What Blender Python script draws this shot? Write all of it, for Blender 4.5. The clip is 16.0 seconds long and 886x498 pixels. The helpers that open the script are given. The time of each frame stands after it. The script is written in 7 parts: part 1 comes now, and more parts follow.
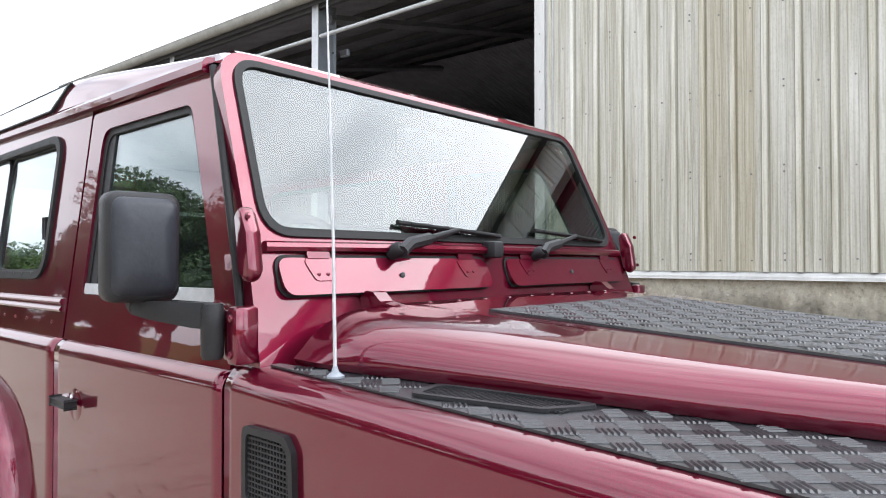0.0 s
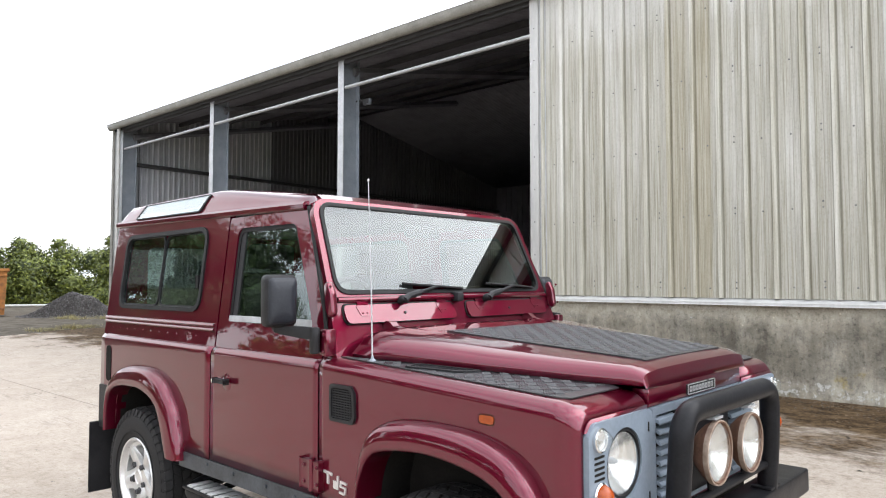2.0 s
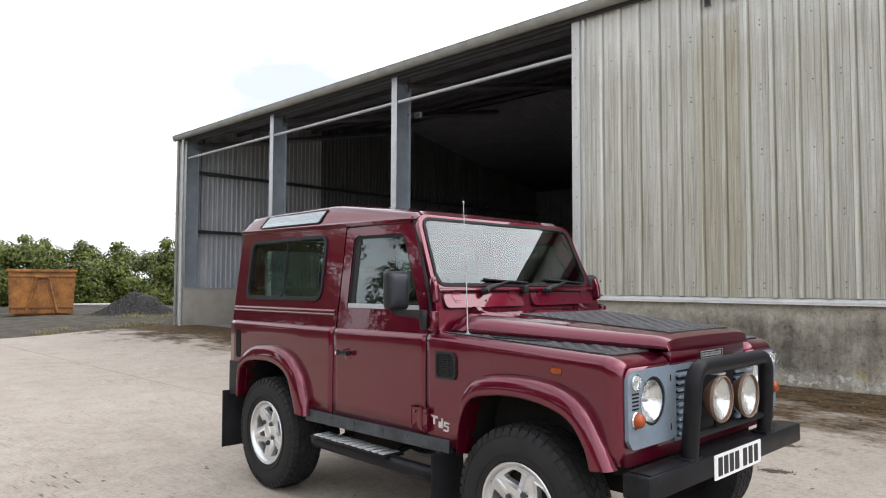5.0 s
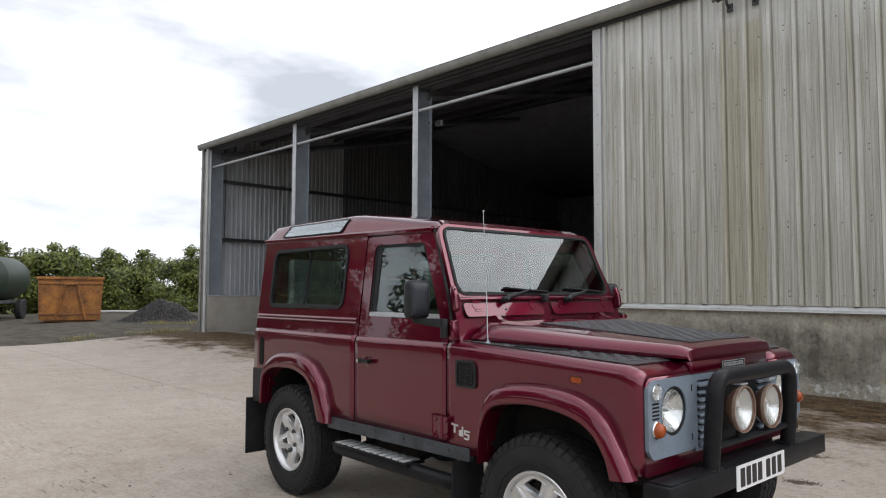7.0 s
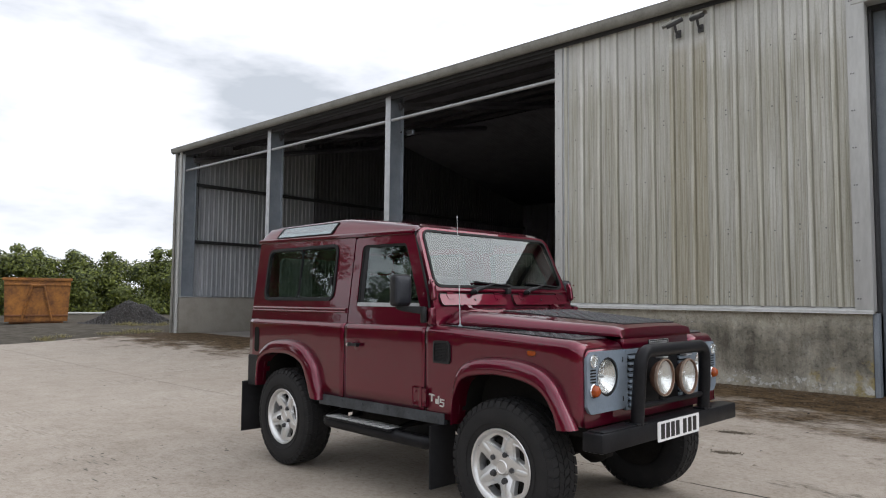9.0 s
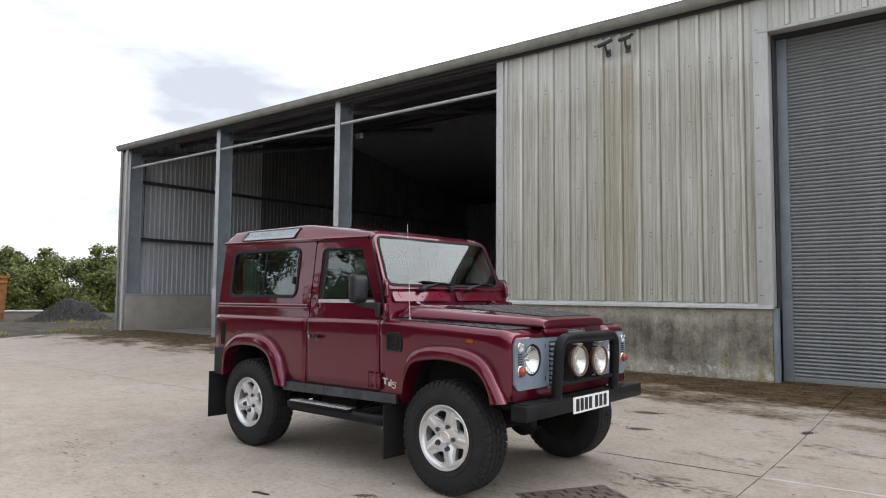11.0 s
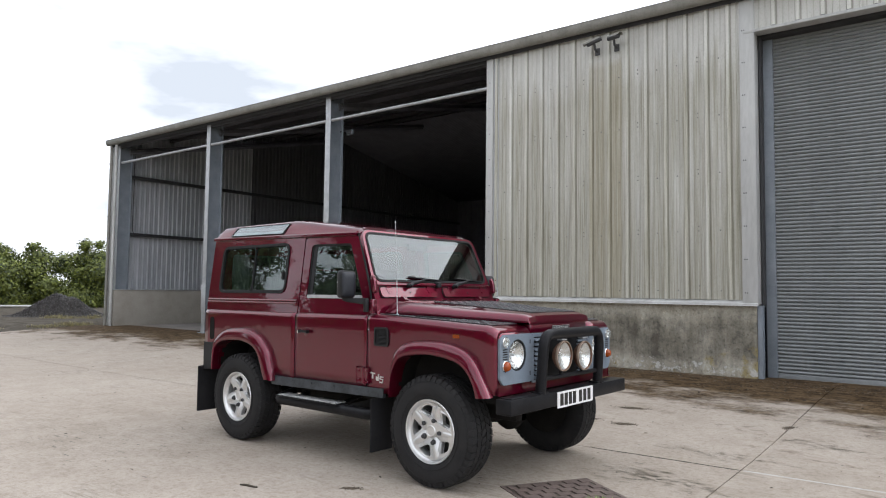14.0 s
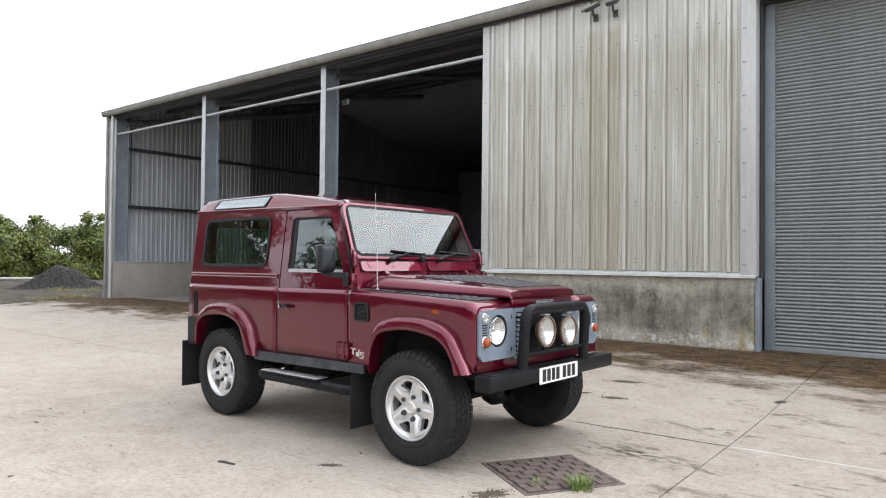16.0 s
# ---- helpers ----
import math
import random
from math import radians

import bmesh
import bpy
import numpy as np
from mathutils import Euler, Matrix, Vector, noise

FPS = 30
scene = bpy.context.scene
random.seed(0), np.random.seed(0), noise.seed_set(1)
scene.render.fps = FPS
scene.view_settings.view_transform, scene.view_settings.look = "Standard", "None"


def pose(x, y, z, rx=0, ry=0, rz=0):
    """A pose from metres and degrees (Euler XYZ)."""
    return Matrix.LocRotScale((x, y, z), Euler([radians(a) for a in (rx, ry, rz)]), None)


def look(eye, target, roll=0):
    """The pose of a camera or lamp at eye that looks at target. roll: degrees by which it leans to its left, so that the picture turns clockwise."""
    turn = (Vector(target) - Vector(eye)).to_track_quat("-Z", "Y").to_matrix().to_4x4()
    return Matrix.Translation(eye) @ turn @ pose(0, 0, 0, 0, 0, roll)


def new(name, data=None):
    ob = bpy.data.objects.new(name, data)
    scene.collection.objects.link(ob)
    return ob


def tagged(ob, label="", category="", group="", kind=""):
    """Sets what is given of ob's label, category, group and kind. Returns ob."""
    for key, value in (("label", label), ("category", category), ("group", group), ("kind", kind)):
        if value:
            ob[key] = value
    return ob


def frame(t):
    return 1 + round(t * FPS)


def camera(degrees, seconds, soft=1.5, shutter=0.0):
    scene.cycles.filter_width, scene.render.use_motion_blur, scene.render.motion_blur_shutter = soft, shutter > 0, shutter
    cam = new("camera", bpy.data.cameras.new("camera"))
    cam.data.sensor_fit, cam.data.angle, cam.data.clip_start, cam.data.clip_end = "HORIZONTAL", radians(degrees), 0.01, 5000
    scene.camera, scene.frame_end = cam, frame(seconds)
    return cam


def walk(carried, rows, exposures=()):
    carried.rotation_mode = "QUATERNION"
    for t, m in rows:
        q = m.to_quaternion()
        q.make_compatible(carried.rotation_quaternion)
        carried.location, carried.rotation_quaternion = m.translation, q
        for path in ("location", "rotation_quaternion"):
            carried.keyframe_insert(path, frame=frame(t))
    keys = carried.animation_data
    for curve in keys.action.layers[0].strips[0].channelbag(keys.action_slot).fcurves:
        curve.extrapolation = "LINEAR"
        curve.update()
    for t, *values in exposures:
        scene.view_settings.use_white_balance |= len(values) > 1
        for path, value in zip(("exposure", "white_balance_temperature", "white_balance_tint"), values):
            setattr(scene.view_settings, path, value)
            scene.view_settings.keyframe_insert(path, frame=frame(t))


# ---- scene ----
from mathutils.geometry import tessellate_polygon

# ---- camera ----
cam = camera(66.1, 16.0, soft=1.1)
CAR = pose(0, 0, 0, 0, -0.35, -2.8)  # the parked car's own frame: front axle, x ahead
PATH = [
    (0, (0.465, -1.513, 1.399), (-0.799, 0.036, 1.435), 0.05),
    (0.5, (0.778, -1.783, 1.440), (-0.501, -0.246, 1.500), -0.11),
    (1, (1.038, -1.979, 1.450), (-0.248, -0.449, 1.517), -0.10),
    (1.5, (1.249, -2.301, 1.463), (-0.047, -0.779, 1.545), 0.02),
    (2, (1.512, -2.542, 1.510), (0.206, -1.030, 1.602), 0.03),
    (2.5, (1.822, -2.717, 1.499), (0.507, -1.214, 1.600), -0.16),
    (3, (1.958, -2.898, 1.503), (0.631, -1.405, 1.606), 0.01),
    (3.5, (1.933, -3.205, 1.427), (0.595, -1.722, 1.526), 0.25),
    (4, (1.955, -3.387, 1.457), (0.601, -1.919, 1.555), 0.27),
    (6.5, (2.002, -3.433, 1.476), (0.584, -2.027, 1.588), 0.21),
    (7, (2.015, -3.439, 1.480), (0.587, -2.043, 1.600), 0.24),
    (7.5, (2.087, -3.488, 1.466), (0.657, -2.095, 1.593), 0.34),
    (8, (2.318, -3.640, 1.404), (0.902, -2.235, 1.541), 0.37),
    (8.5, (2.464, -3.815, 1.389), (1.079, -2.378, 1.530), 0.43),
    (9, (2.476, -4.017, 1.395), (1.120, -2.553, 1.531), 0.53),
    (9.5, (2.528, -4.283, 1.394), (1.234, -2.764, 1.535), 0.74),
    (10, (2.706, -4.442, 1.393), (1.469, -2.876, 1.529), 0.59),
    (10.2, (2.800, -4.489, 1.400), (1.569, -2.919, 1.534), 0.45),
    (12.5, (2.986, -4.633, 1.395), (1.748, -3.067, 1.517), 0.59),
    (13, (2.992, -4.632, 1.400), (1.762, -3.059, 1.520), 0.62),
    (13.5, (2.992, -4.630, 1.400), (1.769, -3.052, 1.519), 0.66),
    (14, (2.995, -4.628, 1.394), (1.782, -3.042, 1.513), 0.69),
    (14.5, (2.986, -4.630, 1.364), (1.775, -3.041, 1.461), 0.65),
    (15, (3.020, -4.623, 1.367), (1.800, -3.039, 1.412), 0.63),
    (15.5, (3.066, -4.606, 1.424), (1.837, -3.029, 1.462), 0.60),
    (16, (3.053, -4.412, 1.418), (1.827, -2.832, 1.452), 0.56),
]
EXPOSURES = [(0, 1.1), (0.5, 1.04), (1, 1.02), (2, 0.95), (3, 0.78), (4, 0.66), (6.5, 0.07), (8, -0.1), (9.5, -0.06), (10, 0.04), (12.5, 0.18), (14, 0.25), (15, 0.54), (16, 0.67)]
walk(cam, [(t, look(eye, target, roll)) for t, eye, target, roll in PATH], [(t, stops, 6330 if t < 0.4 else 6470 if t < 11 else 6390, 12) for t, stops in EXPOSURES])

# ---- daylight: bright broken overcast ----
SUN_AZ, SUN_EL = radians(48), radians(44)
world = bpy.data.worlds.new("overcast_sky")
scene.world = world
world.use_nodes = True
wn, wl = world.node_tree.nodes, world.node_tree.links
wn.clear()
w_out = wn.new("ShaderNodeOutputWorld")
w_bg = wn.new("ShaderNodeBackground")
w_sky = wn.new("ShaderNodeTexSky")
w_sky.sky_type, w_sky.sun_disc = "NISHITA", False
w_sky.sun_elevation, w_sky.sun_rotation = SUN_EL, SUN_AZ
w_dim = wn.new("ShaderNodeVectorMath")
w_dim.operation = "SCALE"
w_dim.inputs["Scale"].default_value = 0.1
w_co = wn.new("ShaderNodeTexCoord")
w_map = wn.new("ShaderNodeMapping")
w_map.inputs["Scale"].default_value = (1.0, 1.0, 3.2)
w_n = wn.new("ShaderNodeTexNoise")
w_n.inputs["Scale"].default_value, w_n.inputs["Detail"].default_value = 2.3, 6
w_n.inputs["Roughness"].default_value = 0.55
w_ramp = wn.new("ShaderNodeValToRGB")
for el, (p, c) in zip((w_ramp.color_ramp.elements[0], w_ramp.color_ramp.elements[1], w_ramp.color_ramp.elements.new(0.5)),
                      ((0.38, (0.40, 0.435, 0.475, 1)), (0.66, (1.0, 1.0, 1.0, 1)), (0.52, (0.68, 0.705, 0.745, 1)))):
    el.position, el.color = p, c
w_gain = wn.new("ShaderNodeVectorMath")
w_gain.operation = "SCALE"
w_gain.inputs["Scale"].default_value = 1.55
w_mix = wn.new("ShaderNodeMix")
w_mix.data_type = "RGBA"
w_mix.inputs["Factor"].default_value = 0.94
w_dir = Vector((math.sin(SUN_AZ) * math.cos(SUN_EL), math.cos(SUN_AZ) * math.cos(SUN_EL), math.sin(SUN_EL)))
w_dot = wn.new("ShaderNodeVectorMath")
w_dot.operation = "DOT_PRODUCT"
w_dot.inputs[1].default_value = w_dir
w_veil = wn.new("ShaderNodeMapRange")
w_veil.interpolation_type = "SMOOTHSTEP"
for key, v in (("From Min", 0.1), ("From Max", 1.0), ("To Min", 1.7), ("To Max", 3.2)):
    w_veil.inputs[key].default_value = v
wl.new(w_co.outputs["Generated"], w_dot.inputs[0])
wl.new(w_dot.outputs["Value"], w_veil.inputs["Value"])
wl.new(w_veil.outputs["Result"], w_gain.inputs["Scale"])
wl.new(w_co.outputs["Generated"], w_map.inputs["Vector"])
wl.new(w_map.outputs["Vector"], w_n.inputs["Vector"])
wl.new(w_n.outputs["Fac"], w_ramp.inputs["Fac"])
wl.new(w_ramp.outputs["Color"], w_gain.inputs[0])
wl.new(w_sky.outputs["Color"], w_dim.inputs[0])
wl.new(w_dim.outputs["Vector"], w_mix.inputs["A"])
wl.new(w_gain.outputs["Vector"], w_mix.inputs["B"])
wl.new(w_mix.outputs["Result"], w_bg.inputs["Color"])
wl.new(w_bg.outputs["Background"], w_out.inputs["Surface"])
sun = new("sun", bpy.data.lights.new("sun", "SUN"))
sun.data.energy, sun.data.angle, sun.data.color = 0.5, radians(45), (1.0, 0.97, 0.92)
sun.matrix_world = look((0, 0, 30), Vector((0, 0, 30)) - Vector((math.sin(SUN_AZ) * math.cos(SUN_EL), math.cos(SUN_AZ) * math.cos(SUN_EL), math.sin(SUN_EL))))


# ---- materials ----
PITCH, PHASE = 0.3266, -4.340     # rib spacing of the wall cladding, and where the first pan starts
def nodes_of(name):
    m = bpy.data.materials.new(name)
    m.use_nodes = True
    return m, m.node_tree.nodes, m.node_tree.links, m.node_tree.nodes["Principled BSDF"]


def noise_node(n, l, scale, detail=4, rough=0.55, stretch=(1, 1, 1), coord="Object"):
    co, mp, nz = n.new("ShaderNodeTexCoord"), n.new("ShaderNodeMapping"), n.new("ShaderNodeTexNoise")
    mp.inputs["Scale"].default_value = stretch
    nz.inputs["Scale"].default_value, nz.inputs["Detail"].default_value, nz.inputs["Roughness"].default_value = scale, detail, rough
    if coord == "World":
        co = n.new("ShaderNodeNewGeometry")
        coord = "Position"
    l.new(co.outputs[coord], mp.inputs["Vector"])
    l.new(mp.outputs["Vector"], nz.inputs["Vector"])
    return nz


def axis_node(n, l, axis, lo, hi, a=0.0, b=1.0):
    """The place along a world axis, mapped from lo..hi to a..b."""
    g, sep, mr = n.new("ShaderNodeNewGeometry"), n.new("ShaderNodeSeparateXYZ"), n.new("ShaderNodeMapRange")
    l.new(g.outputs["Position"], sep.inputs["Vector"])
    l.new(sep.outputs[axis], mr.inputs["Value"])
    for key, v in (("From Min", lo), ("From Max", hi), ("To Min", a), ("To Max", b)):
        mr.inputs[key].default_value = v
    return mr.outputs["Result"]


def math_node(n, l, op, a, b):
    m = n.new("ShaderNodeMath")
    m.operation = op
    for k, v in enumerate((a, b)):
        if isinstance(v, (int, float)):
            m.inputs[k].default_value = v
        else:
            l.new(v, m.inputs[k])
    return m.outputs["Value"]


def ramp_node(n, l, source, stops):
    r = n.new("ShaderNodeValToRGB")
    while len(r.color_ramp.elements) < len(stops):
        r.color_ramp.elements.new(0.5)
    for el, (p, c) in zip(r.color_ramp.elements, stops):
        el.position, el.color = p, (*c, 1) if len(c) == 3 else c
    l.new(source, r.inputs["Fac"])
    return r


def mix_node(n, l, fac, a, b, blend="MIX"):
    m = n.new("ShaderNodeMix")
    m.data_type, m.blend_type = "RGBA", blend
    for key, v in (("Factor", fac), ("A", a), ("B", b)):
        if isinstance(v, (int, float)):
            m.inputs[key].default_value = v
        elif isinstance(v, tuple):
            m.inputs[key].default_value = (*v, 1) if len(v) == 3 else v
        else:
            l.new(v, m.inputs[key])
    return m.outputs["Result"]


def bump_node(n, l, b, height, strength=0.3, distance=0.01):
    bp = n.new("ShaderNodeBump")
    bp.inputs["Strength"].default_value, bp.inputs["Distance"].default_value = strength, distance
    l.new(height, bp.inputs["Height"])
    l.new(bp.outputs["Normal"], b.inputs["Normal"])


def surface(name, dark, light, rough=0.6, metal=0.0, scale=8.0, fine=90.0, bump=0.15, depth=0.004, stretch=(1, 1, 1), rough_var=0.12, coat=0.0):
    """A plain worn surface: colour drifting between two tones at two scales, with fine relief."""
    m, n, l, b = nodes_of(name)
    big = noise_node(n, l, scale, 5, 0.6, stretch)
    small = noise_node(n, l, fine, 3, 0.6, stretch)
    both = mix_node(n, l, 0.35, big.outputs["Fac"], small.outputs["Fac"])
    r = ramp_node(n, l, both, [(0.32, dark), (0.68, light)])
    l.new(r.outputs["Color"], b.inputs["Base Color"])
    mr = n.new("ShaderNodeMapRange")
    mr.inputs["To Min"].default_value, mr.inputs["To Max"].default_value = max(rough - rough_var, 0.02), min(rough + rough_var, 1)
    l.new(big.outputs["Fac"], mr.inputs["Value"])
    l.new(mr.outputs["Result"], b.inputs["Roughness"])
    b.inputs["Metallic"].default_value = metal
    b.inputs["Coat Weight"].default_value = coat
    b.inputs["Coat Roughness"].default_value = 0.04
    if bump:
        bump_node(n, l, b, small.outputs["Fac"], bump, depth)
    return m


def car_paint():
    """Dark metallic red under clear lacquer, lightly orange-peeled, with a film of road dust."""
    m, n, l, b = nodes_of("red_car_paint")
    flake = noise_node(n, l, 900, 2)
    dust = noise_node(n, l, 3.5, 6, 0.65)
    r = ramp_node(n, l, flake.outputs["Fac"], [(0.35, (0.094, 0.0020, 0.0135)), (0.65, (0.162, 0.0040, 0.0260))])
    d = ramp_node(n, l, dust.outputs["Fac"], [(0.5, (0, 0, 0)), (0.8, (0.04, 0.04, 0.04))])
    l.new(mix_node(n, l, d.outputs["Color"], r.outputs["Color"], (0.20, 0.12, 0.10)), b.inputs["Base Color"])
    b.inputs["Metallic"].default_value, b.inputs["Roughness"].default_value = 0.66, 0.32
    b.inputs["Specular Tint"].default_value = (0.30, 0.04, 0.08, 1)
    b.inputs["Coat Weight"].default_value, b.inputs["Coat Roughness"].default_value = 1.0, 0.02
    b.inputs["Coat IOR"].default_value = 1.62
    peel = noise_node(n, l, 9, 2)
    bump_node(n, l, b, peel.outputs["Fac"], 0.035, 0.01)
    l.new(b.inputs["Normal"].links[0].from_socket, b.inputs["Coat Normal"])
    return m


def glass(name, tint=(0.72, 0.77, 0.74), mirror=0.075, wobble=0.02, mirror_tilt=None, film=1.0):
    """A thin pane: sees through with a tint, and mirrors more the flatter it is looked at."""
    m, n, l, b = nodes_of(name)
    n.remove(b)
    tr, gl, mx, lw = n.new("ShaderNodeBsdfTransparent"), n.new("ShaderNodeBsdfGlossy"), n.new("ShaderNodeMixShader"), n.new("ShaderNodeLayerWeight")
    tr.inputs["Color"].default_value = (*tint, 1)
    gl.inputs["Roughness"].default_value = 0.01
    gl.inputs["Color"].default_value = (0.92 / film ** 0.9, 0.975 / film ** 0.9, 0.985 / film ** 0.9, 1)
    lw.inputs["Blend"].default_value = 0.5
    rise = math_node(n, l, "POWER", lw.outputs["Facing"], 4.0)
    gloss = math_node(n, l, "ADD", math_node(n, l, "MULTIPLY", rise, 1.0 - mirror), mirror)
    if film > 1:
        gloss = math_node(n, l, "MULTIPLY", gloss, film)
    if mirror_tilt:
        # tilts only the mirror normal, shifting where the reflection falls; pane stays flat
        g, add, nm = n.new("ShaderNodeNewGeometry"), n.new("ShaderNodeVectorMath"), n.new("ShaderNodeVectorMath")
        nm.operation = "NORMALIZE"
        add.inputs[1].default_value = mirror_tilt
        l.new(g.outputs["Normal"], add.inputs[0])
        l.new(add.outputs["Vector"], nm.inputs[0])
        l.new(nm.outputs["Vector"], gl.inputs["Normal"])
    if wobble:
        wob = noise_node(n, l, 4.0, 1)
        bp = n.new("ShaderNodeBump")
        bp.inputs["Strength"].default_value, bp.inputs["Distance"].default_value = wobble, 0.01
        l.new(wob.outputs["Fac"], bp.inputs["Height"])
        l.new(bp.outputs["Normal"], gl.inputs["Normal"])
    l.new(gloss, mx.inputs["Fac"])
    l.new(tr.outputs["BSDF"], mx.inputs[1])
    l.new(gl.outputs["BSDF"], mx.inputs[2])
    l.new(mx.outputs["Shader"], n["Material Output"].inputs["Surface"])
    return m


def cladding_paint():
    """Weathered pale sheet: clean under the eaves, green-brown algae film running down the pans, ochre runs under the cameras."""
    m, n, l, b = nodes_of("weathered_cladding")
    run = noise_node(n, l, 6.0, 5, 0.6, (2.6, 1, 0.07), "World")
    fine = noise_node(n, l, 30, 5, 0.65, (2.0, 1, 0.035), "World")
    blotch = noise_node(n, l, 1.1, 6, 0.65, (1, 1, 0.6), "World")
    grit = noise_node(n, l, 60, 3, 0.7, (1, 1, 0.6), "World")
    # each pan between two ribs has weathered a little differently
    pan = axis_node(n, l, "X", PHASE, PHASE + PITCH)
    for node in n:
        if node.type == "MAP_RANGE":
            node.clamp = False
    wpan = math_node(n, l, "FLOOR", pan, 0)
    wn_ = n.new("ShaderNodeTexWhiteNoise")
    wn_.noise_dimensions = "1D"
    l.new(wpan, wn_.inputs["W"])
    base = ramp_node(n, l, blotch.outputs["Fac"], [(0.35, (0.55, 0.545, 0.51)), (0.65, (0.66, 0.655, 0.62))])
    # film: starts at an uneven line under the eaves
    start = math_node(n, l, "ADD", axis_node(n, l, "Z", 5.75, 4.7, -0.25, 0.16), math_node(n, l, "MULTIPLY", wn_.outputs["Value"], 0.08))
    low = axis_node(n, l, "Z", 3.2, 1.5, 0.0, 0.12)
    amt = math_node(n, l, "ADD", math_node(n, l, "ADD", run.outputs["Fac"], start), low)
    film = ramp_node(n, l, amt, [(0.50, (0, 0, 0)), (0.62, (0.55, 0.55, 0.55)), (0.80, (0.95, 0.95, 0.95))])
    fcol = ramp_node(n, l, fine.outputs["Fac"], [(0.34, (0.29, 0.275, 0.215)), (0.5, (0.415, 0.40, 0.335)), (0.64, (0.52, 0.51, 0.45))])
    c = mix_node(n, l, film.outputs["Color"], base.outputs["Color"], fcol.outputs["Color"])
    # ochre runs below the cameras
    band = ramp_node(n, l, axis_node(n, l, "X", -2.6, -1.0), [(0.285, (0, 0, 0)), (0.305, (0.8, 0.8, 0.8)), (0.46, (0.9, 0.9, 0.9)), (0.485, (0.2, 0.2, 0.2)), (0.515, (0.2, 0.2, 0.2)), (0.535, (1, 1, 1)), (0.645, (1, 1, 1)), (0.67, (0, 0, 0))])
    below = ramp_node(n, l, math_node(n, l, "ADD", axis_node(n, l, "Z", 5.47, 5.2, 0, 0.6), math_node(n, l, "MULTIPLY", run.outputs["Fac"], 0.6)), [(0.40, (0, 0, 0)), (0.75, (0.62, 0.62, 0.62))])
    och = mix_node(n, l, 1.0, band.outputs["Color"], below.outputs["Color"], "MULTIPLY")
    ocol = ramp_node(n, l, fine.outputs["Fac"], [(0.35, (0.29, 0.255, 0.17)), (0.62, (0.43, 0.395, 0.30))])
    c = mix_node(n, l, och, c, ocol.outputs["Color"])
    # dirt along the folds, plus painted rib shade and highlights on the rib tops
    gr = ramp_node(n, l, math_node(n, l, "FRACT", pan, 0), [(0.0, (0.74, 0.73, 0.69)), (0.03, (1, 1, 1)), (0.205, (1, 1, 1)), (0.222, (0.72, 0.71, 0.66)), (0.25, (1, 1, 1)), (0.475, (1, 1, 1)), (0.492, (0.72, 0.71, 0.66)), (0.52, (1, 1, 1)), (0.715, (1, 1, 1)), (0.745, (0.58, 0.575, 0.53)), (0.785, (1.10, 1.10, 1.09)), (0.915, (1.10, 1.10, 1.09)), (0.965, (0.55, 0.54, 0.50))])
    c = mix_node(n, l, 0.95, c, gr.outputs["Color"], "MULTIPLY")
    gt = ramp_node(n, l, grit.outputs["Fac"], [(0.34, (0.80, 0.80, 0.76)), (0.5, (1, 1, 1))])
    l.new(mix_node(n, l, 0.6, c, gt.outputs["Color"], "MULTIPLY"), b.inputs["Base Color"])
    b.inputs["Roughness"].default_value = 0.7
    bump_node(n, l, b, fine.outputs["Fac"], 0.12, 0.004)
    return m


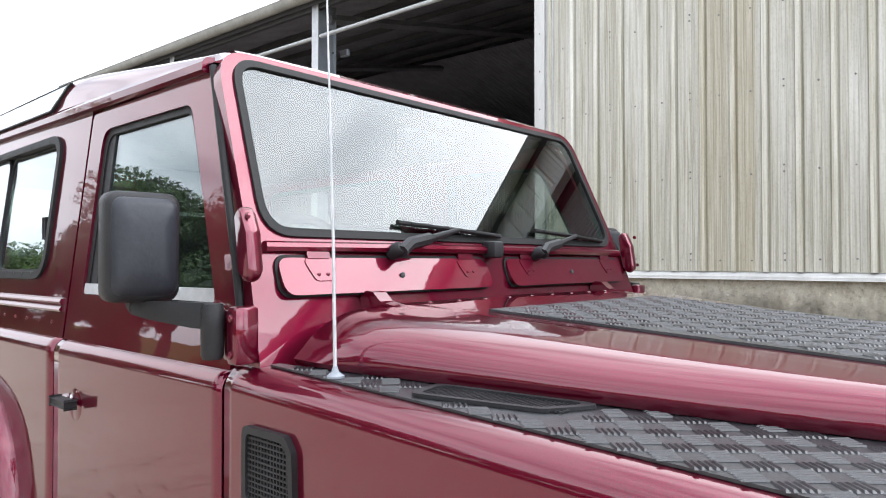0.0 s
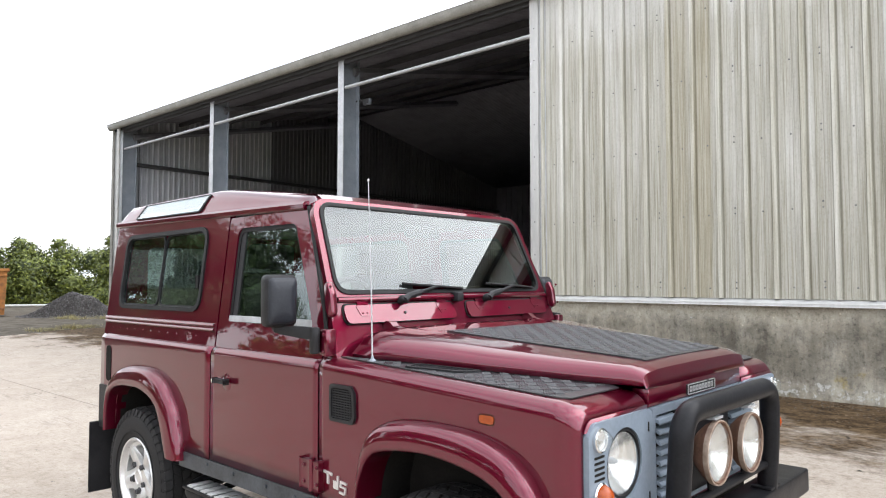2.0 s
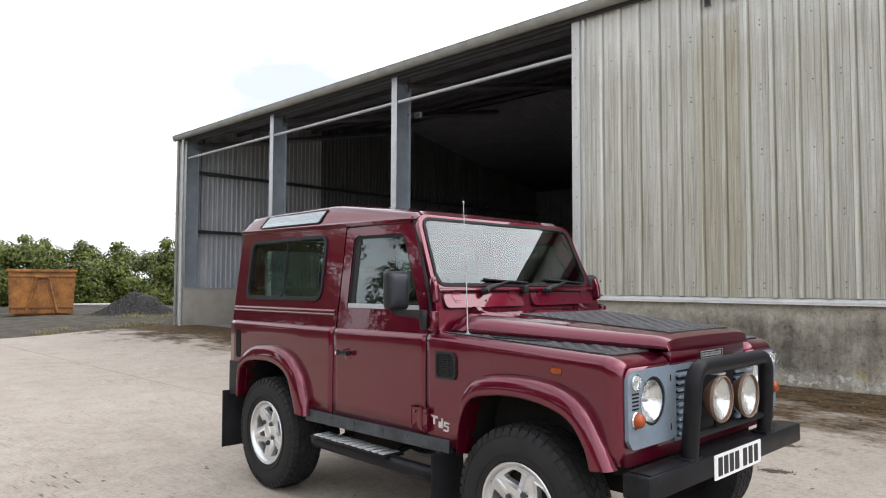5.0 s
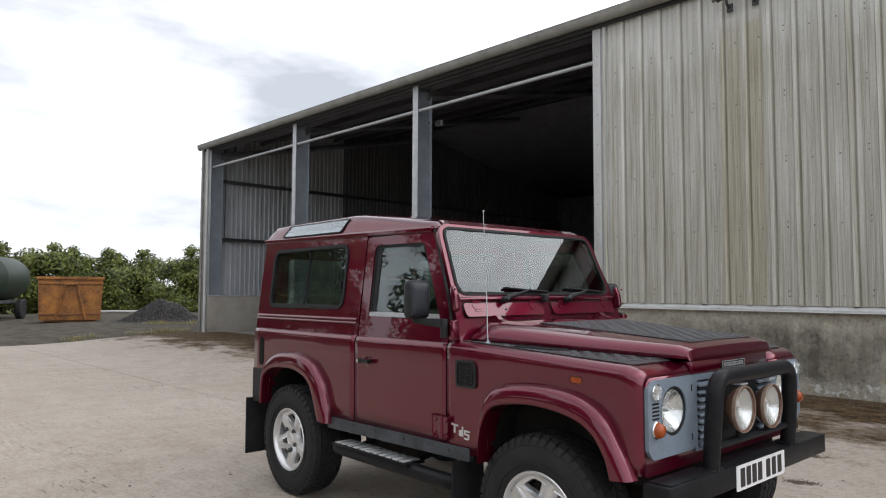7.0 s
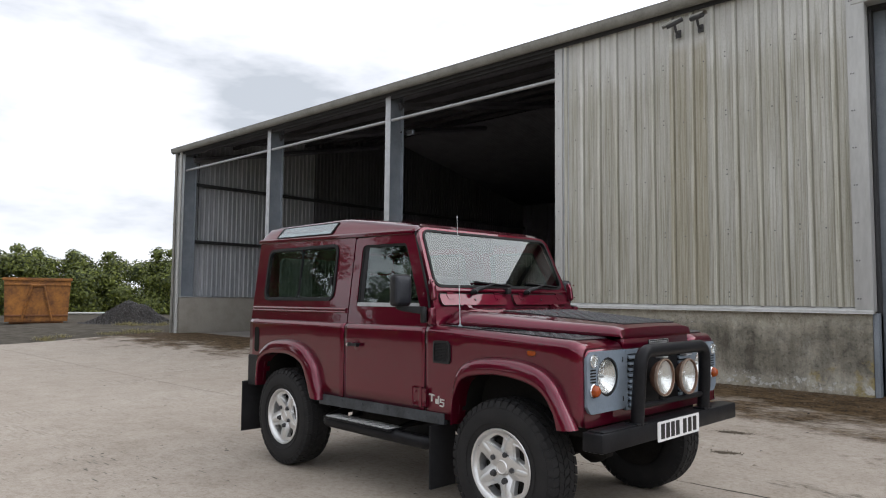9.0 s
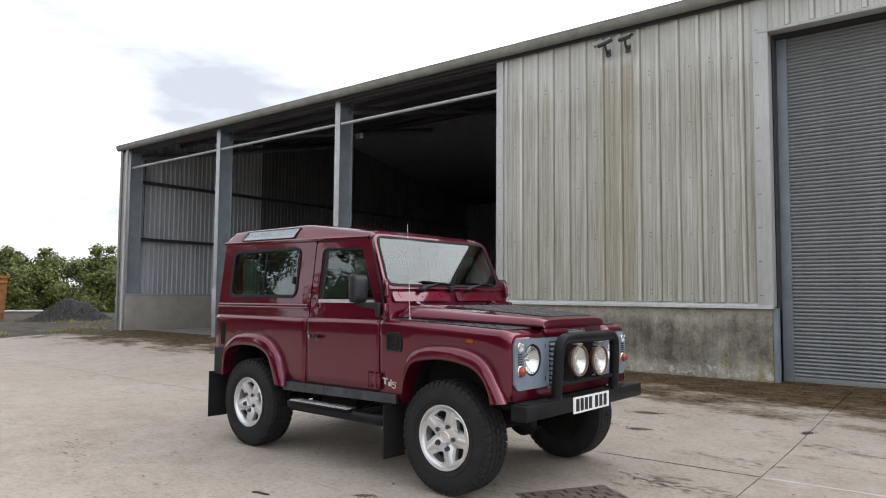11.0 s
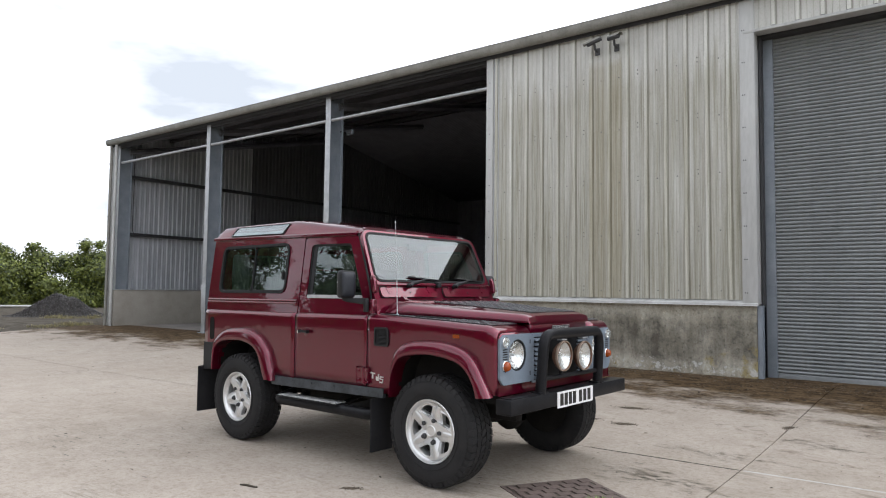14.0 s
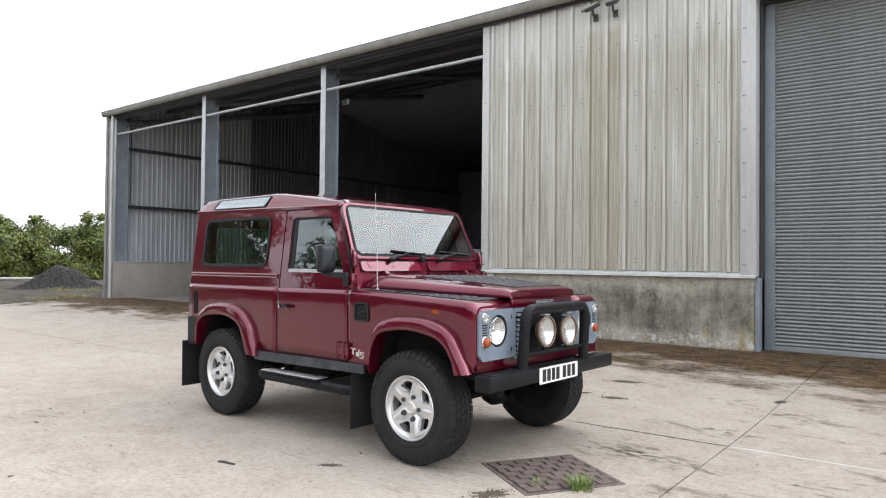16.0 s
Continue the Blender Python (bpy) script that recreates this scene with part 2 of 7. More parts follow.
def wall_concrete():
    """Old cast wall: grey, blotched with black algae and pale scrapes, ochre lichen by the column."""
    m, n, l, b = nodes_of("stained_concrete")
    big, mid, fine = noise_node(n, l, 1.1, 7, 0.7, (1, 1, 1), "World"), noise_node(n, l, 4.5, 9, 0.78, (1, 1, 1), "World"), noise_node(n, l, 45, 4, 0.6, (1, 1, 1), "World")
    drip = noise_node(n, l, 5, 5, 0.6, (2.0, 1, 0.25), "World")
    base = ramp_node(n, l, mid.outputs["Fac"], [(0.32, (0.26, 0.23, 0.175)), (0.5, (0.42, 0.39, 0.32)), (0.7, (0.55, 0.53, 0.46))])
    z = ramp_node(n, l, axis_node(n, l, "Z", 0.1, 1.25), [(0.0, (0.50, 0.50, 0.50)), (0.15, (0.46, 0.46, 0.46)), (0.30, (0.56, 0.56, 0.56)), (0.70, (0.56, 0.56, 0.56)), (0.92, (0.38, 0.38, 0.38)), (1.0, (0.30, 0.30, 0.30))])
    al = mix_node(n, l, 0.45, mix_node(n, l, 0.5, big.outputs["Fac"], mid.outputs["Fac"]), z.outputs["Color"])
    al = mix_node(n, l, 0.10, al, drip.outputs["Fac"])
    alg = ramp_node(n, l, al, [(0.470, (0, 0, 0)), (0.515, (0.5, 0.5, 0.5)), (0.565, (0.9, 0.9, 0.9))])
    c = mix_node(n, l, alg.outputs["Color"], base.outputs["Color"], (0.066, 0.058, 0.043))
    lich = noise_node(n, l, 3.1, 6, 0.7, (1, 1, 1), "World")
    spot = math_node(n, l, "ADD", lich.outputs["Fac"], ramp_node(n, l, axis_node(n, l, "X", -0.5, 0.6), [(0.5, (0, 0, 0)), (0.8, (0.16, 0.16, 0.16))]).outputs["Color"])
    spot = math_node(n, l, "SUBTRACT", spot, ramp_node(n, l, axis_node(n, l, "Z", 0.1, 1.2), [(0.30, (0, 0, 0)), (0.6, (0.2, 0.2, 0.2))]).outputs["Color"])
    li = ramp_node(n, l, spot, [(0.60, (0, 0, 0)), (0.68, (0.8, 0.8, 0.8))])
    c = mix_node(n, l, li.outputs["Color"], c, (0.30, 0.24, 0.10))
    chip = noise_node(n, l, 9, 7, 0.75, (1, 1, 1), "World")
    foot = ramp_node(n, l, axis_node(n, l, "Z", 0.1, 0.6), [(0.0, (0, 0, 0)), (0.15, (0.16, 0.16, 0.16)), (0.36, (0.12, 0.12, 0.12)), (0.6, (0, 0, 0))])
    ch = ramp_node(n, l, math_node(n, l, "ADD", chip.outputs["Fac"], foot.outputs["Color"]), [(0.66, (0, 0, 0)), (0.70, (0.85, 0.85, 0.85))])
    c = mix_node(n, l, ch.outputs["Color"], c, (0.55, 0.54, 0.51))
    fleck = noise_node(n, l, 24, 8, 0.8, (1, 1, 0.8), "World")
    fl = ramp_node(n, l, fleck.outputs["Fac"], [(0.36, (0.45, 0.44, 0.42)), (0.48, (1, 1, 1)), (0.58, (1, 1, 1)), (0.68, (1.9, 1.85, 1.75))])
    l.new(mix_node(n, l, 0.85, c, fl.outputs["Color"], "MULTIPLY"), b.inputs["Base Color"])
    b.inputs["Roughness"].default_value = 0.9
    bump_node(n, l, b, mix_node(n, l, 0.5, mid.outputs["Fac"], fine.outputs["Fac"]), 0.5, 0.015)
    return m


def yard_concrete():
    """Tamped yard slab: pale buff, brushed across, with tyre grime, dark flecks, and brown silt by the building."""
    m, n, l, b = nodes_of("yard_concrete")
    big, mid, fine = noise_node(n, l, 0.35, 6, 0.6), noise_node(n, l, 2.6, 8, 0.7), noise_node(n, l, 70, 4, 0.7)
    grain = noise_node(n, l, 22, 6, 0.75)
    brush = noise_node(n, l, 5, 6, 0.7, (1.0, 7.0, 1))
    base = ramp_node(n, l, mix_node(n, l, 0.5, big.outputs["Fac"], mid.outputs["Fac"]), [(0.30, (0.315, 0.267, 0.217)), (0.5, (0.41, 0.357, 0.302)), (0.68, (0.475, 0.421, 0.364))])
    f = ramp_node(n, l, fine.outputs["Fac"], [(0.3, (0.72, 0.70, 0.67)), (0.55, (1, 1, 1))])
    c = mix_node(n, l, 0.7, base.outputs["Color"], f.outputs["Color"], "MULTIPLY")
    g = ramp_node(n, l, grain.outputs["Fac"], [(0.36, (0.76, 0.73, 0.68)), (0.5, (1, 1, 1)), (0.66, (1.08, 1.08, 1.07))])
    c = mix_node(n, l, 0.75, c, g.outputs["Color"], "MULTIPLY")
    br = ramp_node(n, l, brush.outputs["Fac"], [(0.36, (0.60, 0.57, 0.51)), (0.5, (1, 1, 1))])
    c = mix_node(n, l, 0.07, c, br.outputs["Color"], "MULTIPLY")
    speck = noise_node(n, l, 13, 3, 0.8)
    sp = ramp_node(n, l, speck.outputs["Fac"], [(0.70, (0, 0, 0)), (0.735, (0.85, 0.85, 0.85))])
    c = mix_node(n, l, sp.outputs["Color"], c, (0.085, 0.068, 0.048))
    # furrows left by the tamping board, holding dirt in patches
    tamp = noise_node(n, l, 2.4, 6, 0.72, (1.1, 11.0, 1))
    patch = noise_node(n, l, 0.7, 4, 0.6)
    t1 = ramp_node(n, l, tamp.outputs["Fac"], [(0.49, (0, 0, 0)), (0.57, (0.3, 0.3, 0.3))])
    t2 = ramp_node(n, l, patch.outputs["Fac"], [(0.50, (0.0, 0.0, 0.0)), (0.62, (1, 1, 1))])
    c = mix_node(n, l, mix_node(n, l, 1.0, t1.outputs["Color"], t2.outputs["Color"], "MULTIPLY"), c, (0.10, 0.085, 0.06))
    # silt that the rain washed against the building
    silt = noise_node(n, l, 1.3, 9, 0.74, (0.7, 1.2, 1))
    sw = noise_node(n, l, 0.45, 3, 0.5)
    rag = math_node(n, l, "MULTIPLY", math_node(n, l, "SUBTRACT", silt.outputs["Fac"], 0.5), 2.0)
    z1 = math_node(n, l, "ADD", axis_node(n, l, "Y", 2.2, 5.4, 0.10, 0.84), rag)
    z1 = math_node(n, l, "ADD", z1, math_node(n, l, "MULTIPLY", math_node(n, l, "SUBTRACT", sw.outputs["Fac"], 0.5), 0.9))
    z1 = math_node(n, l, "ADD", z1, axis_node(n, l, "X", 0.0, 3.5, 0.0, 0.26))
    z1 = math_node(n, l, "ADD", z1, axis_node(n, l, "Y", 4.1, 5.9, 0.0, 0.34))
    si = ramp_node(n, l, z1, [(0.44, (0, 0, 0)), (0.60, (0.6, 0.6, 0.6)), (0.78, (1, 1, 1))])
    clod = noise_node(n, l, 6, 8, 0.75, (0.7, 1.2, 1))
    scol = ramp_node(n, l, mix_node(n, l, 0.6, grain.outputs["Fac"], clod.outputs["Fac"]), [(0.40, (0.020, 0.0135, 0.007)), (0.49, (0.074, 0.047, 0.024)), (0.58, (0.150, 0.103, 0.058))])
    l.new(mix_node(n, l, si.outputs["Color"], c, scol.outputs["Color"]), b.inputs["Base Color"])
    b.inputs["Roughness"].default_value = 0.88
    bump_node(n, l, b, mix_node(n, l, 0.4, fine.outputs["Fac"], grain.outputs["Fac"]), 0.6, 0.012)
    b.inputs["Specular IOR Level"].default_value = 0.12
    return m


def leaf_material(name, dark, light):
    m, n, l, b = nodes_of(name)
    g = n.new("ShaderNodeNewGeometry")
    r = ramp_node(n, l, g.outputs["Random Per Island"], [(0.0, dark), (0.7, light), (1.0, tuple(1.5 * v for v in light))])
    l.new(r.outputs["Color"], b.inputs["Base Color"])
    b.inputs["Roughness"].default_value = 0.55
    b.inputs["Transmission Weight"].default_value = 0.0
    b.inputs["Subsurface Weight"].default_value = 0.0
    return m


PAINT = car_paint()
BLACK_PLASTIC = surface("black_plastic", (0.010, 0.010, 0.011), (0.024, 0.024, 0.026), 0.5, scale=14, fine=300, bump=0.15)
SOFT_BLACK = surface("black_rubber_seal", (0.007, 0.007, 0.007), (0.017, 0.017, 0.018), 0.55, scale=20)
TYRE = surface("tyre_rubber", (0.013, 0.013, 0.014), (0.028, 0.027, 0.027), 0.7, scale=10, fine=140, bump=0.3)
ALLOY = surface("silver_alloy", (0.60, 0.60, 0.60), (0.80, 0.80, 0.79), 0.32, 0.7, scale=7, fine=120, bump=0.05)
CHROME = surface("chrome", (0.7, 0.7, 0.7), (0.85, 0.85, 0.85), 0.08, 1.0, bump=0, rough_var=0.03)
STEEL_GREY = surface("blue_grey_steel_paint", (0.15, 0.17, 0.195), (0.25, 0.275, 0.305), 0.55, scale=3, fine=60, bump=0.1)
GALV = surface("galvanised_steel", (0.34, 0.35, 0.36), (0.55, 0.56, 0.57), 0.5, 0.35, scale=4, fine=40, bump=0.1)
TRIM_WHITE = surface("weathered_white_trim", (0.40, 0.40, 0.385), (0.56, 0.56, 0.545), 0.6, scale=3, fine=25, bump=0.1, stretch=(1, 1, 0.2))
LAMP_PANEL = surface("blue_grey_lamp_panel", (0.14, 0.175, 0.215), (0.21, 0.25, 0.295), 0.42, scale=6, fine=70, bump=0.06)
BAR_BLACK = surface("black_coated_bar", (0.007, 0.007, 0.008), (0.017, 0.017, 0.019), 0.38, scale=9, fine=80, bump=0.15)
CHEQUER = surface("black_chequer_plate", (0.014, 0.014, 0.016), (0.034, 0.035, 0.038), 0.33, 0.0, scale=8, fine=200, bump=0.2)
SILL_GREY = surface("scuffed_grey_sill", (0.018, 0.022, 0.027), (0.085, 0.096, 0.11), 0.42, 0.3, scale=9, fine=60, bump=0.15)
UNDER = surface("dark_underbody", (0.008, 0.0075, 0.007), (0.024, 0.022, 0.020), 0.85, scale=6)
TRIM_DARK = surface("dark_cabin_trim", (0.025, 0.025, 0.027), (0.055, 0.055, 0.057), 0.8, scale=8)
MIRROR_GREY = surface("grey_mirror_shell", (0.017, 0.019, 0.024), (0.032, 0.035, 0.042), 0.35, scale=5)
PLATE_WHITE = surface("white_number_plate", (0.72, 0.72, 0.72), (0.82, 0.82, 0.82), 0.3, scale=6, bump=0)
INK = surface("black_plate_ink", (0.01, 0.01, 0.01), (0.02, 0.02, 0.02), 0.4, bump=0)
BADGE_SILVER = surface("silver_badge", (0.6, 0.6, 0.6), (0.75, 0.75, 0.75), 0.3, 0.6, bump=0)
AMBER = surface("amber_lens", (0.23, 0.036, 0.005), (0.40, 0.075, 0.010), 0.12, scale=60, fine=200, bump=0.2)
RUST_SHELL = surface("rusty_lamp_shell", (0.085, 0.040, 0.024), (0.23, 0.115, 0.07), 0.7, 0.2, scale=22, fine=120, bump=0.3)
RUST_RIM = surface("rusty_lamp_rim", (0.24, 0.165, 0.12), (0.52, 0.42, 0.34), 0.5, 0.4, scale=30)
REFLECTOR = surface("lamp_reflector", (0.66, 0.66, 0.65), (0.90, 0.90, 0.88), 0.20, 0.75, scale=30, fine=90, bump=0.35)
TREAD_GREY = surface("bright_step_tread", (0.42, 0.42, 0.41), (0.62, 0.62, 0.61), 0.45, 0.2, scale=12)
WINDOW = glass("car_window_glass")
SCREEN = glass("windscreen_glass", (0.84, 0.90, 0.87), 0.085, 0.0, (-0.012, -0.0475, 0.0243), 2.0)
LENS = glass("lamp_lens", (0.95, 0.96, 0.96), 0.04)
ALPINE = glass("alpine_window_glass", (0.75, 0.8, 0.8), 0.16, 0.0)
CLAD = cladding_paint()
DEEP_SHEET = surface("shaded_inner_cladding", (0.085, 0.083, 0.092), (0.15, 0.148, 0.16), 0.7, scale=2, fine=20, stretch=(1, 1, 0.2))
CLAD_INNER = surface("inner_cladding", (0.30, 0.31, 0.33), (0.50, 0.51, 0.535), 0.6, scale=2, fine=20, stretch=(1, 1, 0.2))
ROOF_SHEET = surface("fibre_cement_roof", (0.105, 0.104, 0.118), (0.18, 0.178, 0.197), 0.9, scale=2, fine=30, bump=0.4)
GUTTER = surface("grey_gutter", (0.17, 0.165, 0.145), (0.30, 0.29, 0.26), 0.6, scale=3, fine=30)
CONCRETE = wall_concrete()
CONC_CLEAN = surface("grey_cast_concrete", (0.25, 0.228, 0.192), (0.39, 0.36, 0.315), 0.88, scale=1.6, fine=40, bump=0.4, depth=0.01)
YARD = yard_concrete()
SHUTTER = surface("shutter_slat_steel", (0.195, 0.206, 0.210), (0.285, 0.298, 0.300), 0.55, 0.1, scale=1.5, fine=30, bump=0.1)
DARK_STEEL = surface("dark_old_steel", (0.03, 0.03, 0.033), (0.06, 0.06, 0.062), 0.8, scale=4)
# dark tone helps keep the inside of the barn dim
BARN_DARK = surface("dark_barn_sheet", (0.11, 0.108, 0.125), (0.19, 0.186, 0.21), 0.9, scale=1.5, fine=15)
BARN_FLOOR = surface("trodden_earth_floor", (0.18, 0.165, 0.155), (0.32, 0.29, 0.27), 0.95, scale=1.5, fine=20)
TRACK = surface("trodden_gravel", (0.055, 0.048, 0.04), (0.15, 0.135, 0.112), 0.95, scale=2.2, fine=22, bump=0.9, depth=0.03)
GRAVEL = surface("dark_gravel", (0.018, 0.016, 0.015), (0.085, 0.078, 0.073), 0.95, scale=3, fine=26, bump=0.9, depth=0.03)
EARTH = surface("field_grass", (0.06, 0.07, 0.03), (0.14, 0.15, 0.06), 0.95, scale=0.6, fine=9, bump=0.8, depth=0.04)
SKIP_PAINT = surface("rusty_orange_skip", (0.085, 0.03, 0.010), (0.44, 0.175, 0.030), 0.6, scale=1.9, fine=9, bump=0.3, depth=0.01)
RUST = surface("rust", (0.12, 0.05, 0.02), (0.26, 0.11, 0.05), 0.85, scale=5, fine=40)
IRON = surface("rusted_cast_iron", (0.078, 0.056, 0.048), (0.20, 0.150, 0.130), 0.8, 0.1, scale=7, fine=70, bump=0.35)
BARK = surface("bark", (0.03, 0.024, 0.018), (0.09, 0.07, 0.05), 0.95, scale=9, fine=60, bump=0.7, depth=0.02, stretch=(1, 1, 0.3))
LEAF_HEDGE = leaf_material("hedge_leaves", (0.016, 0.030, 0.005), (0.132, 0.155, 0.024))
LEAF_TREE = leaf_material("tree_leaves", (0.018, 0.034, 0.010), (0.05, 0.085, 0.022))
STRAW_GRASS = leaf_material("straw_grass", (0.12, 0.105, 0.035), (0.30, 0.26, 0.11))
GRASS = leaf_material("grass_blades", (0.07, 0.115, 0.022), (0.20, 0.27, 0.07))
STRAW = leaf_material("leaf_litter", (0.03, 0.022, 0.014), (0.10, 0.07, 0.04))
WHITE_PIPE = surface("white_plastic_pipe", (0.40, 0.40, 0.38), (0.58, 0.58, 0.56), 0.4, scale=2, fine=20, bump=0.05)
TANK_GREEN = surface("dark_green_tank", (0.012, 0.022, 0.014), (0.032, 0.048, 0.030), 0.5, scale=2)
CAMERA_DARK = surface("dark_camera_shell", (0.03, 0.03, 0.032), (0.07, 0.07, 0.072), 0.5)

for dull, level in ((BAR_BLACK, 0.15), (BLACK_PLASTIC, 0.3), (TYRE, 0.25), (CHEQUER, 0.75), (MIRROR_GREY, 0.3), (SOFT_BLACK, 0.25), (UNDER, 0.1), (TRACK, 0.0), (GRAVEL, 0.0), (EARTH, 0.0), (CLAD, 0.25)):
    dull.node_tree.nodes["Principled BSDF"].inputs["Specular IOR Level"].default_value = level


# ---- mesh tools ----
def part(name, bm, material, parent=None, label="", angle=38, flip=True):
    if flip:
        bmesh.ops.recalc_face_normals(bm, faces=bm.faces)
    me = bpy.data.meshes.new(name)
    bm.to_mesh(me)
    bm.free()
    me.materials.append(material)
    me.shade_smooth()
    me.set_sharp_from_angle(angle=radians(angle))
    ob = new(name, me)
    if parent is not None:
        ob.parent = parent
    return tagged(ob, label=label)


def thing(name, m, label, category, group="", kind=""):
    ob = new(name)
    ob.empty_display_size = 0.2
    ob.matrix_world = m
    return tagged(ob, label, category, group, kind)


def box(bm, x0, x1, y0, y1, z0, z1, bevel=0.0, seg=2):
    vs = bmesh.ops.create_cube(bm, size=1.0)["verts"]
    for v in vs:
        v.co = Vector(((x0 + x1) / 2 + v.co.x * (x1 - x0), (y0 + y1) / 2 + v.co.y * (y1 - y0), (z0 + z1) / 2 + v.co.z * (z1 - z0)))
    if bevel:
        es = list({e for v in vs for e in v.link_edges})
        bmesh.ops.bevel(bm, geom=es, offset=bevel, segments=seg, affect="EDGES", profile=0.5)
    return vs


def boxed(*a, **k):
    bm = bmesh.new()
    box(bm, *a, **k)
    return bm


def rounded(pts, r, seg=5):
    """A polygon with its corners rounded; r is one radius or one for each corner."""
    out, n = [], len(pts)
    for i in range(n):
        rad = r[i] if isinstance(r, (list, tuple)) else r
        p, a, c = Vector(pts[i]), Vector(pts[i - 1]), Vector(pts[(i + 1) % n])
        u, v = (a - p), (c - p)
        if rad <= 0:
            out.append(tuple(p))
            continue
        d = min(rad / max(math.tan(u.angle(v) / 2), 0.05), 0.49 * u.length, 0.49 * v.length)
        s, e = p + u.normalized() * d, p + v.normalized() * d
        for k in range(seg + 1):
            t = k / seg
            out.append(tuple((1 - t) ** 2 * s + 2 * t * (1 - t) * p + t * t * e))
    return out


def rect(x0, x1, z0, z1):
    return [(x0, z0), (x1, z0), (x1, z1), (x0, z1)]


def slab(bm, loops, f, w0, w1):
    """A plate with holes: 2D loops (outline first), mapped by f(u, v, w), between the depths w0 and w1."""
    tris = tessellate_polygon([[Vector((u, v, 0)) for u, v in lp] for lp in loops])
    flat = [p for lp in loops for p in lp]
    a = [bm.verts.new(f(u, v, w0)) for u, v in flat]
    b = [bm.verts.new(f(u, v, w1)) for u, v in flat]
    for t in tris:
        if len(set(t)) == 3:
            bm.faces.new([a[i] for i in t])
            bm.faces.new([b[i] for i in reversed(t)])
    k = 0
    for lp in loops:
        n = len(lp)
        for i in range(n):
            j = (i + 1) % n
            bm.faces.new((a[k + i], a[k + j], b[k + j], b[k + i]))
        k += n
    return bm


def slabbed(loops, f, w0, w1):
    return slab(bmesh.new(), loops, f, w0, w1)


def loft(bm, sections, closed=False, caps=False):
    rows = [[bm.verts.new(p) for p in s] for s in sections]
    n = len(rows[0])
    for r, q in zip(rows, rows[1:]):
        for i in range(n if closed else n - 1):
            j = (i + 1) % n
            bm.faces.new((r[i], r[j], q[j], q[i]))
    if caps:
        bm.faces.new(rows[0])
        bm.faces.new(list(reversed(rows[-1])))
    return bm


def tube(bm, pts, r, seg=10, caps=True):
    """A round bar along a line of points; r is one radius or one for each point."""
    pts = [Vector(p) for p in pts]
    rows, side = [], None
    for i, p in enumerate(pts):
        d = (pts[min(i + 1, len(pts) - 1)] - pts[max(i - 1, 0)]).normalized()
        if side is None:
            side = d.orthogonal().normalized()
        side = (side - d * side.dot(d)).normalized()
        up = d.cross(side)
        rr = r[i] if isinstance(r, (list, tuple)) else r
        rows.append([p + rr * (math.cos(2 * math.pi * k / seg) * side + math.sin(2 * math.pi * k / seg) * up) for k in range(seg)])
    return loft(bm, rows, closed=True, caps=caps)


def tubed(pts, r, seg=10):
    return tube(bmesh.new(), pts, r, seg)


def bent(pts, r, seg=6):
    """A line of points in space with its inner corners rounded."""
    out = [Vector(pts[0])]
    for a, p, c in zip(pts, pts[1:], pts[2:]):
        a, p, c = Vector(a), Vector(p), Vector(c)
        s, e = p + (a - p).normalized() * r, p + (c - p).normalized() * r
        out += [(1 - t / seg) ** 2 * s + 2 * (t / seg) * (1 - t / seg) * p + (t / seg) ** 2 * e for t in range(seg + 1)]
    return out + [Vector(pts[-1])]


def lathe(bm, profile, m=Matrix(), seg=32):
    """Turns (radius, height) pairs about the z axis of m."""
    rows = [[m @ Vector((r * math.cos(2 * math.pi * k / seg), r * math.sin(2 * math.pi * k / seg), h)) for k in range(seg)] for r, h in profile]
    loft(bm, rows, closed=True)
    for row, (r, h) in zip((rows[0], rows[-1]), (profile[0], profile[-1])):
        if 0 < r < 0.027:
            bm.faces.new([bm.verts.new(p) for p in row])
    bmesh.ops.remove_doubles(bm, verts=bm.verts, dist=1e-6)
    return bm


def lathed(profile, m=Matrix(), seg=32):
    return lathe(bmesh.new(), profile, m, seg)


def smooth_step(t):
    t = min(max(t, 0.0), 1.0)
    return t * t * (3 - 2 * t)


def ground_z(x, y):
    """The yard falls gently away behind the car and lies level along the building."""
    s = smooth_step((y - 1.2) / 4.6)
    return 0.0061 * max(min(x, 6), -8) * (1 - s) + 0.13 * s

# ---- ground ----
WALL_Y, END_X = 6.27, -18.70      # front plane and far end of the barn
EDGE_X = -18.95                    # where the concrete stops
SILL_Z, EAVE_Z = 1.24, 5.95


def sheet(name, xs, ys, drop, material, label, category, rough=0.0):
    bm = bmesh.new()
    rows = [[(x, y, ground_z(x, y) - drop + (rough * noise.noise((x * 0.8, y * 0.8, 3.1)) if rough else 0)) for y in ys] for x in xs]
    loft(bm, rows)
    ob = part(name, bm, material, None, "", 60, flip=False)
    return tagged(ob, label, category, kind="structure")


def spread(a, b, n):
    return [a + (b - a) * i / n for i in range(n + 1)]


FAR = [-900, -400, -200, -120, -80]
sheet("ground", FAR + spread(-60, 40, 50) + [60, 100, 200, 400, 900], FAR + spread(-50, 40, 45) + [60, 100, 200, 400, 900], 0.10, EARTH,
      "rough grass and field around the farmyard", "ground")
sheet("gravel_track", spread(-40.5, EDGE_X + 0.4, 44), spread(-24, 26, 60), 0.03, TRACK, "brown-grey loose gravel track beside the concrete yard", "track", rough=0.05)

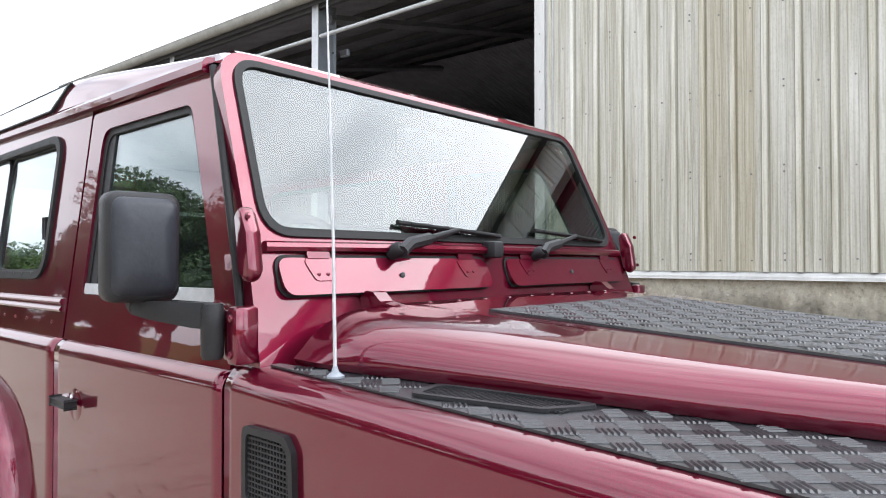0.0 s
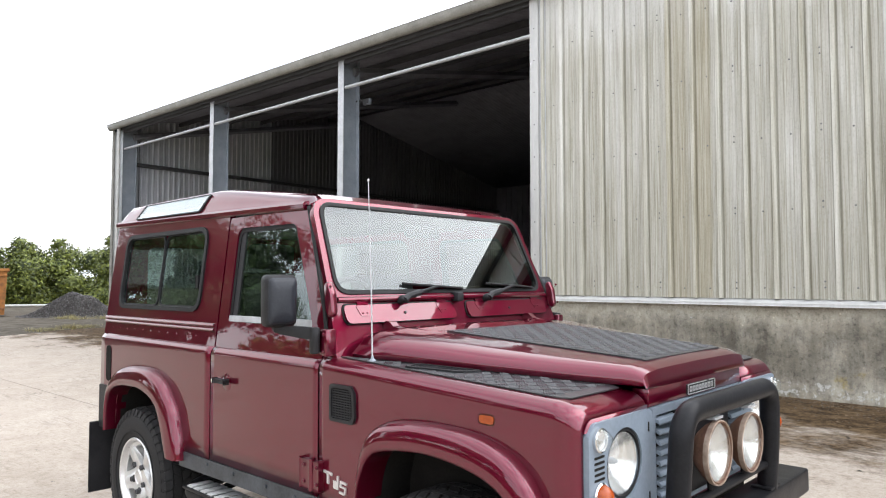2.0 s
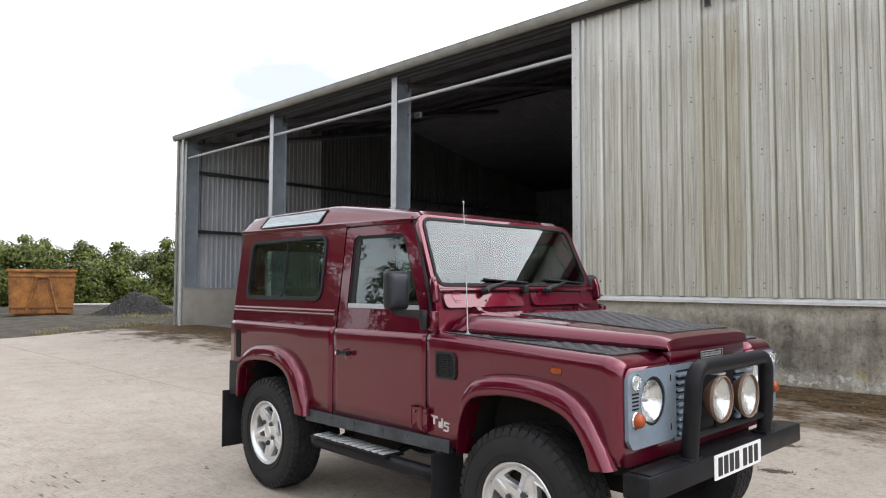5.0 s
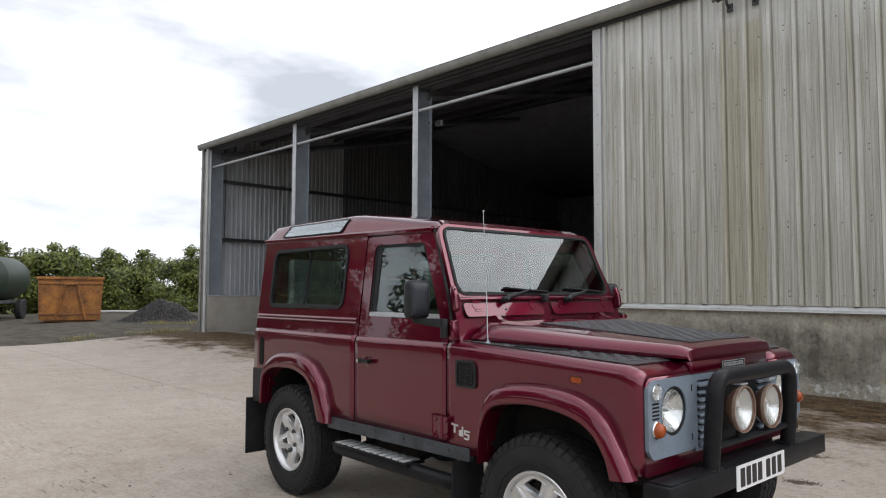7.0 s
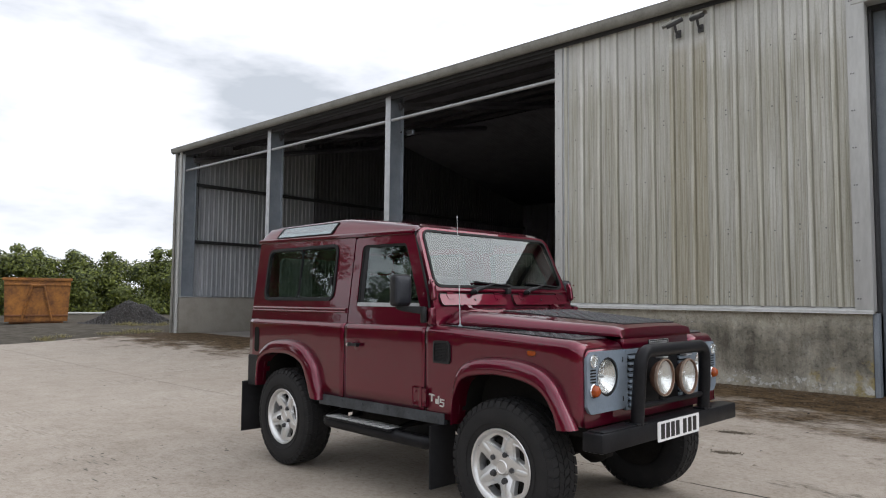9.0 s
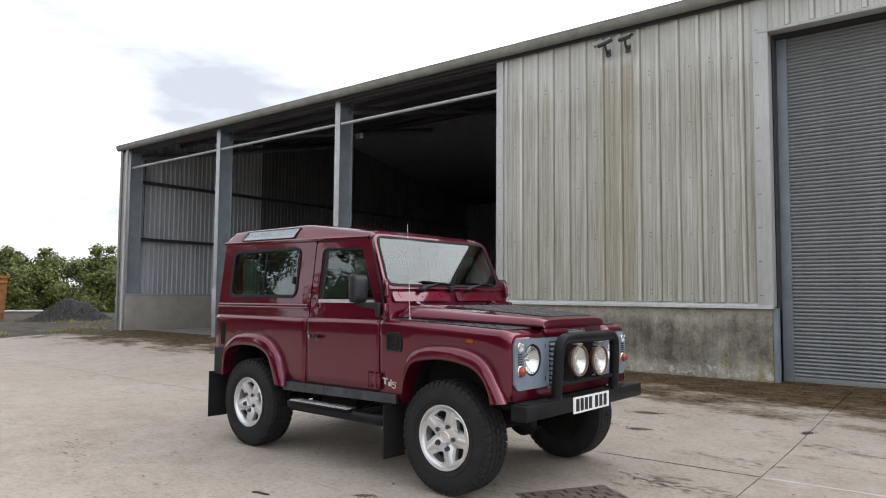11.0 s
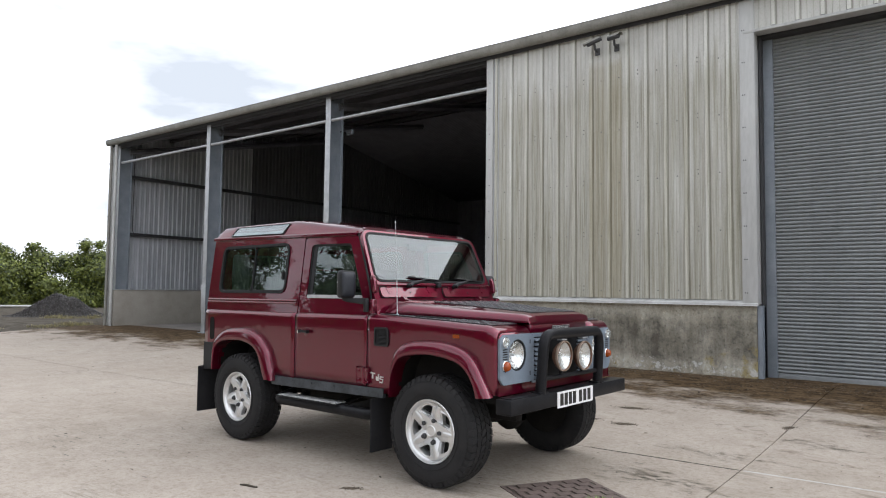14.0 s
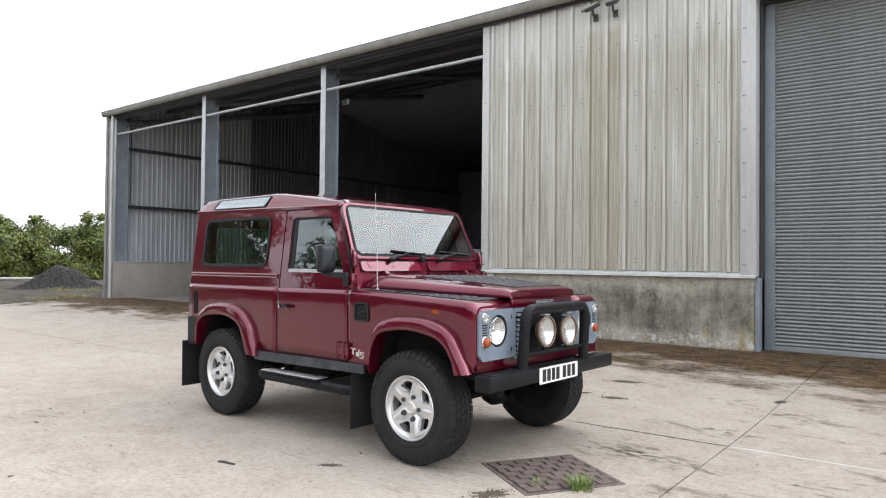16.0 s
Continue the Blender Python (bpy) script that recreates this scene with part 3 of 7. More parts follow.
# ---- barn: front wall ----
LEFT_X, RIGHT_X = -4.22, 0.56     # ends of the clad bay
RIB = [(0.0, 0), (0.070, 0), (0.074, -0.009), (0.088, -0.009), (0.092, 0), (0.160, 0), (0.164, -0.009), (0.178, -0.009), (0.182, 0),
       (0.247, 0), (0.261, -0.038), (0.305, -0.038), (0.319, 0), (0.333, 0)]
RIB = [(u * PITCH / 0.333, d) for u, d in RIB]


def rib_depth(x):
    u = (x - PHASE) % PITCH
    for (ua, da), (ub, db) in zip(RIB, RIB[1:]):
        if ua <= u <= ub:
            return da + (db - da) * (u - ua) / max(ub - ua, 1e-6)
    return 0.0


def clad_sheet(bm, x0, x1, z0, z1, out):
    """Box-profile steel sheet in the plane y = 0, its ribs on one common grid; out is -1 when the ribs face -y."""
    k = math.floor((x0 - PHASE) / PITCH)
    xs = {x0, x1}
    while PHASE + k * PITCH < x1:
        xs |= {PHASE + k * PITCH + u for u, d in RIB[:-1] if x0 < PHASE + k * PITCH + u < x1}
        k += 1
    loft(bm, [[(x, -out * rib_depth(x), z) for x in sorted(xs)] for z in spread(z0, z1, 3)])
    return bm


wall_front = thing("wall_front", pose(0, WALL_Y, 0), "clad front wall of the barn over a concrete plinth", "wall", kind="structure")
CLAD_X0, CLAD_X1 = LEFT_X + 0.05, RIGHT_X - 0.06
laps = [CLAD_X0] + [PHASE + PITCH * (3 * k + 0.98) for k in range(1, 5)] + [CLAD_X1]
for i, (xa, xb) in enumerate(zip(laps, laps[1:])):
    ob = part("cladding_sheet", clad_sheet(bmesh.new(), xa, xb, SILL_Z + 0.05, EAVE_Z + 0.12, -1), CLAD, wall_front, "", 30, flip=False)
    ob.location = (0, -0.012 - 0.001 * (i % 2), 0)
# backing behind the sheets, so that the wall has thickness
part("wall_lining", boxed(LEFT_X, RIGHT_X, 0.03, 0.16, SILL_Z, EAVE_Z + 0.12), CLAD_INNER, wall_front)
part("corner_trim", boxed(LEFT_X - 0.06, LEFT_X + 0.09, -0.055, 0.17, SILL_Z - 0.03, EAVE_Z + 0.1, 0.004), TRIM_WHITE, wall_front, "pale folded corner flashing")
part("corner_trim", boxed(RIGHT_X - 0.20, RIGHT_X + 0.012, -0.052, 0.17, SILL_Z - 0.005, EAVE_Z + 0.12, 0.004), TRIM_WHITE, wall_front, "pale folded corner flashing")
bm = bmesh.new()
slab(bm, [[(-0.075, SILL_Z - 0.035), (-0.068, SILL_Z - 0.035), (-0.066, SILL_Z + 0.0), (0.0, SILL_Z + 0.05), (0.03, SILL_Z + 0.05), (0.03, SILL_Z - 0.02), (-0.06, SILL_Z - 0.02)]],
     lambda u, v, w: (w, u, v), LEFT_X - 0.02, RIGHT_X + 0.01)
part("sill_flashing", bm, TRIM_WHITE, wall_front, "pale drip flashing")
# plinth with an uneven, chipped face
bm = bmesh.new()
xs, zs = spread(LEFT_X - 0.06, RIGHT_X - 0.02, 60), spread(-0.15, SILL_Z - 0.02, 16)
rows = [[(x, 0.015 + 0.012 * noise.noise((x * 3, z * 3, 0.5)) + 0.004 * noise.noise((x * 14, z * 14, 2)), z) for z in zs] for x in xs]
loft(bm, rows)
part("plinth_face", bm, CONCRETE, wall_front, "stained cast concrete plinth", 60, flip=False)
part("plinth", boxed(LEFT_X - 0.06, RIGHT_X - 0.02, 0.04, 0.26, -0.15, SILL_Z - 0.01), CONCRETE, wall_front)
part("plinth_end", boxed(RIGHT_X - 0.015, RIGHT_X + 0.05, 0.02, 0.30, -0.15, SILL_Z - 0.03, 0.006), STEEL_GREY, wall_front, "grey steel column beside the plinth")
# screw heads with washers
bm = bmesh.new()
for z in (1.42, 2.35, 3.25, 4.15, 5.05):
    for k in range(14):
        x = PHASE + PITCH * (k + 1.42)
        for dz in (0, 0.07) if k % 3 == 2 else (0,):
            lathe(bm, [(0.011, 0.0), (0.011, 0.003), (0.006, 0.007)], pose(x, -0.015, z + dz + 0.01 * math.sin(k * 7.0), 90), 8)
for z in spread(1.4, 5.9, 9):
    for x in (RIGHT_X - 0.16, RIGHT_X - 0.13, LEFT_X + 0.02):
        lathe(bm, [(0.011, 0.0), (0.011, 0.003), (0.006, 0.007)], pose(x, -0.054, z, 90), 8)
tagged(part("fixing_screws", bm, surface("weathered_screw_heads", (0.10, 0.10, 0.10), (0.30, 0.30, 0.29), 0.6, 0.4, scale=30), wall_front), kind="stuff")

# the wall goes on over the shutter door
HEAD_Z, DOOR_END = 5.36, 5.4
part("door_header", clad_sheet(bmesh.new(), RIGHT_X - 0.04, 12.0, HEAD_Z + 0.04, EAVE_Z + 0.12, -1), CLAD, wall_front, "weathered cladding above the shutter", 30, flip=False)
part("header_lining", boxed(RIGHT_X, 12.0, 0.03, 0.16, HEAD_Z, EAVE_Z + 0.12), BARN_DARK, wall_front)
part("header_trim", boxed(RIGHT_X - 0.14, DOOR_END + 0.1, -0.058, 0.16, HEAD_Z - 0.02, HEAD_Z + 0.025, 0.004), TRIM_WHITE, wall_front, "pale flashing over the shutter")
part("wall_beyond", boxed(DOOR_END, 12.0, 0.0, 0.2, -0.1, HEAD_Z), CLAD, wall_front)

# ---- roller shutter ----
shutter = thing("roller_shutter", pose(0, WALL_Y, 0), "closed grey steel roller shutter set back in the wall", "shutter")
part("guide_rail", boxed(RIGHT_X + 0.015, 0.745, 0.34, 0.42, -0.1, HEAD_Z + 0.1, 0.006), STEEL_GREY, shutter, "blue-grey painted guide rail")
part("reveal", boxed(RIGHT_X + 0.015, RIGHT_X + 0.05, 0.175, 0.335, -0.1, HEAD_Z + 0.1, 0.004), DARK_STEEL, shutter)
part("guide_rail", boxed(DOOR_END - 0.25, DOOR_END, 0.34, 0.42, -0.1, HEAD_Z + 0.1, 0.006), STEEL_GREY, shutter, "blue-grey painted guide rail")
part("shutter_box", boxed(RIGHT_X + 0.05, DOOR_END, 0.20, 0.90, HEAD_Z - 0.05, HEAD_Z + 0.5), DARK_STEEL, shutter)
slat_me = None
for i in range(95):
    if slat_me is None:
        prof = [(0.40 - 0.027 * math.sin(math.pi * t), 0.056 * t) for t in spread(0, 0.88, 6)] + [(0.406, 0.052), (0.406, 0.0558)]
        ob = part("slat", loft(bmesh.new(), [[(x, y, z) for y, z in prof] for x in (0.747, DOOR_END - 0.252)]), SHUTTER, shutter, "", 50, flip=False)
        slat_me = ob.data
    else:
        ob = new("slat", slat_me)
        ob.parent = shutter
    ob.location = (0, 0, 0.20 + i * 0.0558)
part("bottom_bar", boxed(0.747, DOOR_END - 0.252, 0.375, 0.44, 0.10, 0.20, 0.006), SHUTTER, shutter)

# ---- open bays: posts, rails, end wall, inside ----
POSTS = (-13.57, -8.77)


def steel_post(x, label, foot=0.0):
    p = thing("steel_post", pose(x, WALL_Y, foot), label, "post", "posts of the open bays")
    if foot:
        part("front_flange", boxed(-0.085, 0.085, -0.02, -0.006, 0.0, EAVE_Z - foot, 0.003), GALV, p, "bright galvanised front flange")
        part("web", boxed(-0.006, 0.006, -0.006, 0.39, 0.0, EAVE_Z - foot), STEEL_GREY, p)
        part("back_flange", boxed(-0.085, 0.085, 0.39, 0.405, 0.0, EAVE_Z - foot, 0.003), STEEL_GREY, p)
        return p
    part("front_flange", boxed(-0.085, 0.085, -0.02, -0.006, 0.0, EAVE_Z, 0.003), GALV, p, "bright galvanised front flange")
    part("web", boxed(-0.006, 0.006, -0.006, 0.39, 0.0, EAVE_Z), STEEL_GREY, p)
    part("back_flange", boxed(-0.085, 0.085, 0.39, 0.405, 0.0, EAVE_Z, 0.003), STEEL_GREY, p)
    part("base_plate", boxed(-0.14, 0.14, -0.08, 0.46, 0.05, 0.15, 0.004), STEEL_GREY, p)
    part("guard", boxed(-0.10, 0.10, -0.03, -0.021, 0.75, 1.45, 0.004), GALV, p, "bolted galvanised guard plate")
    return p


for x in POSTS:
    steel_post(x, "galvanised steel portal post between open barn bays")
steel_post(END_X + 0.21, "blue-grey steel corner post of the barn", SILL_Z + 0.05)
steel_post(LEFT_X + 0.12, "steel post at the edge of the clad bay")


def front_rail(x0, x1):
    r = part("front_rail", tubed([(x0, 0, 0), (x1, 0, 0)], 0.035, 10), GALV)
    r.matrix_world = pose(0, WALL_Y + 0.03, 5.33)
    tagged(r, "galvanised tube rail across an open bay", "rail", "rails of the open bays")


for a, b in zip((END_X + 0.34, POSTS[0] + 0.09, POSTS[1] + 0.09), (POSTS[0] - 0.09, POSTS[1] - 0.09, LEFT_X - 0.06)):
    front_rail(a, b)

BACK_Y = 25.0
wall_end = thing("wall_end", pose(END_X, WALL_Y, 0), "clad end wall of the barn over a low concrete wall", "wall", kind="structure")
FRONT_LEN = 5.3      # pale sheets reach this far in; dark colour behind stands in for shade


def under_roof(y):
    """The underside of the roof over a place in the barn."""
    t = (y - WALL_Y + 0.15) / (15.6 - WALL_Y + 0.15) if y < 15.6 else (BACK_Y + 0.3 - y) / (BACK_Y + 0.3 - 15.6)
    return 6.07 + 1.9 * t


for u0, u1, mat, tag in ((0.25, FRONT_LEN, CLAD_INNER, "grey inner cladding sheet"), (FRONT_LEN, BACK_Y - WALL_Y + 0.2, DEEP_SHEET, "inner cladding sheet coloured dark for the shade deep in the barn")):
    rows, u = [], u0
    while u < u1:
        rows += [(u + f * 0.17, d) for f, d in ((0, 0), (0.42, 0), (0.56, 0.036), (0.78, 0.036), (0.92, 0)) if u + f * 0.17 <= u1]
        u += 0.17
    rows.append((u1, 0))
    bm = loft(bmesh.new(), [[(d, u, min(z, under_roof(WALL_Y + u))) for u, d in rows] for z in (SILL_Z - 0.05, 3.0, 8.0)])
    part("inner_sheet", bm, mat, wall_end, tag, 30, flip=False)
GABLE = [(-0.02, SILL_Z - 0.05), (BACK_Y - WALL_Y, SILL_Z - 0.05), (BACK_Y - WALL_Y, under_roof(BACK_Y)), (15.6 - WALL_Y, under_roof(15.6)), (-0.02, under_roof(WALL_Y))]
part("outer_sheet", slabbed([GABLE], lambda u, v, w: (w, u, v), -0.12, -0.06), CLAD, wall_end)
part("low_wall", boxed(-0.10, 0.36, -0.06, BACK_Y - WALL_Y, -0.1, SILL_Z + 0.02, 0.01), CONC_CLEAN, wall_end, "low grey cast concrete wall")
part("wall_cap", boxed(0.05, 0.38, -0.08, 5.0, SILL_Z + 0.021, SILL_Z + 0.05, 0.004), GALV, wall_end)
for z in (3.02, 4.9):
    part("cladding_rail", boxed(0.04, 0.16, 0.3, BACK_Y - WALL_Y, z, z + 0.10), DARK_STEEL, wall_end)
part("corner_flashing", boxed(-0.13, 0.02, -0.065, -0.03, 0.1, EAVE_Z, 0.004), TRIM_WHITE, wall_end, "pale corner flashing")
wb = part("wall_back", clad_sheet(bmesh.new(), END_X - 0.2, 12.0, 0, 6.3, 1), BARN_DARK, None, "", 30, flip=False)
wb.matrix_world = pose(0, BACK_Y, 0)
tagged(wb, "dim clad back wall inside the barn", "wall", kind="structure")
# assumed inner wall, its dark colour standing in for the unlit bay
part("partition", slabbed([[(WALL_Y + 0.45, 0), (BACK_Y + 0.15, 0)] + [(WALL_Y + u + 0.15 * (i == 0), v) for i, (u, v) in enumerate(GABLE[2:4])] + [(WALL_Y + 0.45, under_roof(WALL_Y + 0.45))]], lambda u, v, w: (w, u, v), LEFT_X + 0.02, LEFT_X + 0.10), DARK_STEEL)
tagged(bpy.data.objects["partition"], "dark partition between the open bays and the store", "wall", kind="structure")
tagged(part("wall_right", slabbed([[(WALL_Y + u, v if i > 1 else 0) for i, (u, v) in enumerate(GABLE)]], lambda u, v, w: (w, u, v), 12.0, 12.2), CLAD), "clad far end of the barn", "wall", kind="structure")
tagged(part("barn_floor", boxed(END_X, 12.0, WALL_Y + 0.5, BACK_Y, -0.2, 0.12), BARN_FLOOR), "dark trodden floor inside the barn", "floor", kind="structure")
# a girt and a wall bracket show in the dark bay
for x in POSTS + (END_X + 0.25,):
    bm = bmesh.new()
    tube(bm, [(x, WALL_Y + 0.3, 5.72), (x, 15.6, 7.70)], 0.10, 6)
    tagged(part("roof_beam", bm, ROOF_SHEET), "dark steel portal rafter inside the barn", "beam", "rafters of the barn")

lamp = thing("floodlight", pose(-8.54, WALL_Y + 0.48, 5.11), "small dusty floodlight on the barn post", "lamp")
part("lamp_body", boxed(-0.10, 0.10, -0.04, 0.04, -0.06, 0.06, 0.02), STEEL_GREY, lamp)
part("lamp_bracket", tubed([(-0.23, -0.1, 0.02), (-0.16, -0.05, 0.05), (-0.08, 0, 0.02)], 0.018, 8), DARK_STEEL, lamp)
part("lamp_glass", boxed(-0.085, 0.085, -0.048, -0.040, -0.048, 0.048, 0.004), DARK_STEEL, lamp)

# ---- roof and gutter ----
RIDGE_Y, RIDGE_Z, ROOF_Z = 15.6, 8.0, 6.085


def roof_sheet(name, y0, z0, y1, z1):
    bm = bmesh.new()
    n = int((12.2 - (END_X - 0.25)) / 0.146 * 6)
    rows = []
    for i in range(n + 1):
        x = END_X - 0.25 + i * 0.146 / 6
        h = 0.016 * math.cos(2 * math.pi * i / 6)
        rows.append([(x, y0 + (y1 - y0) * t, z0 + (z1 - z0) * t + h) for t in (0, 0.5, 1)])
    loft(bm, rows)
    ob = part(name, bm, ROOF_SHEET, None, "", 80, flip=False)
    sol = ob.modifiers.new("thickness", "SOLIDIFY")
    sol.thickness, sol.offset = 0.012, 0
    return tagged(ob, "weathered corrugated fibre cement roof", "roof", kind="structure")


roof_sheet("roof_front", WALL_Y - 0.15, ROOF_Z, RIDGE_Y, RIDGE_Z)
roof_sheet("roof_back", RIDGE_Y, RIDGE_Z, BACK_Y + 0.3, ROOF_Z)
for y in (6.6, 8.1, 9.6, 11.1, 12.6, 14.1):
    z = ROOF_Z + (y - WALL_Y + 0.15) / (RIDGE_Y - WALL_Y + 0.15) * (RIDGE_Z - ROOF_Z) - 0.15
    tagged(part("purlin", boxed(END_X, 12, y, y + 0.07, z, z + 0.11), DARK_STEEL), "dark purlin under the barn roof", "purlin", "purlins of the barn")
gut = bmesh.new()
prof = [(-0.175 + 0.085 * math.cos(a), 0.02 + 0.125 * math.sin(a)) for a in spread(math.pi, 2 * math.pi, 8)]
prof = [(-0.265, 0.055), (-0.258, 0.06)] + prof + [(-0.09, 0.06)]
loft(gut, [[(x, y, z) for y, z in prof] for x in spread(END_X - 0.22, 12.2, 12)])
loft(gut, [[(END_X - 0.22, y, z) for y, z in prof], [(END_X - 0.22, y, 0.055) for y, z in prof]])
gutter = part("gutter", gut, GUTTER, None, "", 60, flip=False)
gutter.matrix_world = pose(0, WALL_Y, ROOF_Z - 0.085)
sol = gutter.modifiers.new("thickness", "SOLIDIFY")
sol.thickness = 0.006
tagged(gutter, "weathered grey half-round eaves gutter", "gutter", kind="structure")
fascia = part("fascia", boxed(END_X - 0.25, 12.0, WALL_Y - 0.088, WALL_Y - 0.072, ROOF_Z - 0.23, ROOF_Z - 0.035, 0.003), DARK_STEEL)
tagged(fascia, "dark fascia board under the gutter", "fascia", kind="structure")
soffit = part("soffit", boxed(END_X - 0.2, LEFT_X - 0.07, WALL_Y - 0.070, WALL_Y - 0.004, ROOF_Z - 0.20, ROOF_Z - 0.18), DARK_STEEL)
tagged(soffit, "dark soffit under the eaves", "soffit", kind="structure")
eave_beam = part("eaves_beam", boxed(END_X, LEFT_X - 0.07, WALL_Y + 0.0, WALL_Y + 0.08, EAVE_Z - 0.14, EAVE_Z + 0.02, 0.004), DARK_STEEL)
tagged(eave_beam, "dark steel eaves beam over the open bays", "beam", kind="structure")

# ---- downpipes at the far corner ----
for x, mat, label in ((END_X - 0.05, GUTTER, "grey plastic downpipe at the barn corner"), (END_X + 0.27, WHITE_PIPE, "white plastic downpipe at the barn corner")):
    dp = thing("downpipe", pose(x, WALL_Y - 0.13, 0), label, "downpipe", "downpipes at the corner")
    part("pipe", tubed([(0, 0, 5.92), (0, 0, 3.0), (0, 0, 0.05)], 0.045, 12), mat, dp)
    for z in (0.5, 1.9, 3.6, 5.3):
        part("pipe_clip", lathed([(0.049, -0.02), (0.058, -0.02), (0.058, 0.02), (0.049, 0.02)], pose(0, 0, z), 12), mat, dp)

# a hanging loop of blue-black hose on the low wall
hose = part("hose", tubed([(0.03 * math.sin(t * 2), -0.16 - 0.12 * t / 3, SILL_Z + 0.06 - 0.34 * math.sin(math.pi * t / 3)) for t in spread(0, 3, 14)], 0.014, 8), BLACK_PLASTIC)
hose.matrix_world = pose(END_X + 0.30, WALL_Y + 0.62, 0, 0, 0, -90)
tagged(hose, "dark hose looped over the low concrete wall", "hose")


# ---- security cameras ----
def security_camera(m, turn, tilt):
    """Bullet camera: wall plate, elbow bracket, barrel under a longer sun hood."""
    c = thing("security_camera", m @ Matrix.Diagonal((0.88, 0.88, 0.88, 1)), "dark bullet security camera on a wall bracket", "camera", "security cameras on the wall")
    part("mount", boxed(-0.05, 0.05, -0.03, 0.0, -0.11, 0.03, 0.008), CAMERA_DARK, c)
    part("bracket", tubed([(0, -0.02, -0.04), (0, -0.12, -0.02), (0, -0.16, 0.08)], 0.024, 8), CAMERA_DARK, c)
    body = pose(0, -0.18, 0.12, tilt, 0, turn)
    part("body", lathed([(0.0, -0.15), (0.040, -0.15), (0.046, -0.14), (0.046, 0.14), (0.038, 0.15), (0.0, 0.15)], body @ pose(0, 0, 0, 90), 16), CAMERA_DARK, c, "dark camera barrel")
    hood = loft(bmesh.new(), [[body @ Vector((0.056 * math.cos(a), y, 0.056 * math.sin(a) + 0.003)) for a in spread(0.1, math.pi - 0.1, 10)] for y in (-0.21, 0.13)])
    part("hood", hood, GUTTER, c, "pale grey sun hood", 60, flip=False)
    return c


security_camera(pose(-1.96, WALL_Y - 0.05, 5.585), -66, 24)
security_camera(pose(-1.605, WALL_Y - 0.05, 5.585), 62, 6)

# ---- yard slabs ----
yard = thing("yard", Matrix(), "pale brushed concrete farmyard slab with open joints", "yard", kind="structure")
JX, JY, GAP = 1.57, 1.10, 0.010
gxs = [EDGE_X, -9.6, JX, JX + 6.2, JX + 14]
gys = [JY - 15.0, JY - 7.4, JY, WALL_Y + 0.5]
for xa, xb in zip(gxs, gxs[1:]):
    for ya, yb in zip(gys, gys[1:]):
        bm = bmesh.new()
        nx, ny = 20, 16
        xs, ys = spread(xa + GAP / 2, xb - GAP / 2, nx), spread(ya + GAP / 2, yb - GAP / 2, ny)
        wav = 0.05 if xa == EDGE_X else 0.0
        top = [[(x + (wav * noise.noise((0, y, 1)) if i == 0 else 0), y, ground_z(x, y)) for y in ys] for i, x in enumerate(xs)]
        loft(bm, top)
        bm.verts.ensure_lookup_table()
        edge = [e for e in bm.edges if e.is_boundary]
        made = bmesh.ops.extrude_edge_only(bm, edges=edge)["geom"]
        for v in (g for g in made if isinstance(g, bmesh.types.BMVert)):
            v.co.z -= 0.09
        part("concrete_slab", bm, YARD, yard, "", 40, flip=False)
sheet("joint_filler", spread(EDGE_X + 0.3, gxs[-1], 30), spread(gys[0], WALL_Y + 0.4, 26), 0.022, surface("grimy_joint", (0.03, 0.025, 0.018), (0.08, 0.065, 0.045), 0.95, fine=40), "dark grime in the slab joints", "joint filler")

bm = bmesh.new()
xs = spread(JX + 0.02, JX + 6.0, 40)
loft(bm, [[(x, JY + 0.010 * noise.noise((x * 2.0, 0.3, 1)) + dy * (1 + 0.5 * noise.noise((x * 6, dy * 40, 2))), ground_z(x, JY) + dz) for dy, dz in ((-0.011, 0.0005), (-0.006, 0.004), (0.006, 0.004), (0.011, 0.0005))] for x in xs])
part("joint_sealant", bm, surface("pale_joint_mortar", (0.40, 0.375, 0.34), (0.54, 0.51, 0.47), 0.9, fine=50), yard, "pale mortar smeared along a slab joint", 60, flip=False)

GRIME = surface("joint_grime", (0.035, 0.030, 0.022), (0.10, 0.085, 0.062), 0.95, fine=60)
bm = bmesh.new()
xs = spread(0.30, JX - 0.01, 60)
loft(bm, [[(x, JY + 0.012 * noise.noise((x * 2.6, 0.7, 4)) + dy * (0.75 + 1.3 * abs(noise.noise((x * 11, 0.2, 6)))) * min(1.0, (x - 0.28) / 0.4), ground_z(x, JY) + dz) for dy, dz in ((-0.011, 0.0004), (-0.005, 0.003), (0.005, 0.003), (0.011, 0.0004))] for x in xs])
part("joint_crack", bm, GRIME, yard, "dirt packed along a cracked slab joint", 60, flip=False)

cable = part("cable", tubed([(0, 0, 5.6), (0.01, 0.0, 4.4), (-0.005, 0, 3.2), (0.02, 0.05, 3.08), (0.02, 0.4, 3.06), (0.02, 2.2, 3.05)], 0.012, 6), BLACK_PLASTIC)
cable.matrix_world = pose(END_X + 0.37, WALL_Y + 0.43, 0)
tagged(cable, "dark cable clipped down the corner post", "cable")

# ---- the car ----
CARM = CAR @ Matrix.Translation((0, 0.03, 0))
car = thing("off_road_car", CARM, "dark red boxy off-road estate car parked on the concrete yard", "car")
HUB_Z, BASE_W = 0.396, 2.357
S = 0.83                                   # half width of the flat lower side


def upper_y(z):
    return 0.805 - 0.12 * (z - 1.2)


def screen_x(z):
    return -0.66 - 0.41 * (z - 1.475)


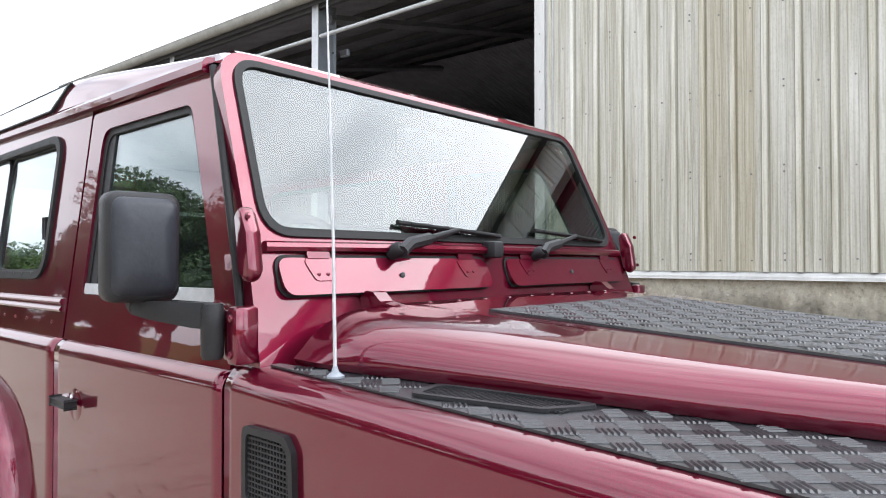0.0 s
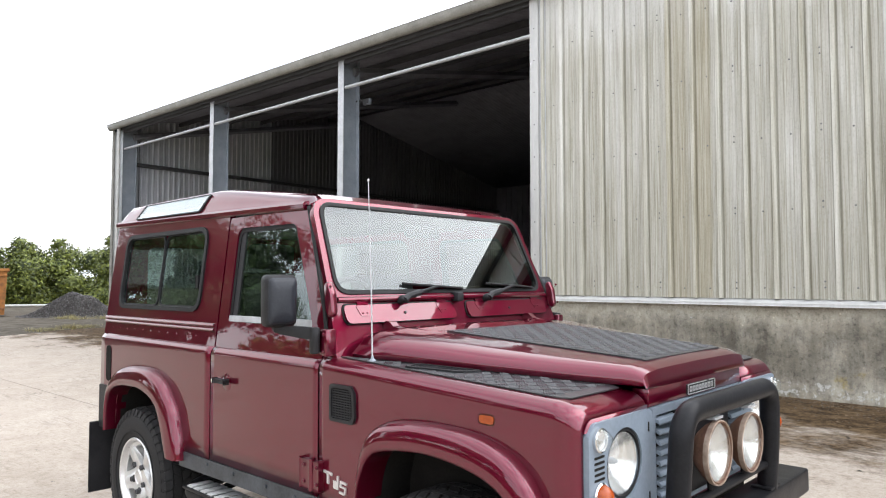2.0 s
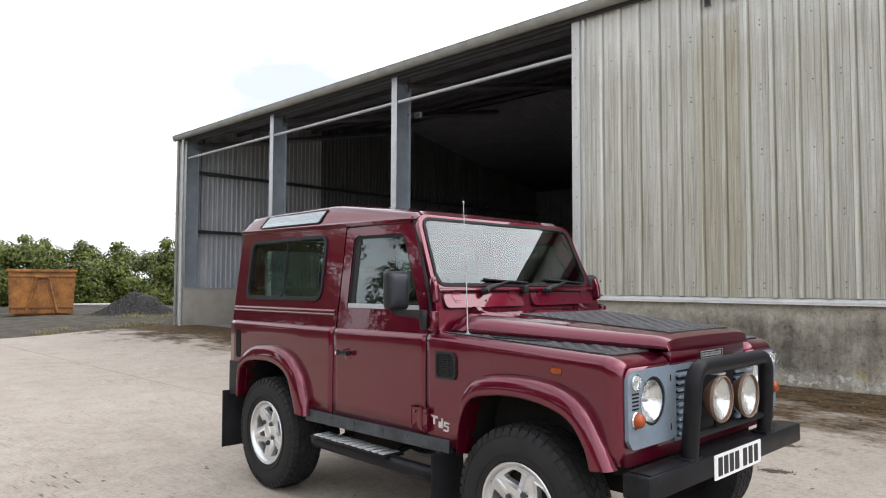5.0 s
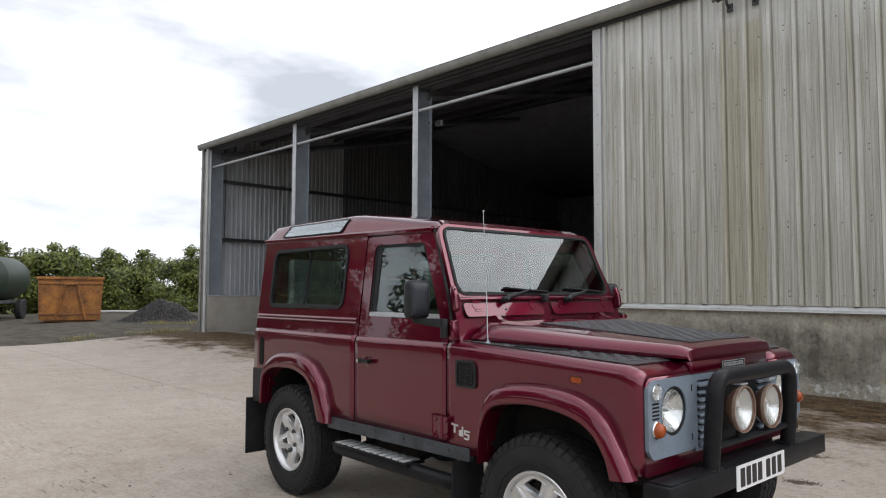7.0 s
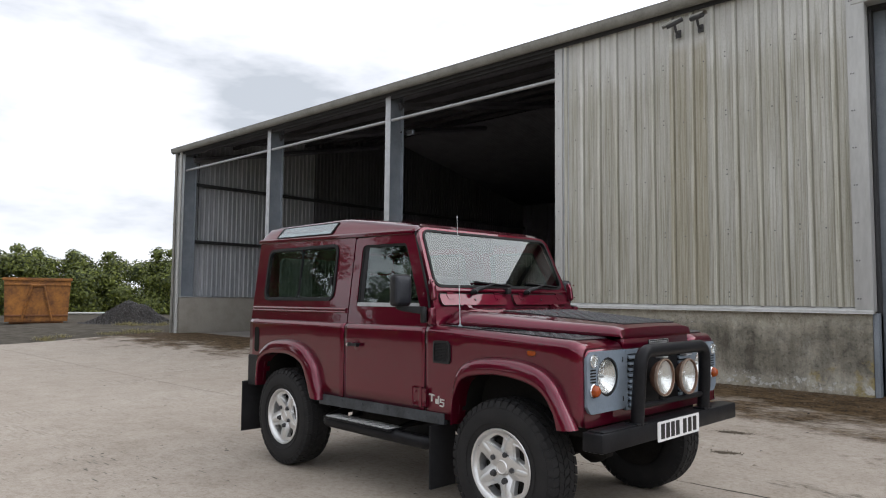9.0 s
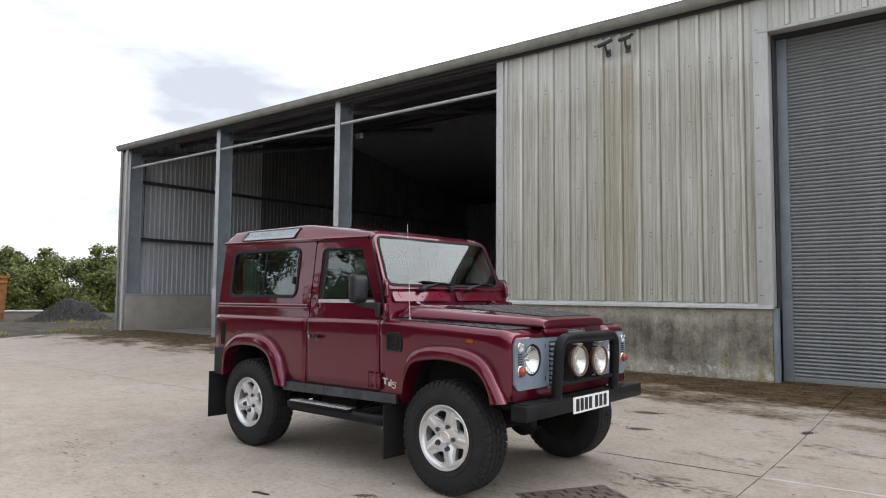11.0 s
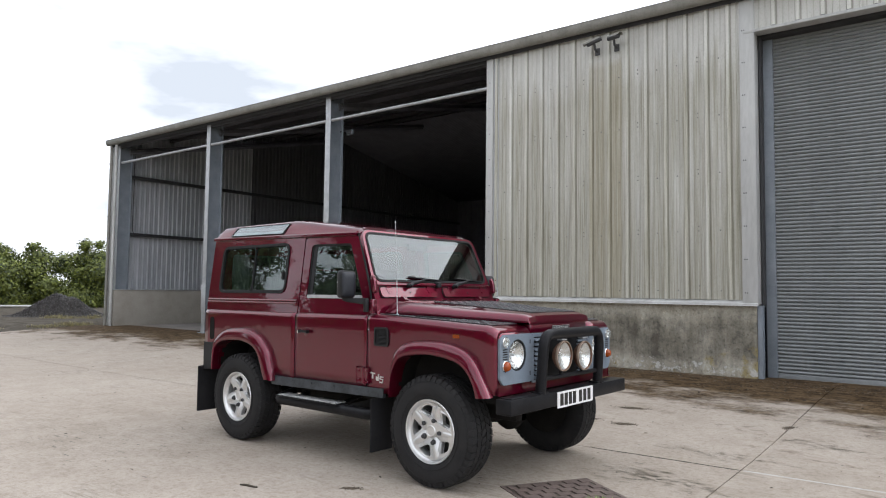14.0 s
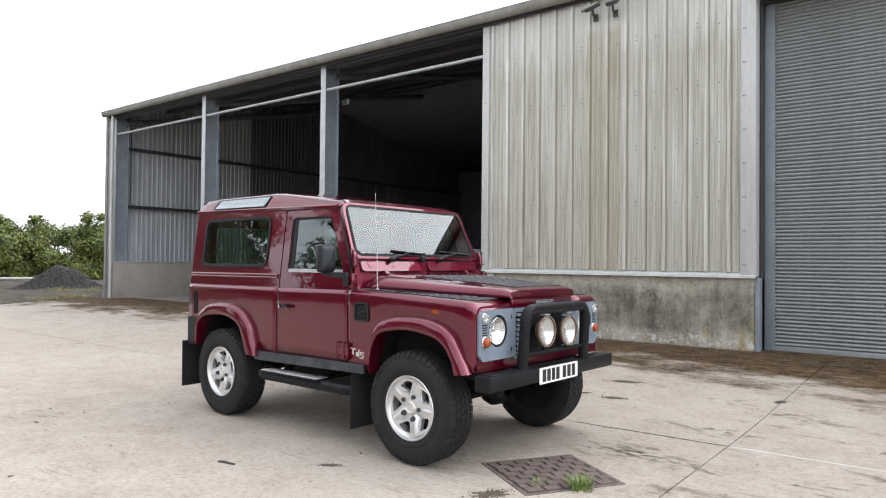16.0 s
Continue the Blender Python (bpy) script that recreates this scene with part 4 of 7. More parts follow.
F_OUT = [(-0.345, 0.60), (-0.340, 0.75), (-0.325, 0.87), (-0.285, 0.955), (-0.195, 1.008), (-0.03, 1.030), (0.175, 1.026), (0.308, 0.997), (0.392, 0.952), (0.445, 0.895), (0.50, 0.79), (0.553, 0.682)]
F_IN = [(-0.335, 0.60), (-0.322, 0.74), (-0.298, 0.82), (-0.262, 0.873), (-0.19, 0.906), (-0.004, 0.930), (0.174, 0.919), (0.304, 0.886), (0.377, 0.835), (0.425, 0.765), (0.443, 0.72), (0.452, 0.675)]
R_OUT = [(-2.76, 0.62), (-2.755, 0.80), (-2.735, 0.88), (-2.675, 0.945), (-2.55, 1.008), (-2.38, 1.031), (-2.179, 1.028), (-2.027, 0.978), (-1.938, 0.912), (-1.867, 0.826), (-1.815, 0.69), (-1.80, 0.588)]
R_IN = [(-2.725, 0.62), (-2.715, 0.75), (-2.685, 0.835), (-2.60, 0.885), (-2.50, 0.906), (-2.36, 0.914), (-2.25, 0.912), (-2.117, 0.884), (-2.018, 0.829), (-1.963, 0.733), (-1.93, 0.66), (-1.90, 0.60)]


def arch_z(pts, x):
    for (xa, za), (xb, zb) in zip(pts, pts[1:]):
        if xa <= x <= xb:
            return za + (zb - za) * (x - xa) / (xb - xa)
    return None


def wing_top(x):
    z = 1.205 - 0.05 * (x + 0.62) / 1.1
    if x > 0.47:
        z -= 0.055 * (1 - math.sqrt(max(0.0, 1 - ((x - 0.47) / 0.102) ** 2)))
    return z


def wing_side(x):
    return S - (0.045 * (1 - math.sqrt(max(0.0, 1 - ((x - 0.49) / 0.082) ** 2))) if x > 0.49 else 0)


def wing_inner(x):
    return 0.412 + (0.752 - 0.412) * (0.575 - x) / 1.125


def side_section(x, zl, sg, top, side, inner, r=0.05):
    pts = [(x, sg * side, zl + (top - r - zl) * t) for t in spread(0, 1, 6)]
    pts += [(x, sg * (side - r + r * math.cos(a)), top - r + r * math.sin(a)) for a in spread(0.15, math.pi / 2, 7)]
    return pts + [(x, sg * (side - r + (inner - side + r) * t), top) for t in (0.5, 1)]


def front_wing(sg):
    bm = bmesh.new()
    xs = sorted(set([round(v, 4) for v in spread(-0.635, 0.47, 40)] + [0.49, 0.51, 0.53, 0.545, 0.557, 0.566, 0.571] + [p[0] for p in F_IN]))
    secs = []
    for x in xs:
        a = arch_z(F_IN, x)
        low = a if a is not None else (0.60 if x < 0 else 0.685)
        secs.append(side_section(x, low + 0.01, sg, wing_top(x), wing_side(x), wing_inner(x)))
    loft(bm, secs)
    end = [(x, y, max(z, 1.068)) for x, y, z in secs[-1][5:]]
    bm.faces.new([bm.verts.new(p) for p in end] + [bm.verts.new((end[-1][0], end[-1][1], 1.068))])
    w = part("front_wing", bm, PAINT, car, "", 45)
    m = w.modifiers.new("thickness", "SOLIDIFY")
    m.thickness, m.offset = 0.006, -1
    return w


def flare(sg, outer, inner, name):
    """Wheel-arch eyebrow: a proud, softly rounded band around the opening."""
    bm = bmesh.new()
    secs = []
    n = len(outer)
    fine = []
    row = [np.array(o + q) for o, q in zip(outer, inner)]
    for i in range(n - 1):
        a, b, c, d = row[max(i - 1, 0)], row[i], row[i + 1], row[min(i + 2, n - 1)]
        for t in spread(0, 1, 6)[:-1]:
            fine.append(tuple(0.5 * (2 * b + (c - a) * t + (2 * a - 5 * b + 4 * c - d) * t * t + (3 * b - a - 3 * c + d) * t ** 3)))
    fine.append(tuple(outer[-1] + inner[-1]))
    for ox, oz, ix, iz in fine:
        def at(t, y):
            return (ox + (ix - ox) * t, sg * y, oz + (iz - oz) * t)
        secs.append([at(0, S - 0.01), at(0.0, S + 0.008), at(0.03, S + 0.024), at(0.08, S + 0.040), at(0.17, S + 0.052), at(0.32, S + 0.059), at(0.58, S + 0.065), at(0.82, S + 0.068), at(0.93, S + 0.064), at(0.98, S + 0.055), at(1.0, S + 0.04), at(1.0, S - 0.06)])
    loft(bm, secs, caps=False)
    bm.faces.new([bm.verts.new(p) for p in secs[0]])
    bm.faces.new([bm.verts.new(p) for p in secs[-1]])
    return part(name, bm, PAINT, car, "", 50)


def side_panel(sg, name, x0, x1, low, cuts=()):
    bm = bmesh.new()
    xs = sorted(set([round(v, 4) for v in spread(x0, x1, 24)] + [p for p in cuts if x0 < p < x1]))
    secs = [side_section(x, low(x), sg, 1.195, S, 0.785, 0.045) for x in xs]
    loft(bm, secs)
    p = part(name, bm, PAINT, car, "", 45)
    m = p.modifiers.new("thickness", "SOLIDIFY")
    m.thickness, m.offset = 0.006, -1
    return p


def up_map(sg, lift=0.0):
    return lambda u, v, w: (u, sg * (upper_y(v) + lift - w), v)


def low_map(sg, lift=0.0):
    return lambda u, v, w: (u, sg * (S + lift - w), v)


D_WIN = rounded([(-1.445, 1.318), (-0.735, 1.312), (-0.945, 1.772), (-1.445, 1.778)], [0.02, 0.02, 0.05, 0.05], 5)
Q_WIN = rounded(rect(-2.80, -1.75, 1.362, 1.80), 0.085, 6)


def rear_low(x):
    a = arch_z(R_IN, x)
    return (a + 0.01) if a is not None else (0.635 if x > -2 else 0.66)


for sg in (-1, 1):
    front_wing(sg)
    flare(sg, F_OUT, F_IN, "front_arch_flare")
    flare(sg, R_OUT, R_IN, "rear_arch_flare")
    side_panel(sg, "rear_side_panel", -2.965, -1.545, rear_low, [p[0] for p in R_IN])
    # door: lower skin, upper frame, glass, furniture
    door = side_panel(sg, "door", -1.532, -0.648, lambda x: 0.64)
    part("door_frame", slabbed([rounded([(-1.532, 1.19), (-0.655, 1.19), (-0.668, 1.40), (-0.865, 1.835), (-1.532, 1.835)], [0, 0, 0.05, 0.05, 0.02], 4), D_WIN], up_map(sg), 0.0, 0.03), PAINT, door)
    part("window_seal", slabbed([D_WIN, rounded([(-1.425, 1.332), (-0.752, 1.327), (-0.955, 1.755), (-1.425, 1.76)], [0.015, 0.015, 0.045, 0.045], 5)], up_map(sg, -0.008), 0.0, 0.018), SOFT_BLACK, door)
    part("sash", slabbed([rect(-1.44, -1.385, 1.325, 1.77)], up_map(sg, -0.012), 0.0, 0.012), BLACK_PLASTIC, door)
    part("sill_strip", slabbed([rect(-1.44, -0.74, 1.318, 1.346)], up_map(sg, -0.003), 0.0, 0.012), GALV, door, "grey alloy window sill strip")
    g = part("window_pane", slabbed([D_WIN], up_map(sg, -0.016), 0.0, 0.004), WINDOW, door)
    # dark jamb plates behind the shut lines, added to stop light showing through
    for x in (-1.538, -0.642):
        part("door_jamb", boxed(x - 0.03, x + 0.03, min(sg * (S - 0.03), sg * (S - 0.014)), max(sg * (S - 0.03), sg * (S - 0.014)), 0.645, 1.15), UNDER, door)
    # handle in its dark recess
    hb = bmesh.new()
    lathe(hb, [(0.0, 0.0), (0.04, 0.0), (0.046, 0.003), (0.04, 0.006), (0.0, 0.006)], pose(-1.375, sg * (S + 0.001), 1.03, 90 * sg), 20)
    part("handle_recess", hb, PAINT, door)
    handle = part("handle", boxed(-1.445, -1.34, sg * (S + 0.014), sg * (S + 0.036), 1.028, 1.046, 0.005), BLACK_PLASTIC, door, "black pull handle")
    part("handle_lock", lathed([(0.0, 0), (0.014, 0), (0.014, 0.03), (0.0, 0.03)], pose(-1.462, sg * (S + 0.0), 1.034, -90 * sg), 12), CHROME, door)
    # lower hinge across the shut line
    hb = bmesh.new()
    for x0, x1 in ((-0.735, -0.668), (-0.655, -0.605)):
        box(hb, x0, x1, sg * (S - 0.002), sg * (S + 0.02), 0.675, 0.79, 0.006)
    tube(hb, [(-0.662, sg * (S + 0.018), 0.67), (-0.662, sg * (S + 0.018), 0.795)], 0.013, 10)
    for x in (-0.71, -0.625):
        for z in (0.70, 0.765):
            lathe(hb, [(0.009, 0), (0.009, 0.006), (0.004, 0.009)], pose(x, sg * (S + 0.019), z, -90 * sg), 8)
    part("door_hinge", hb, PAINT, door)
    part("door_seal", tubed([(-0.6415, sg * (S - 0.016), 0.64), (-0.6415, sg * (S - 0.016), 1.15), (-0.6415, sg * (S - 0.05), 1.2), (-0.645, sg * 0.80, 1.40), (-0.85, sg * 0.735, 1.84)], 0.009, 8), SOFT_BLACK, door)
    # rear side: upper panel with its window
    quarter = part("rear_side_upper", slabbed([rounded([(-2.985, 1.19), (-1.545, 1.19), (-1.545, 1.86), (-2.985, 1.88)], 0.004, 1), Q_WIN], up_map(sg), 0.0, 0.03), PAINT, car)
    part("window_rubber", slabbed([rounded(rect(-2.808, -1.742, 1.354, 1.808), 0.09, 6), rounded(rect(-2.785, -1.765, 1.377, 1.785), 0.072, 6)], up_map(sg, 0.010), 0.0, 0.03), SOFT_BLACK, quarter, "black rubber window surround")
    for x0, x1, d in ((-2.790, -2.276, 0.0), (-2.280, -1.760, 0.008)):
        part("sliding_frame", slabbed([rounded(rect(x0, x1, 1.372, 1.790), 0.06, 4), rounded(rect(x0 + 0.005, x1 - 0.005, 1.384, 1.778), 0.05, 4)], up_map(sg, -0.004 - d), 0.0, 0.01), BLACK_PLASTIC, quarter)
        part("sliding_pane", slabbed([rect(x0 + 0.008, x1 - 0.008, 1.38, 1.782)], up_map(sg, -0.008 - d), 0.0, 0.003), WINDOW, quarter)
    part("window_latch", boxed(-1.825, -1.80, sg * (upper_y(1.50) - 0.015), sg * (upper_y(1.50) + 0.0), 1.48, 1.545, 0.003), BLACK_PLASTIC, quarter)
    rv = bmesh.new()
    for k in range(11):
        x = -2.70 + k * 0.085
        for z in (1.370, 1.792):
            lathe(rv, [(0.004, 0), (0.004, 0.002), (0.002, 0.003)], pose(x, sg * (upper_y(z) + 0.009), z, -90 * sg), 8)
    for k in range(5):
        for x in (-2.792, -1.758):
            z = 1.42 + k * 0.075
            lathe(rv, [(0.004, 0), (0.004, 0.002), (0.002, 0.003)], pose(x, sg * (upper_y(z) + 0.009), z, -90 * sg), 8)
    tagged(part("frame_screws", rv, DARK_STEEL, quarter), kind="stuff")
    rv = bmesh.new()
    for k in range(12):
        lathe(rv, [(0.005, 0), (0.005, 0.002), (0.002, 0.004)], pose(-2.85 + k * 0.11, sg * upper_y(1.232), 1.232, -90 * sg), 8)
    tagged(part("rivet_row", rv, PAINT, quarter), kind="stuff")
    # twin bead along the joint over the waist
    bead = bmesh.new()
    prof = [(1.262, 0.0), (1.264, 0.010), (1.270, 0.014), (1.277, 0.010), (1.281, 0.006), (1.285, 0.010), (1.292, 0.016), (1.300, 0.012), (1.303, 0.0)]
    loft(bead, [[(x, sg * (upper_y(z) + d), z) for z, d in prof] for x in spread(-2.97, -1.56, 4)], caps=True)
    part("body_bead", bead, PAINT, quarter)
    # scuffed sill plate with bolts
    sill = part("sill_plate", slabbed([rounded([(-1.85, 0.555), (-0.455, 0.575), (-0.455, 0.645), (-1.85, 0.632)], 0.006, 2)], low_map(sg, 0.004), 0.0, 0.03), SILL_GREY, car, "scuffed grey chequer sill plate")
    sb = bmesh.new()
    for x in (-1.55, -1.30, -1.02, -0.80, -0.62):
        lathe(sb, [(0.010, 0), (0.010, 0.004), (0.005, 0.006)], pose(x, sg * (S + 0.003), 0.612, -90 * sg), 8)
    tagged(part("bolt_row", sb, SILL_GREY, sill), kind="stuff")
    # side repeater, vent, rear slot
    rep = part("side_repeater", slabbed([rounded(rect(0.214, 0.274, 1.057, 1.083), 0.0125, 6)], low_map(sg, 0.0), -0.002, 0.013), AMBER, car, "amber side repeater lamp")
    part("repeater_rim", slabbed([rounded(rect(0.208, 0.280, 1.051, 1.089), 0.018, 6), rounded(rect(0.2145, 0.2735, 1.0575, 1.0825), 0.012, 6)], low_map(sg, 0.0), 0, 0.017), RUST_SHELL, rep)
    v_out = rounded([(-0.556, 0.962), (-0.412, 0.962), (-0.400, 0.990), (-0.404, 1.080), (-0.424, 1.106), (-0.556, 1.106)], 0.018, 4)
    v_in = rounded([(-0.543, 0.975), (-0.424, 0.975), (-0.413, 0.996), (-0.417, 1.075), (-0.434, 1.093), (-0.543, 1.093)], 0.014, 4)
    vent = part("wing_vent", slabbed([v_out, v_in], low_map(sg, 0.012), 0.0, 0.018), BLACK_PLASTIC, car, "black plastic air vent")
    vb = bmesh.new()
    for k in range(12):
        z = 0.978 + k * 0.0096
        box(vb, -0.542, -0.418, sg * (S + 0.002), sg * (S + 0.008), z, z + 0.0035)
    for k in range(13):
        x = -0.540 + k * 0.0095
        box(vb, x, x + 0.003, sg * (S + 0.001), sg * (S + 0.007), 0.976, 1.091)
    part("vent_mesh", vb, BLACK_PLASTIC, vent)
    part("vent_back", slabbed([v_in], low_map(sg, 0.002), 0.0, 0.002), UNDER, vent)
    part("rear_slot", slabbed([rounded(rect(-2.875, -2.80, 0.90, 1.12), 0.035, 5)], low_map(sg, 0.003), 0.0, 0.01), UNDER, car, "dark rounded recess in the rear corner")
    # rear corner panel in black
    part("rear_corner_guard", slabbed([rounded([(-2.972, 0.60), (-2.74, 0.62), (-2.73, 0.80), (-2.80, 0.87), (-2.972, 0.87)], 0.012, 2)], low_map(sg, 0.006), 0.0, 0.03), BLACK_PLASTIC, car, "black plastic rear corner guard")
    # gutter along the roof edge
    gt = bmesh.new()
    loft(gt, [[(x, sg * (yy + dy), zz + dz) for dy, dz in ((-0.01, 0.02), (0.012, 0.016), (0.022, 0.004), (0.022, -0.014), (0.012, -0.02), (-0.01, -0.016))] for x, yy, zz in ((-0.875, 0.727, 1.85), (-1.5, 0.725, 1.862), (-2.3, 0.722, 1.878), (-2.995, 0.72, 1.89))], closed=True, caps=True)
    part("roof_gutter", gt, PAINT, car)
    # mud flaps
    fl = part("front_mudflap", boxed(-0.515, -0.503, sg * 0.685, sg * 0.905, 0.18, 0.57, 0.004), BLACK_PLASTIC, car, "black rubber mud flap")
    part("rear_mudflap", boxed(-2.978, -2.966, sg * 0.66, sg * 0.885, 0.20, 0.63, 0.004), BLACK_PLASTIC, car, "black rubber mud flap")
    # side step: tube with a bright tread plate
    step = part("side_step", tubed(bent([(-1.80, sg * 0.62, 0.47), (-1.80, sg * 0.80, 0.43), (-0.60, sg * 0.80, 0.43), (-0.60, sg * 0.62, 0.45)], 0.07), 0.044, 12), BAR_BLACK, car, "black tubular side step")
    part("step_pad", boxed(-1.76, -0.96, min(sg * 0.715, sg * 0.86), max(sg * 0.715, sg * 0.86), 0.462, 0.474, 0.003), BAR_BLACK, step)
    for k in range(11):
        x = -1.73 + k * 0.069
        part("step_tread", boxed(x, x + 0.048, min(sg * 0.725, sg * 0.85), max(sg * 0.725, sg * 0.85), 0.474, 0.482, 0.003), TREAD_GREY, step, "bright alloy tread rib")
    for x in (-1.62, -1.05):
        part("step_bracket", tubed([(x, sg * 0.78, 0.44), (x, sg * 0.5, 0.50)], 0.02, 8), BAR_BLACK, step)

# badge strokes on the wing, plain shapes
bd = bmesh.new()
lm = low_map(-1, 0.006)
for loop in ([(-0.598, 0.762), (-0.545, 0.757), (-0.545, 0.747), (-0.598, 0.752)], [(-0.577, 0.755), (-0.565, 0.755), (-0.565, 0.712), (-0.577, 0.712)],
             [(-0.535, 0.732), (-0.510, 0.730), (-0.510, 0.700), (-0.535, 0.702)], [(-0.513, 0.752), (-0.503, 0.752), (-0.503, 0.700), (-0.513, 0.700)],
             [(-0.492, 0.738), (-0.452, 0.734), (-0.453, 0.726), (-0.493, 0.730)], [(-0.493, 0.730), (-0.484, 0.729), (-0.487, 0.712), (-0.496, 0.713)], [(-0.487, 0.719), (-0.457, 0.716), (-0.457, 0.709), (-0.487, 0.712)], [(-0.466, 0.709), (-0.457, 0.709), (-0.459, 0.690), (-0.468, 0.691)], [(-0.498, 0.697), (-0.468, 0.694), (-0.468, 0.686), (-0.498, 0.689)]):
    slab(bd, [loop], lm, 0.0, 0.006)
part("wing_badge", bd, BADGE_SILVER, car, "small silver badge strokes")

# ---- roof ----
RX = [-0.845, -0.86, -0.90, -1.0, -1.2, -1.45, -1.70, -1.80, -2.0, -2.4, -2.7, -2.88, -2.95, -2.985, -2.995]
rsec = []
for x in RX:
    t = smooth_step((-0.84 - x) / 0.95)
    zg = 1.85 + 0.04 * (-0.875 - x) / 2.12
    ye, ze = 0.655 - 0.115 * t, 1.90 + 0.125 * (0.25 * t + 0.75 * min(1.0, (-0.84 - x) / 0.95))
    if x < -2.85:
        k = (-2.85 - x) / 0.145
        ze -= 0.10 * k ** 2.2
    yg = 0.735
    crown = 0.018 * min(1, (-0.8 - x) * 2)
    if x > -0.87:
        ze -= 0.02
    hz = ze - zg
    half = [(yg - dy, zg + hz * f) for dy, f in ((0.0, 0.0), (0.004, 0.12), (0.012, 0.22), (0.022, 0.42), (0.034, 0.62), (0.055, 0.80), (0.095, 0.92))] + [(ye, ze), (ye - 0.05, ze + 0.003)]
    half += [(ye * k, ze + 0.003 + crown * (1 - k * k)) for k in (0.7, 0.35)]
    rsec.append([(x, -y, z) for y, z in half] + [(x, 0, ze + 0.003 + crown)] + [(x, y, z) for y, z in reversed(half)])
bm = loft(bmesh.new(), rsec)
for s in (rsec[0], rsec[-1]):
    bm.faces.new([bm.verts.new(p) for p in s])
roof = part("roof", bm, PAINT, car, "", 45)
for sg in (-1, 1):
    def al(u, v, w, sg=sg):
        zg = 1.85 + 0.04 * (-0.875 - u) / 2.12
        hz = 2.025 - zg
        f = 0.11 + 0.64 * v
        dy = 0.010 + 0.024 * (f - 0.2) / 0.42 + 0.10 * max(0, f - 0.62) ** 1.3
        return (u, sg * (0.735 - dy + 0.004 - 0.9 * w), zg + hz * f + 0.002 - 0.35 * w)
    a_out = rounded([(-2.70, 0.0), (-1.86, 0.03), (-1.80, 1.0), (-2.64, 1.0)], [0.05, 0.04, 0.05, 0.07], 6)
    a_in = rounded([(-2.685, 0.06), (-1.874, 0.09), (-1.816, 0.95), (-2.615, 0.95)], [0.02, 0.02, 0.02, 0.04], 5)
    fr_ = part("alpine_frame", slabbed([a_out, a_in], al, -0.006, 0.02), SOFT_BLACK, roof, "black rubber roof-light surround")
    part("alpine_pane", slabbed([a_in], al, -0.004, 0.0), ALPINE, fr_)
    # pale sheet added under the pane, standing in for its sky reflection
    part("alpine_backing", slabbed([a_in], al, 0.003, 0.005), GALV, fr_)

# ---- windscreen ----
def ws(u, v, w):
    return (screen_x(v) + 0.93 * w, u, v + 0.38 * w)


W_OUT = rounded([(-0.775, 1.425), (0.758, 1.425), (0.715, 1.878), (-0.745, 1.878)], [0.03, 0.03, 0.09, 0.09], 6)
W_MID = rounded([(-0.740, 1.452), (0.723, 1.452), (0.684, 1.860), (-0.717, 1.860)], 0.072, 6)
W_IN = rounded([(-0.722, 1.470), (0.705, 1.470), (0.666, 1.844), (-0.699, 1.844)], 0.058, 6)
frame_ = part("windscreen_frame", slabbed([W_OUT, W_MID], ws, -0.03, 0.003), PAINT, car)
part("windscreen_seal", slabbed([W_MID, W_IN], ws, -0.02, 0.009), SOFT_BLACK, frame_, "black rubber windscreen seal")
pane = bmesh.new()
pane.faces.new([pane.verts.new(ws(u, v, 0.003)) for u, v in W_MID])
part("windscreen", pane, SCREEN, frame_, "", flip=False)
for sg in (-1, 1):
    # hinge bracket at the foot of the frame
    hb = bmesh.new()
    y_ = sg * (0.795 - 0.03 * (sg > 0))
    secs_ = []
    for dy, k in ((-0.016, 0.7), (-0.011, 0.93), (-0.004, 1.0), (0.004, 1.0), (0.011, 0.93), (0.016, 0.7)):
        prof_ = rounded([(-0.622, 1.375), (-0.600, 1.358), (-0.578, 1.375), (-0.590, 1.46), (-0.616, 1.512), (-0.642, 1.500)], 0.02, 4)
        secs_.append([(-0.607 + (px + 0.607) * (0.4 + 0.6 * k), y_ + dy, 1.436 + (pz - 1.436) * (0.6 + 0.4 * k)) for px, pz in prof_])
    loft(hb, secs_, closed=True, caps=True)
    for x, z in ((-0.60, 1.49), (-0.59, 1.39), (-0.62, 1.43)):
        lathe(hb, [(0.006, 0), (0.006, 0.005), (0.003, 0.007)], pose(x, sg * 0.80, z, -90 * sg), 8)
    part("screen_bracket", hb, PAINT, car)

# ---- scuttle with its two air flaps ----
def sc_map(u, v, w):
    return (-0.598 - 0.30 * (v - 1.30) + w, u, v)


def flap_map(u, v, w):
    """The flaps lean back a little more than the scuttle, proud of it along their lower edge."""
    return sc_map(u, v, w + (0.017 * (1.416 - v) / 0.088 if w > 0 else 0))


